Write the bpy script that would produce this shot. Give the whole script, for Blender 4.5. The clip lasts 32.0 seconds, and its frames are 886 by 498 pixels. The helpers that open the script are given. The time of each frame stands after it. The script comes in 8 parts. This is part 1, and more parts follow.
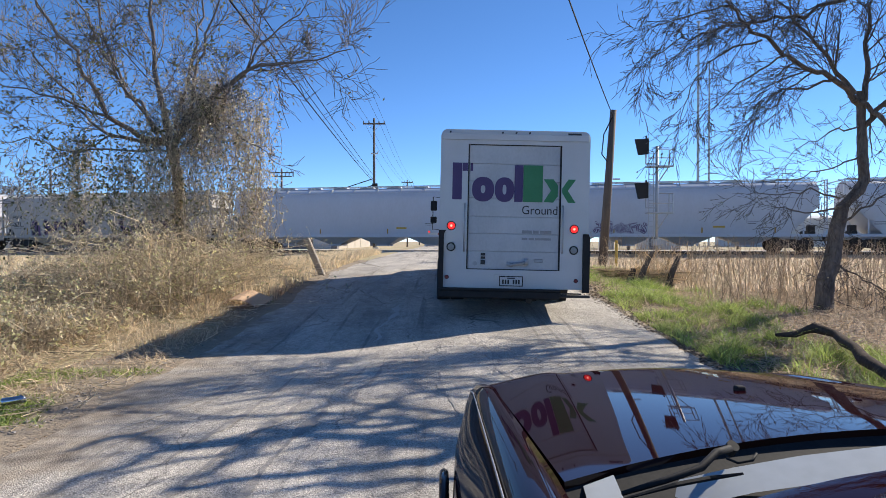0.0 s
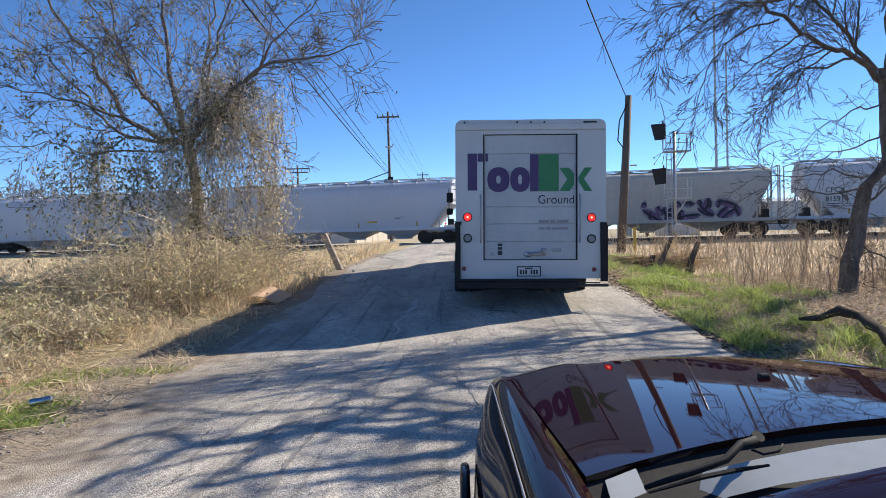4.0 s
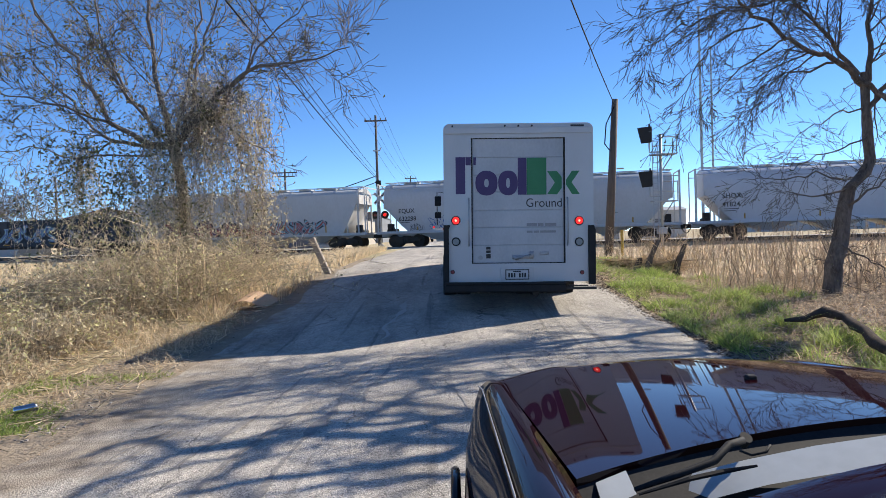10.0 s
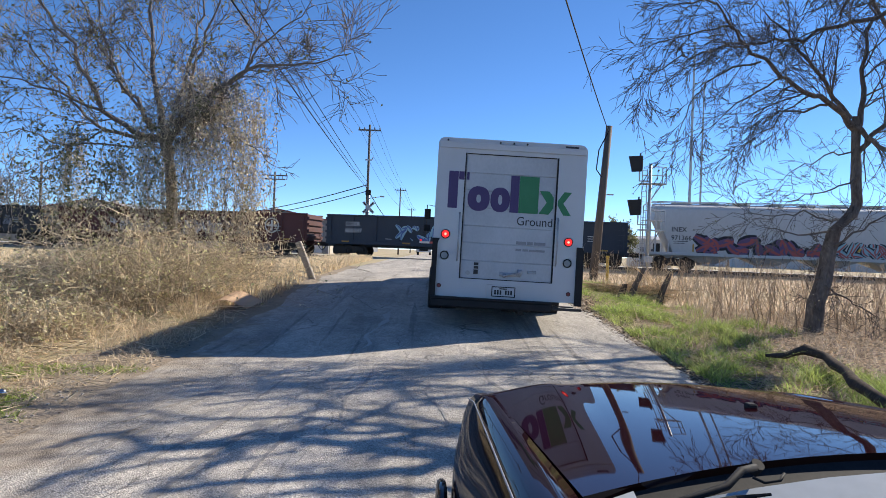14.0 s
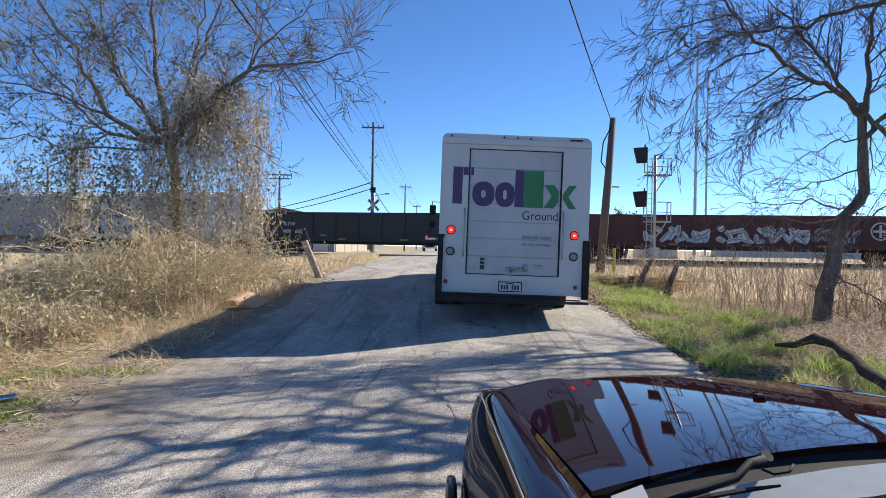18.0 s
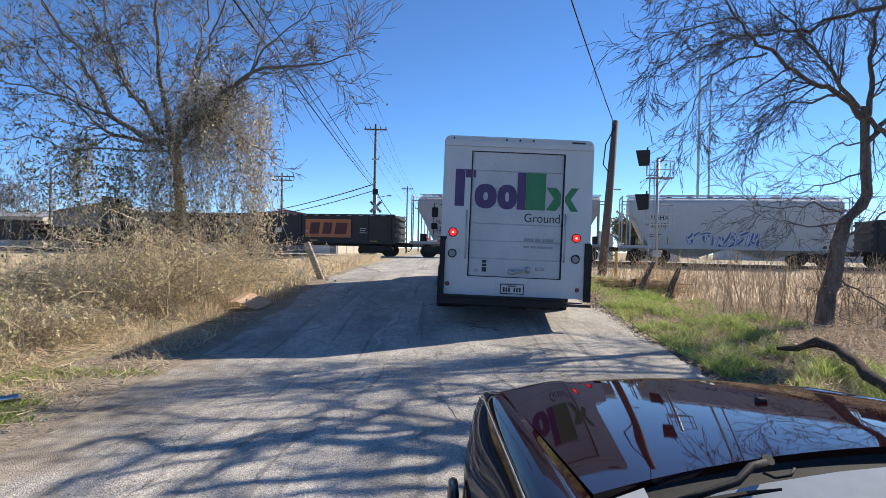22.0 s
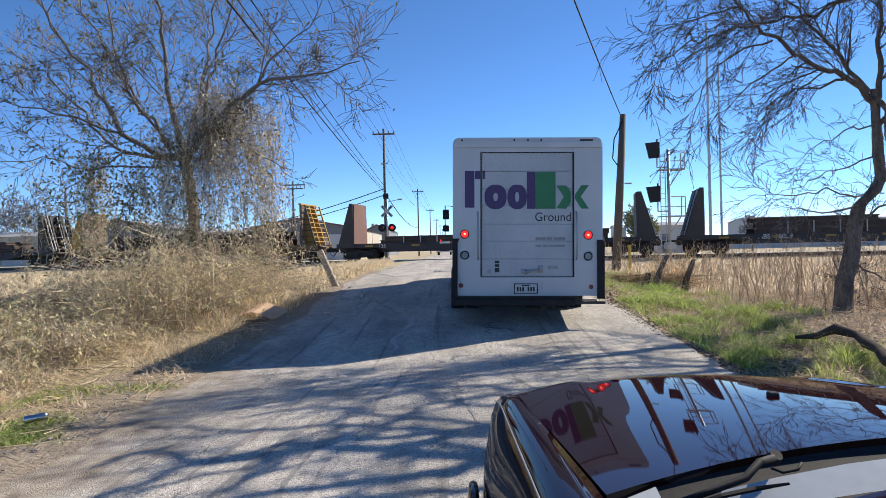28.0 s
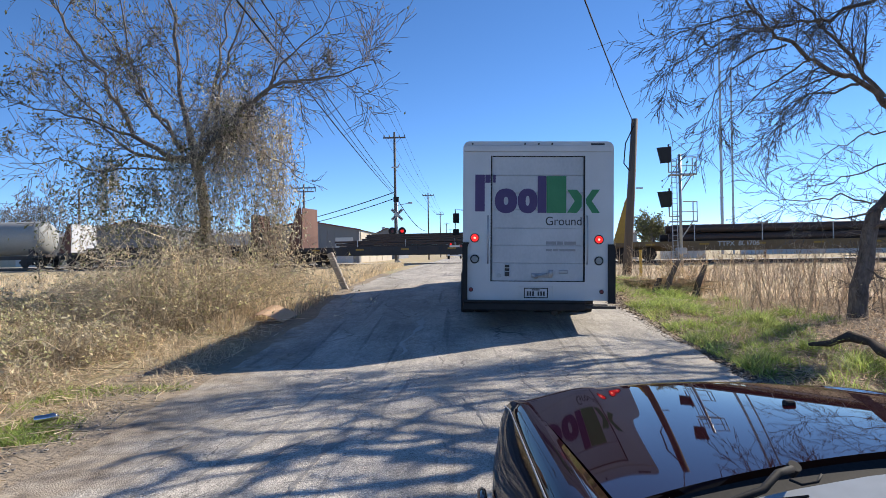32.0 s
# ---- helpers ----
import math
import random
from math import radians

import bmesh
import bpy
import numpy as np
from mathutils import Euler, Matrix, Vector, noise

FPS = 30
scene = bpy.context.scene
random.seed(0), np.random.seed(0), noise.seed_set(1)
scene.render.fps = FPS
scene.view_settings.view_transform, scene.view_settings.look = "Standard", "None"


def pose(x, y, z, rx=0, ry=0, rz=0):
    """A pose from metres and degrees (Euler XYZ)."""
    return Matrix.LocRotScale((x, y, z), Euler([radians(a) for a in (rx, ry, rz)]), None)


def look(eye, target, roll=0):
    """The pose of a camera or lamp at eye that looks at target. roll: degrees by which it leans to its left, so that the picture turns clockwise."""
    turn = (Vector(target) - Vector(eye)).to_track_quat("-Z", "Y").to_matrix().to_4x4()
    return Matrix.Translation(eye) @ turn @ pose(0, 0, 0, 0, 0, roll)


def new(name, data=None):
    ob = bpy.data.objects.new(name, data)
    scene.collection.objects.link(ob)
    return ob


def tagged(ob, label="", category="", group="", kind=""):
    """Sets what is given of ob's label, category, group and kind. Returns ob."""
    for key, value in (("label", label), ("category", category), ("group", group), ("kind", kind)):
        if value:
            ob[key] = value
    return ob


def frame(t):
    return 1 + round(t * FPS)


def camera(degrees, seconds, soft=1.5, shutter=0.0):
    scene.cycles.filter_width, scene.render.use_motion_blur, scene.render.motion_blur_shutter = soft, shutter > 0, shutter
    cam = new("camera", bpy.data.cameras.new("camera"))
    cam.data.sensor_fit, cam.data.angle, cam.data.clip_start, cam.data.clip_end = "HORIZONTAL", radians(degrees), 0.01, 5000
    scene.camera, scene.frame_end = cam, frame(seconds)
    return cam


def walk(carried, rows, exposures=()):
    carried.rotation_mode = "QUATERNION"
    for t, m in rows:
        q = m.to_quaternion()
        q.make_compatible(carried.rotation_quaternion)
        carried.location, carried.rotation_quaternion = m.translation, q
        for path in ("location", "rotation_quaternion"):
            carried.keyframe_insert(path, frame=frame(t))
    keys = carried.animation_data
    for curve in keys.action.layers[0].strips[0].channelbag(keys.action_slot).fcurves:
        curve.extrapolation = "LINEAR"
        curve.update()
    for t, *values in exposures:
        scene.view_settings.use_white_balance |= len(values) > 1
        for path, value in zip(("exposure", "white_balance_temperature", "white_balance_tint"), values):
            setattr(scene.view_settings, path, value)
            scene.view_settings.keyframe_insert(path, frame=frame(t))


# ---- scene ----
cam = camera(68.0, 32.0, soft=0.8)
PATH = [
    (0, (0.005, 0.003, 1.35), (0.002, 2.003, 1.327), -0.0),
    (0.5, (0.005, 0.005, 1.351), (-0.009, 2.004, 1.322), -0.3),
    (1, (0.006, 0.009, 1.349), (-0.017, 2.008, 1.317), -0.3),
    (1.5, (0.006, 0.006, 1.352), (-0.024, 2.005, 1.317), -0.4),
    (2, (0.008, 0.009, 1.352), (-0.031, 2.009, 1.314), -0.7),
    (2.5, (0.007, 0.011, 1.353), (-0.04, 2.01, 1.313), -1.0),
    (3, (0.007, 0.008, 1.355), (-0.047, 2.007, 1.311), -1.2),
    (3.5, (0.011, 0.02, 1.353), (-0.045, 2.018, 1.308), -1.3),
    (5.5, (0.011, 0.003, 1.359), (-0.049, 2.002, 1.302), -2.5),
    (6, (0.01, 0.017, 1.356), (-0.053, 2.015, 1.3), -2.6),
    (6.5, (0.012, 0.036, 1.349), (-0.049, 2.034, 1.293), -1.7),
    (7, (0.01, 0.028, 1.35), (-0.044, 2.027, 1.298), -1.4),
    (7.5, (0.009, 0.023, 1.353), (-0.034, 2.022, 1.303), -1.3),
    (8, (0.009, 0.02, 1.353), (-0.029, 2.019, 1.305), -1.3),
    (8.5, (0.009, 0.02, 1.353), (-0.022, 2.019, 1.309), -1.5),
    (9, (0.007, 0.018, 1.351), (-0.019, 2.018, 1.309), -1.5),
    (9.5, (0.007, 0.021, 1.353), (-0.014, 2.02, 1.313), -1.6),
    (10, (0.008, 0.013, 1.356), (-0.012, 2.012, 1.318), -1.8),
    (10.5, (0.005, 0.003, 1.354), (-0.015, 2.002, 1.319), -1.7),
    (11, (0.007, 0.021, 1.35), (-0.013, 2.02, 1.327), -0.7),
    (11.5, (0.007, 0.035, 1.345), (0.01, 2.035, 1.337), 0.2),
    (12, (0.004, 0.029, 1.35), (0.025, 2.029, 1.364), 0.2),
    (12.5, (-0.008, 0.039, 1.34), (0.024, 2.039, 1.358), 0.7),
    (13, (-0.017, 0.041, 1.339), (0.014, 2.041, 1.358), 1.1),
    (13.5, (-0.022, 0.048, 1.335), (0.008, 2.047, 1.348), 1.7),
    (14, (-0.037, 0.055, 1.33), (-0.012, 2.055, 1.336), 2.2),
    (14.5, (-0.034, 0.054, 1.332), (-0.014, 2.054, 1.328), 1.9),
    (16.5, (-0.033, 0.054, 1.333), (-0.027, 2.054, 1.325), 1.0),
    (17, (-0.032, 0.057, 1.334), (-0.027, 2.057, 1.325), 0.9),
    (17.5, (-0.035, 0.052, 1.334), (-0.029, 2.052, 1.326), 0.9),
    (18, (-0.034, 0.054, 1.333), (-0.027, 2.054, 1.326), 1.0),
    (18.5, (-0.037, 0.051, 1.335), (-0.031, 2.051, 1.327), 1.1),
    (19, (-0.038, 0.049, 1.336), (-0.032, 2.049, 1.328), 1.1),
    (19.5, (-0.036, 0.051, 1.335), (-0.031, 2.051, 1.329), 1.1),
    (20, (-0.038, 0.048, 1.336), (-0.033, 2.048, 1.331), 1.2),
    (20.5, (-0.036, 0.051, 1.335), (-0.031, 2.051, 1.33), 1.2),
    (21, (-0.035, 0.055, 1.335), (-0.031, 2.055, 1.331), 1.1),
    (21.5, (-0.037, 0.054, 1.334), (-0.033, 2.054, 1.331), 1.3),
    (22, (-0.036, 0.048, 1.335), (-0.035, 2.048, 1.334), 1.2),
    (22.5, (-0.03, 0.038, 1.344), (-0.033, 2.038, 1.339), 0.2),
    (23, (-0.033, 0.034, 1.344), (-0.044, 2.034, 1.34), -0.3),
    (23.5, (-0.031, 0.02, 1.347), (-0.048, 2.02, 1.343), -0.4),
    (24, (-0.033, 0.023, 1.346), (-0.055, 2.023, 1.34), -0.6),
    (24.5, (-0.031, 0.006, 1.352), (-0.059, 2.006, 1.344), -0.9),
    (25, (-0.026, 0.016, 1.35), (-0.06, 2.016, 1.342), -1.0),
    (25.5, (-0.026, 0.0, 1.356), (-0.06, 2.0, 1.349), -1.1),
    (27.5, (-0.03, 0.01, 1.356), (-0.066, 2.01, 1.358), -1.2),
    (28, (-0.029, 0.008, 1.357), (-0.067, 2.008, 1.36), -1.3),
    (28.5, (-0.03, -0.015, 1.36), (-0.07, 1.984, 1.366), -1.3),
    (29, (-0.027, -0.01, 1.361), (-0.066, 1.99, 1.369), -1.3),
    (29.5, (-0.031, -0.015, 1.36), (-0.079, 1.985, 1.37), -1.2),
    (30, (-0.03, 0.011, 1.359), (-0.082, 2.01, 1.37), -1.4),
    (30.5, (-0.03, -0.024, 1.365), (-0.087, 1.975, 1.375), -1.5),
    (31, (-0.031, -0.028, 1.364), (-0.093, 1.971, 1.374), -1.5),
    (31.5, (-0.032, -0.029, 1.364), (-0.098, 1.97, 1.377), -1.1),
    (32, (-0.029, 0.029, 1.355), (-0.097, 2.027, 1.37), -0.9),
]
walk(cam, [(t, look(eye, target, roll)) for t, eye, target, roll in PATH])

# ---- light ----
SUN_TO = Vector((1.26, 0.85, 1.0)).normalized()
world = bpy.data.worlds.new("sky")
scene.world = world
world.use_nodes = True
wn = world.node_tree
sky = wn.nodes.new("ShaderNodeTexSky")
sky.sky_type = "NISHITA"
sky.sun_disc = False
sky.sun_elevation = math.asin(SUN_TO.z)
sky.sun_rotation = math.atan2(SUN_TO.x, SUN_TO.y)
sky.altitude = 3600
sky.air_density = 0.75
sky.dust_density = 0.0
sky.ozone_density = 3.5
wn.nodes["Background"].inputs["Strength"].default_value = 0.137
tone = wn.nodes.new("ShaderNodeHueSaturation")
tone.inputs["Saturation"].default_value = 1.13
tone.inputs["Hue"].default_value = 0.501
wn.links.new(sky.outputs[0], tone.inputs["Color"])
wn.links.new(tone.outputs[0], wn.nodes["Background"].inputs["Color"])
sun = new("sun", bpy.data.lights.new("sun", "SUN"))
sun.data.energy = 5.0
sun.data.angle = radians(0.55)
sun.data.color = (1.0, 0.91, 0.77)
sun.matrix_world = look(tuple(SUN_TO * 60), (0, 0, 0))
scene.view_settings.exposure = 0.62


# ---- materials ----
def mat(name, color, rough=0.7, metal=0.0, second=None, scale=4.0, mix=0.5, fine=40.0, bump=0.15, depth=0.01,
        stretch=(1, 1, 1), coat=0.0, emit=None, power=0.0, spread=0.0, space="Object", thin=0.0):
    """A surface of two tones: coarse patches, fine grain and relief; spread varies each piece."""
    m = bpy.data.materials.new(name)
    m.use_nodes = True
    nt = m.node_tree
    b = nt.nodes["Principled BSDF"]
    b.inputs["Roughness"].default_value = rough
    b.inputs["Metallic"].default_value = metal
    b.inputs["Coat Weight"].default_value = coat
    b.inputs["Coat Roughness"].default_value = 0.04
    tc = nt.nodes.new("ShaderNodeTexCoord")
    mp = nt.nodes.new("ShaderNodeMapping")
    mp.inputs["Scale"].default_value = stretch
    nt.links.new(tc.outputs[space], mp.inputs[0])
    a = nt.nodes.new("ShaderNodeTexNoise")
    a.inputs["Scale"].default_value = scale
    a.inputs["Detail"].default_value = 6
    f = nt.nodes.new("ShaderNodeTexNoise")
    f.inputs["Scale"].default_value = fine
    f.inputs["Detail"].default_value = 4
    nt.links.new(mp.outputs[0], a.inputs["Vector"])
    nt.links.new(mp.outputs[0], f.inputs["Vector"])
    second = second or tuple(c * 0.72 for c in color)
    ramp = nt.nodes.new("ShaderNodeValToRGB")
    ramp.color_ramp.elements[0].position = max(0.0, 0.5 - 0.25)
    ramp.color_ramp.elements[1].position = 0.72
    ramp.color_ramp.elements[0].color = (*color, 1)
    ramp.color_ramp.elements[1].color = (*second, 1)
    add = nt.nodes.new("ShaderNodeMix")
    add.data_type = "FLOAT"
    add.inputs[0].default_value = mix
    nt.links.new(a.outputs[0], add.inputs[2])
    nt.links.new(f.outputs[0], add.inputs[3])
    nt.links.new(add.outputs[0], ramp.inputs[0])
    out = ramp.outputs[0]
    if spread:
        geo = nt.nodes.new("ShaderNodeNewGeometry")
        hsv = nt.nodes.new("ShaderNodeHueSaturation")
        rng = nt.nodes.new("ShaderNodeMapRange")
        rng.inputs[3].default_value = 1 - spread
        rng.inputs[4].default_value = 1 + spread
        nt.links.new(geo.outputs["Random Per Island"], rng.inputs[0])
        nt.links.new(rng.outputs[0], hsv.inputs["Value"])
        nt.links.new(out, hsv.inputs["Color"])
        out = hsv.outputs[0]
    nt.links.new(out, b.inputs["Base Color"])
    if bump:
        bp = nt.nodes.new("ShaderNodeBump")
        bp.inputs["Strength"].default_value = bump
        bp.inputs["Distance"].default_value = depth
        nt.links.new(add.outputs[0], bp.inputs["Height"])
        nt.links.new(bp.outputs[0], b.inputs["Normal"])
    if thin:
        tr = nt.nodes.new("ShaderNodeBsdfTranslucent")
        both = nt.nodes.new("ShaderNodeMixShader")
        both.inputs[0].default_value = thin
        nt.links.new(out, tr.inputs["Color"])
        nt.links.new(b.outputs[0], both.inputs[1])
        nt.links.new(tr.outputs[0], both.inputs[2])
        nt.links.new(both.outputs[0], nt.nodes["Material Output"].inputs["Surface"])
    if emit:
        b.inputs["Emission Color"].default_value = (*emit, 1)
        b.inputs["Emission Strength"].default_value = power
    return m


M = {
    "van_white": mat("van_white", (0.54, 0.545, 0.565), 0.38, 0, (0.43, 0.435, 0.45), 1.6, 0.3, 60, 0.05, 0.004, coat=0.25),
    "door_white": mat("door_white", (0.50, 0.51, 0.535), 0.35, 0, (0.33, 0.34, 0.365), 1.7, 0.3, 30, 0.06, 0.004, (1, 1, 0.6)),
    "purple": mat("purple", (0.045, 0.022, 0.10), 0.5, 0, (0.06, 0.035, 0.13), 6, 0.4, 60, 0.03),
    "green_paint": mat("green_paint", (0.018, 0.16, 0.06), 0.5, 0, (0.03, 0.19, 0.08), 6, 0.4, 60, 0.03),
    "ink": mat("ink", (0.022, 0.022, 0.026), 0.5, 0, None, 8, 0.5, 80, 0.0),
    "grey_ink": mat("grey_ink", (0.28, 0.28, 0.30), 0.5, 0, None, 8, 0.5, 80, 0.0),
    "rubber": mat("rubber", (0.018, 0.018, 0.02), 0.75, 0, (0.035, 0.034, 0.034), 5, 0.5, 60, 0.15),
    "black_steel": mat("black_steel", (0.02, 0.02, 0.022), 0.5, 0.3, (0.045, 0.042, 0.04), 4, 0.5, 50, 0.15),
    "steel": mat("steel", (0.42, 0.43, 0.45), 0.45, 0.8, (0.30, 0.30, 0.31), 6, 0.5, 60, 0.1),
    "red_lens": mat("red_lens", (0.5, 0.01, 0.01), 0.25, 0, None, 6, 0.5, 60, 0.0, emit=(1.0, 0.015, 0.01), power=0.75),
    "red_core": mat("red_core", (0.8, 0.2, 0.1), 0.25, 0, None, 6, 0.5, 60, 0.0, emit=(1.0, 0.3, 0.2), power=1.6),
    "dull_red": mat("dull_red", (0.22, 0.02, 0.03), 0.3, 0, None, 6, 0.5, 60, 0.0),
    "grey_lens": mat("grey_lens", (0.22, 0.24, 0.26), 0.2, 0, None, 6, 0.5, 60, 0.0),
    "plate_white": mat("plate_white", (0.55, 0.56, 0.58), 0.45, 0, None, 6, 0.5, 60, 0.0),
    "asphalt": None,
    "tar": mat("tar", (0.15, 0.142, 0.134), 0.88, 0, (0.40, 0.37, 0.335), 9, 0.62, 75, 0.6, 0.012),
    "pale_strip": mat("pale_strip", (0.52, 0.50, 0.465), 0.8, 0, (0.38, 0.36, 0.335), 9, 0.5, 70, 0.1),
    "ballast": mat("ballast", (0.36, 0.34, 0.31), 0.95, 0, (0.16, 0.15, 0.14), 9, 0.6, 34, 1.0, 0.06),
    "gravel": mat("gravel", (0.55, 0.52, 0.47), 0.95, 0, (0.40, 0.37, 0.33), 0.7, 0.5, 22, 0.6, 0.04),
    "pebble": mat("pebble", (0.40, 0.36, 0.31), 0.95, 0, (0.26, 0.23, 0.20), 8, 0.5, 40, 0.2, spread=0.4),
    "log_dark": mat("log_dark", (0.11, 0.088, 0.074), 0.95, 0, (0.04, 0.032, 0.028), 5, 0.5, 26, 0.9, 0.02),
    # windscreen's sky reflection put into the colour; the paper slip shares it
    "sheen_and_slip": mat("sheen_and_slip", (0.56, 0.59, 0.60), 0.2, 0, (0.46, 0.485, 0.49), 5, 0.5, 40, 0.0),
    "weed": mat("weed", (0.62, 0.51, 0.38), 0.9, 0, (0.40, 0.32, 0.235), 3, 0.5, 30, 0.0, spread=0.5, thin=0.35),
    "rail": mat("rail", (0.10, 0.075, 0.06), 0.5, 0.6, (0.06, 0.045, 0.04), 4, 0.5, 30, 0.2),
    "tie": mat("tie", (0.09, 0.075, 0.06), 0.9, 0, (0.05, 0.04, 0.035), 3, 0.5, 30, 0.4),
    "pole_wood": mat("pole_wood", (0.15, 0.118, 0.098), 0.85, 0, (0.075, 0.06, 0.05), 3, 0.5, 18, 0.5, 0.01, (6, 6, 0.5)),
    "dark_wood": mat("dark_wood", (0.14, 0.122, 0.11), 0.85, 0, (0.075, 0.066, 0.06), 3, 0.5, 18, 0.5, 0.01, (6, 6, 0.5)),
    "grey_wood": mat("grey_wood", (0.50, 0.45, 0.38), 0.85, 0, (0.30, 0.26, 0.22), 3, 0.5, 18, 0.5, 0.01, (6, 6, 0.6)),
    "galvanised": mat("galvanised", (0.45, 0.46, 0.47), 0.5, 0.6, (0.34, 0.35, 0.36), 5, 0.5, 40, 0.1),
    "wire": mat("wire", (0.02, 0.02, 0.022), 0.6, 0, None, 5, 0.5, 40, 0.0),
    "signal_black": mat("signal_black", (0.012, 0.012, 0.014), 0.7, 0, None, 5, 0.5, 40, 0.05),
    "bark": mat("bark", (0.25, 0.215, 0.195), 0.95, 0, (0.04, 0.034, 0.031), 7, 0.45, 30, 1.0, 0.06, (1, 1, 0.35)),
    "pale_bark": mat("pale_bark", (0.36, 0.32, 0.26), 0.95, 0, (0.17, 0.145, 0.12), 5, 0.5, 26, 0.9, 0.02, (1, 1, 0.35)),
    "twig": mat("twig", (0.20, 0.172, 0.156), 0.95, 0, (0.115, 0.10, 0.094), 3, 0.5, 30, 0.0, spread=0.35),
    "vine": mat("vine", (0.66, 0.57, 0.44), 0.9, 0, (0.40, 0.33, 0.25), 3, 0.5, 30, 0.0, spread=0.45, thin=0.4),
    "dry_stem": mat("dry_stem", (0.72, 0.60, 0.43), 0.9, 0, (0.52, 0.42, 0.29), 3, 0.5, 30, 0.0, spread=0.45, thin=0.5),
    "bramble": mat("bramble", (0.80, 0.69, 0.52), 0.9, 0, (0.46, 0.38, 0.28), 2.2, 0.5, 30, 0.0, spread=0.55, thin=0.5),
    "dry_grass": mat("dry_grass", (0.78, 0.65, 0.45), 0.85, 0, (0.62, 0.50, 0.33), 0.6, 0.3, 20, 0.0, spread=0.45, thin=0.55),
    "rust_grass": mat("rust_grass", (0.76, 0.63, 0.49), 0.85, 0, (0.60, 0.48, 0.36), 0.35, 0.25, 20, 0.0, spread=0.45, thin=0.55),
    "green_grass": mat("green_grass", (0.20, 0.33, 0.05), 0.6, 0, (0.44, 0.45, 0.17), 1.6, 0.4, 20, 0.0, spread=0.55, thin=0.45),
    "leaf_olive": mat("leaf_olive", (0.70, 0.66, 0.38), 0.7, 0, (0.46, 0.45, 0.22), 2.0, 0.4, 20, 0.0, spread=0.55, thin=0.6),
    "leaf_pale": mat("leaf_pale", (0.78, 0.70, 0.51), 0.8, 0, (0.46, 0.39, 0.25), 2.0, 0.4, 20, 0.0, spread=0.45, thin=0.45),
    "leaf_dark": mat("leaf_dark", (0.10, 0.11, 0.05), 0.6, 0, (0.24, 0.23, 0.10), 2.0, 0.4, 20, 0.0, spread=0.5, thin=0.35),
    "litter": mat("litter", (0.44, 0.31, 0.20), 0.9, 0, (0.60, 0.46, 0.32), 2.0, 0.4, 20, 0.0, spread=0.5, thin=0.2),
    "dead_leaf": mat("dead_leaf", (0.16, 0.115, 0.08), 0.9, 0, (0.07, 0.05, 0.038), 2.0, 0.4, 20, 0.0, spread=0.5),
    "cardboard": mat("cardboard", (0.62, 0.42, 0.28), 0.85, 0, (0.50, 0.33, 0.21), 5, 0.5, 40, 0.1),
    "can": mat("can", (0.62, 0.63, 0.65), 0.25, 1.0, (0.5, 0.5, 0.52), 9, 0.5, 40, 0.2),
    "yellow": mat("yellow", (0.62, 0.40, 0.05), 0.6, 0, (0.45, 0.28, 0.05), 4, 0.5, 40, 0.05),
    "burgundy": mat("burgundy", (0.012, 0.002, 0.003), 0.35, 0, (0.018, 0.003, 0.0045), 3, 0.4, 260, 0.0, coat=0.66),
    "car_black": mat("car_black", (0.010, 0.003, 0.005), 0.35, 0, (0.014, 0.005, 0.007), 4, 0.5, 60, 0.0, coat=0.5),
    "plastic_black": mat("plastic_black", (0.016, 0.016, 0.018), 0.7, 0, (0.04, 0.04, 0.042), 6, 0.5, 120, 0.1, 0.002),
    "hop_grey": mat("hop_grey", (0.53, 0.53, 0.545), 0.6, 0, (0.42, 0.415, 0.415), 0.5, 0.35, 8, 0.1, 0.01, (1, 1, 0.5)),
    "hop_blue": mat("hop_blue", (0.54, 0.555, 0.61), 0.55, 0, (0.46, 0.47, 0.515), 0.5, 0.35, 8, 0.1, 0.01, (1, 1, 0.5)),
    "hop_tan": mat("hop_tan", (0.49, 0.46, 0.425), 0.65, 0, (0.36, 0.325, 0.295), 0.5, 0.4, 8, 0.1, 0.01, (1, 1, 0.5)),
    "hop_white": mat("hop_white", (0.52, 0.52, 0.525), 0.6, 0, (0.43, 0.42, 0.41), 0.5, 0.35, 8, 0.1, 0.01, (1, 1, 0.5)),
    "hop_rusty": mat("hop_rusty", (0.47, 0.47, 0.47), 0.65, 0, (0.30, 0.23, 0.19), 0.5, 0.25, 6, 0.1, 0.01, (1, 1, 0.4)),
    "gon_blue": mat("gon_blue", (0.020, 0.028, 0.045), 0.65, 0, (0.035, 0.042, 0.055), 0.8, 0.4, 9, 0.15, 0.01),
    "gon_red": mat("gon_red", (0.115, 0.035, 0.03), 0.75, 0, (0.075, 0.03, 0.027), 0.8, 0.4, 9, 0.15, 0.01),
    "gon_black": mat("gon_black", (0.016, 0.016, 0.019), 0.65, 0, (0.032, 0.029, 0.028), 0.8, 0.4, 9, 0.15, 0.01),
    "gon_rail": mat("gon_rail", (0.018, 0.017, 0.018), 0.65, 0, (0.035, 0.030, 0.028), 0.8, 0.4, 9, 0.15, 0.01),
    "truck_steel": mat("truck_steel", (0.028, 0.024, 0.022), 0.8, 0.1, (0.055, 0.042, 0.034), 2, 0.5, 20, 0.2),
    "brown_rust": mat("brown_rust", (0.18, 0.085, 0.06), 0.8, 0, (0.11, 0.055, 0.042), 0.9, 0.5, 10, 0.2, 0.01),
    "plate_steel": mat("plate_steel", (0.045, 0.04, 0.04), 0.6, 0.4, (0.10, 0.06, 0.045), 0.8, 0.5, 10, 0.2, 0.01),
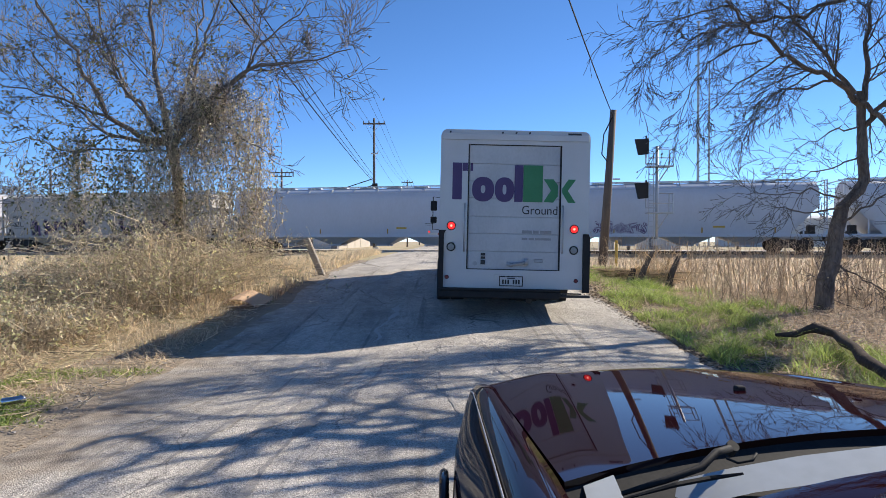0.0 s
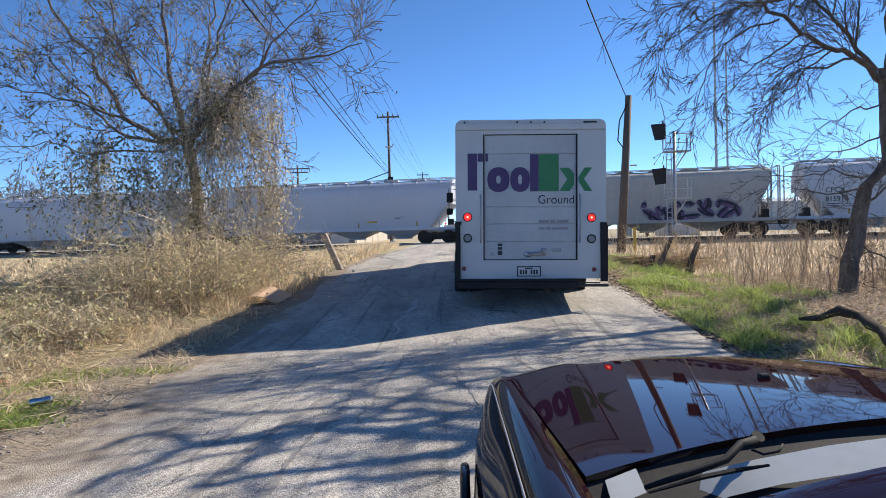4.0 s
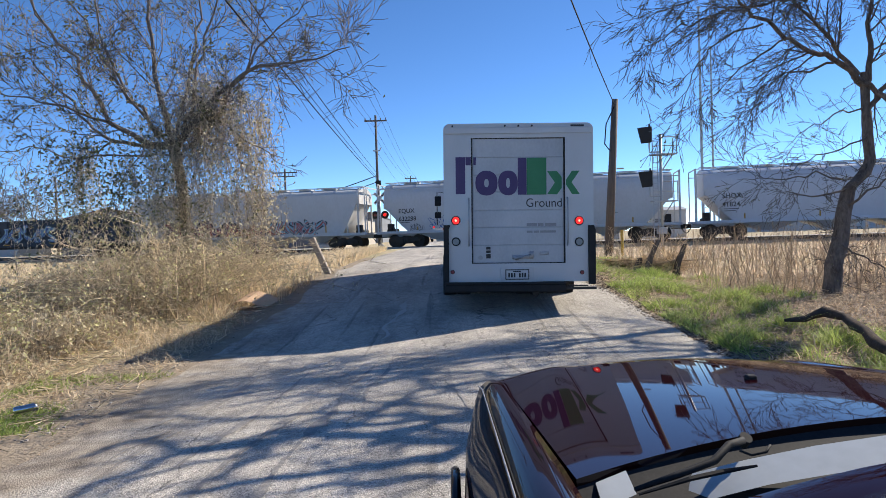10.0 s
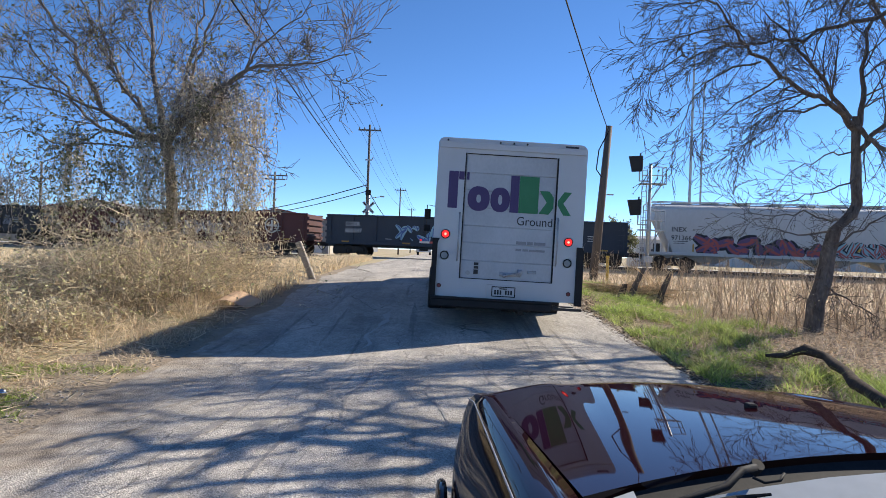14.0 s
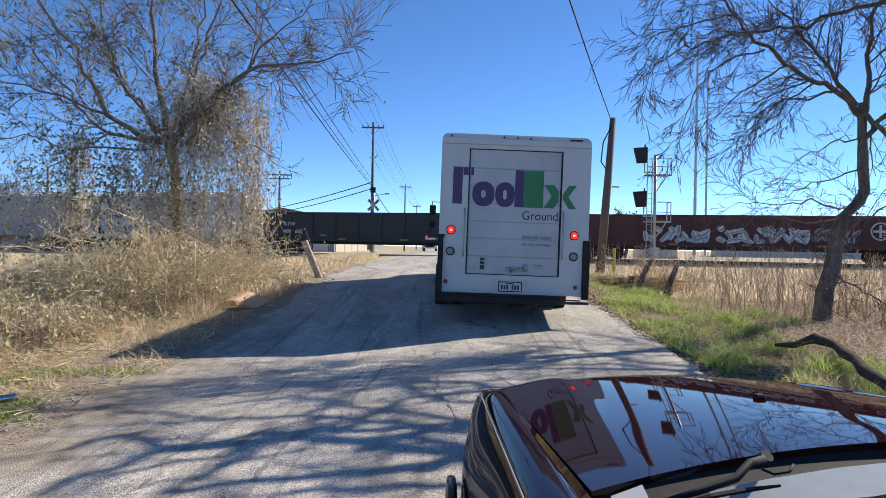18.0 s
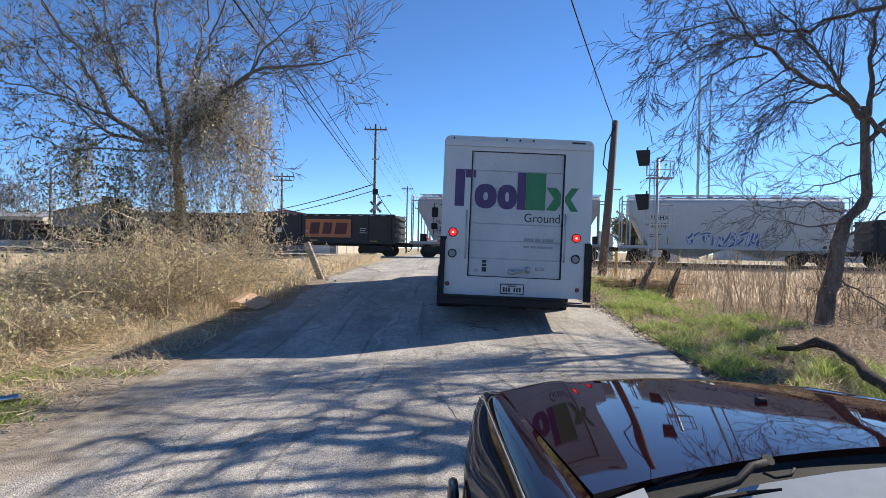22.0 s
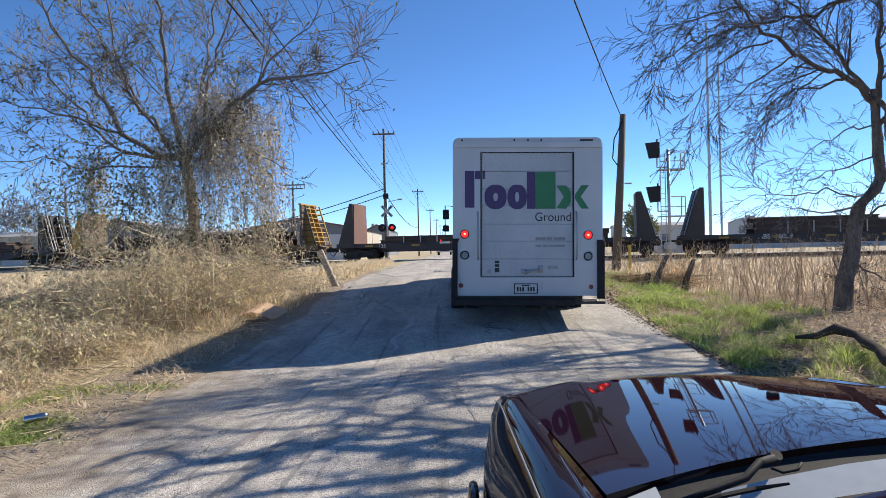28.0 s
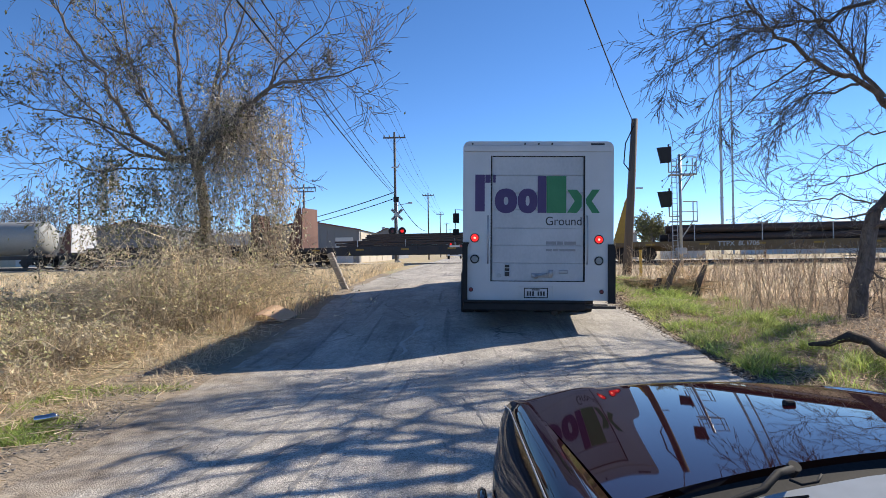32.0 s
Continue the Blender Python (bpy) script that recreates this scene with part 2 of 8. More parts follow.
    "flat_dark": mat("flat_dark", (0.03, 0.028, 0.03), 0.7, 0, (0.06, 0.045, 0.04), 0.9, 0.5, 10, 0.2, 0.01),
    "flat_tan": mat("flat_tan", (0.24, 0.155, 0.065), 0.75, 0, (0.14, 0.085, 0.05), 0.9, 0.5, 10, 0.2, 0.01),
    "flat_yellow": mat("flat_yellow", (0.46, 0.27, 0.035), 0.7, 0, (0.30, 0.17, 0.04), 0.9, 0.5, 10, 0.2, 0.01),
    "bulk_grey": mat("bulk_grey", (0.40, 0.38, 0.36), 0.7, 0, (0.32, 0.22, 0.14), 0.7, 0.4, 9, 0.15, 0.01, (1, 1, 0.5)),
    "bulk_wood": mat("bulk_wood", (0.21, 0.155, 0.115), 0.85, 0, (0.13, 0.095, 0.07), 1.5, 0.5, 20, 0.3, 0.01, (1, 0.3, 4)),
    "graf_white": mat("graf_white", (0.62, 0.62, 0.63), 0.7, 0, None, 2, 0.5, 20, 0.0),
    "graf_blue": mat("graf_blue", (0.05, 0.09, 0.24), 0.7, 0, (0.09, 0.15, 0.33), 2, 0.5, 20, 0.0),
    "graf_teal": mat("graf_teal", (0.22, 0.36, 0.42), 0.7, 0, (0.30, 0.44, 0.48), 2, 0.5, 20, 0.0),
    "graf_purple": mat("graf_purple", (0.10, 0.055, 0.13), 0.7, 0, (0.15, 0.09, 0.17), 2, 0.5, 20, 0.0),
    "graf_black": mat("graf_black", (0.02, 0.02, 0.028), 0.7, 0, None, 2, 0.5, 20, 0.0),
    "graf_red": mat("graf_red", (0.42, 0.10, 0.09), 0.7, 0, None, 2, 0.5, 20, 0.0),
    "graf_grey": mat("graf_grey", (0.30, 0.31, 0.33), 0.7, 0, None, 2, 0.5, 20, 0.0),
    "mark_white": mat("mark_white", (0.60, 0.60, 0.58), 0.7, 0, None, 2, 0.5, 20, 0.0),
    "mark_orange": mat("mark_orange", (0.52, 0.17, 0.06), 0.7, 0, (0.40, 0.14, 0.06), 2, 0.5, 20, 0.0),
    "shed_grey": mat("shed_grey", (0.22, 0.22, 0.225), 0.6, 0.1, (0.18, 0.18, 0.185), 0.3, 0.4, 6, 0.1, 0.01),
    "shed_tan": mat("shed_tan", (0.48, 0.42, 0.33), 0.6, 0.1, (0.42, 0.36, 0.28), 0.3, 0.4, 6, 0.1, 0.01),
    "shed_white": mat("shed_white", (0.60, 0.59, 0.57), 0.6, 0.1, (0.50, 0.49, 0.47), 0.3, 0.4, 6, 0.1, 0.01),
    "shed_roof": mat("shed_roof", (0.50, 0.50, 0.50), 0.5, 0.3, (0.40, 0.39, 0.38), 0.3, 0.4, 6, 0.1, 0.01),
    "trim_red": mat("trim_red", (0.22, 0.06, 0.05), 0.6, 0, None, 1, 0.4, 6, 0.0),
    "concrete": mat("concrete", (0.42, 0.40, 0.37), 0.85, 0, (0.32, 0.30, 0.28), 1.5, 0.5, 25, 0.2, 0.01),
    "tank_grey": mat("tank_grey", (0.33, 0.335, 0.32), 0.6, 0, (0.25, 0.25, 0.235), 0.5, 0.4, 8, 0.1, 0.01),
    "car_white": mat("car_white", (0.65, 0.66, 0.68), 0.3, 0, None, 2, 0.5, 30, 0.0, coat=0.5),
    "dark_glass": mat("dark_glass", (0.02, 0.022, 0.025), 0.08, 0, None, 2, 0.5, 30, 0.0),
}


def asphalt():
    """Old chip seal: pale stones in dark binder, worn patches, fine cracks here and there."""
    m = mat("asphalt", (0.72, 0.655, 0.572), 0.88, 0, (0.29, 0.266, 0.234), 1.3, 0.72, 42, 0.0)
    nt = m.node_tree
    b = nt.nodes["Principled BSDF"]
    link = nt.links.new
    tc = nt.nodes.new("ShaderNodeTexCoord")

    def noise_node(scale, detail, stretch=None):
        n = nt.nodes.new("ShaderNodeTexNoise")
        n.inputs["Scale"].default_value = scale
        n.inputs["Detail"].default_value = detail
        if stretch:
            mp = nt.nodes.new("ShaderNodeMapping")
            mp.inputs["Scale"].default_value = stretch
            link(tc.outputs["Object"], mp.inputs[0])
            link(mp.outputs[0], n.inputs["Vector"])
        else:
            link(tc.outputs["Object"], n.inputs["Vector"])
        return n

    def ranged(socket, a, c, lo, hi):
        r = nt.nodes.new("ShaderNodeMapRange")
        for k, v in zip((1, 2, 3, 4), (a, c, lo, hi)):
            r.inputs[k].default_value = v
        link(socket, r.inputs[0])
        return r.outputs[0]

    def times(color, factor):
        x = nt.nodes.new("ShaderNodeMix")
        x.data_type, x.blend_type = "RGBA", "MULTIPLY"
        x.inputs[0].default_value = 1.0
        link(color, x.inputs[6])
        link(factor, x.inputs[7])
        return x.outputs[2]

    warp = noise_node(2.6, 6)
    mix = nt.nodes.new("ShaderNodeMix")
    mix.data_type = "VECTOR"
    mix.inputs[0].default_value = 0.3
    link(tc.outputs["Object"], mix.inputs[4])
    link(warp.outputs["Color"], mix.inputs[5])
    mp = nt.nodes.new("ShaderNodeMapping")
    mp.inputs["Scale"].default_value = (2.0, 0.55, 1)
    link(mix.outputs[1], mp.inputs[0])
    vo = nt.nodes.new("ShaderNodeTexVoronoi")
    vo.feature = "DISTANCE_TO_EDGE"
    vo.inputs["Scale"].default_value = 1.0
    link(mp.outputs[0], vo.inputs["Vector"])
    crack = ranged(vo.outputs["Distance"], 0.0, 0.012, 0.0, 1.0)
    where = ranged(noise_node(0.8, 3).outputs[0], 0.50, 0.62, 0.95, 0.45)
    mx = nt.nodes.new("ShaderNodeMath")
    mx.operation = "MAXIMUM"
    link(crack, mx.inputs[0])
    link(where, mx.inputs[1])
    stones = nt.nodes.new("ShaderNodeTexVoronoi")
    stones.inputs["Scale"].default_value = 95
    link(tc.outputs["Object"], stones.inputs["Vector"])
    pits = ranged(stones.outputs["Distance"], 0.25, 0.75, 1.10, 0.66)
    tracks = ranged(noise_node(1.0, 4, (1.1, 0.12, 1)).outputs[0], 0.36, 0.62, 0.80, 1.10)
    ruts = ranged(noise_node(1.0, 6, (7.0, 0.16, 1)).outputs[0], 0.60, 0.68, 1.0, 0.66)
    blots = ranged(noise_node(1.7, 7, (1.0, 0.5, 1)).outputs[0], 0.40, 0.60, 0.84, 1.08)
    specks = ranged(noise_node(38, 3).outputs[0], 0.60, 0.68, 1.0, 0.5)
    pale = ranged(noise_node(55, 2).outputs[0], 0.60, 0.70, 1.0, 1.22)
    old = b.inputs["Base Color"].links[0].from_socket
    worn = times(times(times(times(times(old, mx.outputs[0]), pits), tracks), ruts), blots)
    mottle = ranged(noise_node(9.0, 8, (1.4, 0.7, 1)).outputs[0], 0.38, 0.62, 0.89, 1.09)
    link(times(times(times(worn, mottle), specks), pale), b.inputs["Base Color"])
    paved = b.inputs["Base Color"].links[0].from_socket
    reach = nt.nodes.new("ShaderNodeVectorMath")
    reach.operation = "DOT_PRODUCT"
    reach.inputs[1].default_value = (-1.0, -0.09, 0.0)
    link(tc.outputs["Object"], reach.inputs[0])
    drift = nt.nodes.new("ShaderNodeMath")
    drift.operation = "ADD"
    link(reach.outputs["Value"], drift.inputs[0])
    link(ranged(noise_node(1.6, 9).outputs[0], 0.25, 0.75, -0.55, 0.55), drift.inputs[1])
    dusty = nt.nodes.new("ShaderNodeMix")
    dusty.data_type = "RGBA"
    link(ranged(drift.outputs[0], 1.62, 2.15, 0.0, 0.92), dusty.inputs[0])
    link(paved, dusty.inputs[6])
    soil_tone = nt.nodes.new("ShaderNodeValToRGB")
    soil_tone.color_ramp.elements[0].position, soil_tone.color_ramp.elements[1].position = 0.35, 0.65
    soil_tone.color_ramp.elements[0].color, soil_tone.color_ramp.elements[1].color = (0.16, 0.125, 0.09, 1), (0.44, 0.365, 0.275, 1)
    link(noise_node(5.0, 9).outputs[0], soil_tone.inputs[0])
    link(soil_tone.outputs[0], dusty.inputs[7])
    link(dusty.outputs[2], b.inputs["Base Color"])
    rough = noise_node(30, 8)
    add = nt.nodes.new("ShaderNodeMath")
    add.operation = "SUBTRACT"
    link(rough.outputs[0], add.inputs[0])
    link(stones.outputs["Distance"], add.inputs[1])
    bp = nt.nodes.new("ShaderNodeBump")
    bp.inputs["Strength"].default_value = 0.75
    bp.inputs["Distance"].default_value = 0.007
    link(add.outputs[0], bp.inputs["Height"])
    link(bp.outputs[0], b.inputs["Normal"])
    return m


M["asphalt"] = asphalt()
for name, level in (("burgundy", 0.0), ("car_black", 0.0), ("plastic_black", 0.1), ("rubber", 0.15), ("wire", 0.05), ("log_dark", 0.05), ("bark", 0.1)):
    M[name].node_tree.nodes["Principled BSDF"].inputs["Specular IOR Level"].default_value = level
for name in ("burgundy", "car_black"):
    M[name].node_tree.nodes["Principled BSDF"].inputs["Coat Roughness"].default_value = 0.025


def soil():
    """Field: straw thatch, bare dust by the road, greener in patches."""
    m = mat("soil", (0.52, 0.42, 0.27), 0.95, 0, (0.34, 0.26, 0.16), 0.9, 0.55, 30, 0.9, 0.03)
    nt = m.node_tree
    b = nt.nodes["Principled BSDF"]
    tc = nt.nodes.new("ShaderNodeTexCoord")
    no = nt.nodes.new("ShaderNodeTexNoise")
    no.inputs["Scale"].default_value = 0.35
    no.inputs["Detail"].default_value = 7
    nt.links.new(tc.outputs["Object"], no.inputs["Vector"])
    rg = nt.nodes.new("ShaderNodeMapRange")
    rg.inputs[1].default_value = 0.48
    rg.inputs[2].default_value = 0.64
    nt.links.new(no.outputs[0], rg.inputs[0])
    mx = nt.nodes.new("ShaderNodeMix")
    mx.data_type = "RGBA"
    old = b.inputs["Base Color"].links[0].from_socket
    nt.links.new(rg.outputs[0], mx.inputs[0])
    nt.links.new(old, mx.inputs[6])
    mx.inputs[7].default_value = (0.34, 0.30, 0.16, 1)
    sep = nt.nodes.new("ShaderNodeSeparateXYZ")
    nt.links.new(tc.outputs["Object"], sep.inputs[0])
    band = []
    for axis, a, c, lo, hi in (("X", 2.9, 3.8, 0, 1), ("Y", 12.0, 17.0, 1, 0)):
        r = nt.nodes.new("ShaderNodeMapRange")
        for k, v in zip((1, 2, 3, 4), (a, c, lo, hi)):
            r.inputs[k].default_value = v
        nt.links.new(sep.outputs[axis], r.inputs[0])
        band.append(r.outputs[0])
    both = nt.nodes.new("ShaderNodeMath")
    both.operation = "MULTIPLY"
    nt.links.new(band[0], both.inputs[0])
    nt.links.new(band[1], both.inputs[1])
    loam = nt.nodes.new("ShaderNodeValToRGB")
    loam.color_ramp.elements[0].position, loam.color_ramp.elements[1].position = 0.35, 0.68
    loam.color_ramp.elements[0].color, loam.color_ramp.elements[1].color = (0.13, 0.095, 0.07, 1), (0.36, 0.27, 0.19, 1)
    fine = nt.nodes.new("ShaderNodeTexNoise")
    fine.inputs["Scale"].default_value, fine.inputs["Detail"].default_value = 9.0, 8
    nt.links.new(tc.outputs["Object"], fine.inputs["Vector"])
    nt.links.new(fine.outputs[0], loam.inputs[0])
    last = nt.nodes.new("ShaderNodeMix")
    last.data_type = "RGBA"
    nt.links.new(both.outputs[0], last.inputs[0])
    nt.links.new(mx.outputs[2], last.inputs[6])
    nt.links.new(loam.outputs[0], last.inputs[7])
    nt.links.new(last.outputs[2], b.inputs["Base Color"])
    return m


M["soil"] = soil()
M["dust"] = mat("dust", (0.40, 0.325, 0.235), 0.95, 0, (0.19, 0.148, 0.105), 2.4, 0.5, 30, 1.0, 0.04)


# ---- mesh tools ----
class Build:
    """Collects faces of simple solids for one mesh."""

    def __init__(self):
        self.v, self.f = [], []

    def poly(self, pts):
        n = len(self.v)
        self.v += [tuple(p) for p in pts]
        self.f.append(tuple(range(n, n + len(pts))))
        return self

    def box(self, x0, x1, y0, y1, z0, z1, b=0.0, m=None):
        c = Vector(((x0 + x1) / 2, (y0 + y1) / 2, (z0 + z1) / 2))
        h = Vector((abs(x1 - x0) / 2, abs(y1 - y0) / 2, abs(z1 - z0) / 2))
        b = min(b, 0.45 * min(h))
        pts, faces = [], []
        if b <= 0:
            for i in range(8):
                pts.append(Vector(((1 if i & 1 else -1) * h.x, (1 if i & 2 else -1) * h.y, (1 if i & 4 else -1) * h.z)))
            faces = [(0, 2, 3, 1), (4, 5, 7, 6), (0, 1, 5, 4), (2, 6, 7, 3), (0, 4, 6, 2), (1, 3, 7, 5)]
        else:
            for i in range(8):
                s = [1 if i & (1 << k) else -1 for k in range(3)]
                for k in range(3):
                    pts.append(Vector([s[j] * (h[j] - (0 if j == k else b)) for j in range(3)]))
            for k in range(3):
                u, w = (k + 1) % 3, (k + 2) % 3
                for sk in (0, 1):
                    ring = [(sk << k) | (a << u) | (c2 << w) for a, c2 in ((0, 0), (1, 0), (1, 1), (0, 1))]
                    faces.append(tuple(3 * i + k for i in ring))
                for a in (0, 1):
                    for c2 in (0, 1):
                        i, j = (a << u) | (c2 << w), (1 << k) | (a << u) | (c2 << w)
                        faces.append((3 * i + u, 3 * j + u, 3 * j + w, 3 * i + w))
            for i in range(8):
                faces.append((3 * i, 3 * i + 1, 3 * i + 2))
        n = len(self.v)
        for f in faces:
            q = [pts[i] for i in f]
            nor = (q[1] - q[0]).cross(q[2] - q[0])
            mid = sum(q, Vector()) / len(q)
            self.f.append(tuple(n + i for i in (f if nor.dot(mid) > 0 else f[::-1])))
        for p in pts:
            p = p + c
            self.v.append(tuple(m @ p if m else p))
        return self

    def prism(self, outline, axis, a0, a1):
        """An outline in the two other axes, drawn out along axis 'x', 'y' or 'z'."""
        n, k = len(self.v), len(outline)
        for a in (a0, a1):
            for u, w in outline:
                self.v.append({"x": (a, u, w), "y": (u, a, w), "z": (u, w, a)}[axis])
        area = sum(outline[i][0] * outline[(i + 1) % k][1] - outline[(i + 1) % k][0] * outline[i][1] for i in range(k))
        flip = (area > 0) != (axis != "y")
        if a1 < a0:
            flip = not flip
        low, high = tuple(range(n, n + k)), tuple(range(n + k, n + 2 * k))
        self.f.append(low if flip else low[::-1])
        self.f.append(high[::-1] if flip else high)
        for i in range(k):
            j = (i + 1) % k
            q = (n + i, n + j, n + k + j, n + k + i)
            self.f.append(q[::-1] if flip else q)
        return self

    def tube(self, pts, radii, sides=8, caps=True):
        pts = [Vector(p) for p in pts]
        if not hasattr(radii, "__len__"):
            radii = [radii] * len(pts)
        n = len(self.v)
        up = None
        for i, p in enumerate(pts):
            d = (pts[min(i + 1, len(pts) - 1)] - pts[max(i - 1, 0)]).normalized()
            if up is None:
                up = d.orthogonal().normalized()
            up = (up - d * up.dot(d))
            up = up.normalized() if up.length > 1e-6 else d.orthogonal().normalized()
            side = d.cross(up)
            for s in range(sides):
                a = 2 * math.pi * s / sides
                self.v.append(tuple(p + (up * math.cos(a) + side * math.sin(a)) * radii[i]))
        for i in range(len(pts) - 1):
            for s in range(sides):
                t = (s + 1) % sides
                self.f.append((n + i * sides + s, n + i * sides + t, n + (i + 1) * sides + t, n + (i + 1) * sides + s))
        if caps:
            self.f.append(tuple(n + s for s in range(sides))[::-1])
            self.f.append(tuple(n + (len(pts) - 1) * sides + s for s in range(sides)))
        return self

    def disc(self, c, axis, r, t, sides=20):
        c, axis = Vector(c), Vector(axis).normalized()
        return self.tube([c - axis * t / 2, c + axis * t / 2], r, sides)

    def ring(self, c, axis, r, tube_r, sides=20, around=8):
        c, axis = Vector(c), Vector(axis).normalized()
        u = axis.orthogonal().normalized()
        w = axis.cross(u)
        n = len(self.v)
        for i in range(sides):
            a = 2 * math.pi * i / sides
            out = u * math.cos(a) + w * math.sin(a)
            for j in range(around):
                b = 2 * math.pi * j / around
                self.v.append(tuple(c + out * (r + tube_r * math.cos(b)) + axis * tube_r * math.sin(b)))
        for i in range(sides):
            for j in range(around):
                k, l = (i + 1) % sides, (j + 1) % around
                self.f.append((n + i * around + j, n + k * around + j, n + k * around + l, n + i * around + l))
        return self

    def grid(self, rows):
        n, w = len(self.v), len(rows[0])
        for r in rows:
            self.v += [tuple(p) for p in r]
        for i in range(len(rows) - 1):
            for j in range(w - 1):
                self.f.append((n + i * w + j, n + i * w + j + 1, n + (i + 1) * w + j + 1, n + (i + 1) * w + j))
        return self

    def mesh(self, name, material, smooth=False):
        me = bpy.data.meshes.new(name)
        me.from_pydata(self.v, [], self.f)
        me.materials.append(material)
        if smooth:
            me.shade_smooth()
        me.update()
        return me


def raw(name, verts, faces, material):
    """A large mesh of equal faces from arrays."""
    verts, faces = np.asarray(verts, np.float32), np.asarray(faces, np.int32)
    k = faces.shape[1]
    me = bpy.data.meshes.new(name)
    me.vertices.add(len(verts))
    me.vertices.foreach_set("co", verts.ravel())
    me.loops.add(faces.size)
    me.loops.foreach_set("vertex_index", faces.ravel())
    me.polygons.add(len(faces))
    me.polygons.foreach_set("loop_start", np.arange(0, faces.size, k, dtype=np.int32))
    me.materials.append(material)
    me.update(calc_edges=True)
    return me


def part(name, b, material, parent, label="", smooth=False):
    """Links a Build, or a ready mesh, as one object under a thing or a part."""
    me = b.mesh(name, M[material], smooth) if isinstance(b, Build) else b
    ob = new(name, me)
    ob.parent = parent
    if label:
        tagged(ob, label)
    return ob


def thing(name, label, category, m=None, group="", kind=""):
    ob = new(name)
    ob.empty_display_size = 0.2
    if m is not None:
        ob.matrix_basis = m
    return tagged(ob, label, category, group, kind)


def solo(name, b, material, label, category="", group="", kind="", smooth=False):
    me = b.mesh(name, M[material], smooth) if isinstance(b, Build) else b
    return tagged(new(name, me), label, category, group, kind)


def letters(name, text, size, material, parent, at, width=None, label=""):
    """Raised lettering on a wall that faces -y; at is its lower left corner."""
    cu = bpy.data.curves.new(name, "FONT")
    cu.body, cu.size, cu.extrude = text, size, 0.0015
    cu.offset = 0.005 if size > 0.3 else 0.0
    tmp = new(name, cu)
    bpy.context.view_layer.update()
    me = bpy.data.meshes.new_from_object(tmp.evaluated_get(bpy.context.evaluated_depsgraph_get()))
    bpy.data.objects.remove(tmp)
    xs = [v.co.x for v in me.vertices]
    s = width / (max(xs) - min(xs)) if width else 1
    me.transform(Matrix.Translation(at) @ Matrix.Rotation(radians(90), 4, "X") @ Matrix.Diagonal((s, 1, 1, 1)))
    me.materials.clear()
    me.materials.append(M[material])
    me.name = name
    ob = new(name, me)
    ob.parent = parent
    if label:
        tagged(ob, label)
    return ob


# ---- the lie of the land ----
PROFILE_Y = [-60, 6.5, 8.5, 10, 12, 14, 17, 22, 30, 44, 60, 3000]
PROFILE_Z = [-0.05, 0.0, 0.05, 0.13, 0.27, 0.41, 0.55, 0.62, 0.66, 0.68, 0.66, 0.3]
RAIL_Z = 0.69
TRACK_D, TRACK_K = 47.75, 0.206
TRACK_N = math.hypot(1, TRACK_K)


def road_z(y):
    return float(np.interp(y, PROFILE_Y, PROFILE_Z))


def ground_z(x, y):
    """Height of the ground: the road's bank falls away to the fields, which rise again to the track bed."""
    r = road_z(y)
    field = min(r, 0.06 + 0.34 * min(max((y - 4) / 26, 0), 1))
    off = min(max((abs(x) - 3.3) / 3.0, 0), 1)
    z = r + (field - r) * off * off * (3 - 2 * off)
    to_track = abs(y - (TRACK_D - TRACK_K * x)) / TRACK_N
    bed = min(max((5.5 - to_track) / 2.5, 0), 1)
    z = z + (max(0.52, z * (1 if abs(x) < 4 else 0)) - z) * bed if abs(x) >= 4 else z
    bump = 0.03 * noise.noise(Vector((x * 0.6, y * 0.6, 3.1))) + 0.06 * noise.noise(Vector((x * 0.15, y * 0.15, 7.7)))
    return z - 0.035 + bump * min(max((abs(x) - 3.0) / 1.5, 0), 1)


def track_point(s, z=0.0, side=0.0):
    """A point at s metres along the track from its place straight ahead, side metres beyond its middle."""
    x = s / TRACK_N
    return Vector((x + side * TRACK_K / TRACK_N, TRACK_D - TRACK_K * x + side / TRACK_N, RAIL_Z + z))


# ---- ground, road, railway ----
def spaced(stops):
    out = []
    for a, b, step in stops:
        out += list(np.arange(a, b, step))
    return out + [stops[-1][1]]


def ground():
    xs = spaced([(-2500, -500, 400), (-500, -100, 80), (-100, -24, 8), (-24, -10, 1.0), (-10, 10, 0.33), (10, 24, 1.0), (24, 100, 8), (100, 500, 80), (500, 2500, 400)])
    ys = spaced([(-60, -6, 6), (-6, 26, 0.4), (26, 66, 1.0), (66, 120, 6), (120, 500, 60), (500, 3000, 500)])
    b = Build()
    b.grid([[(x, y, ground_z(x, y) - (0.05 if abs(x) < 2.75 else 0)) for x in xs] for y in ys])
    solo("ground", b, "soil", "straw-coloured field ground with bare dust and green patches", "ground", kind="structure", smooth=True)


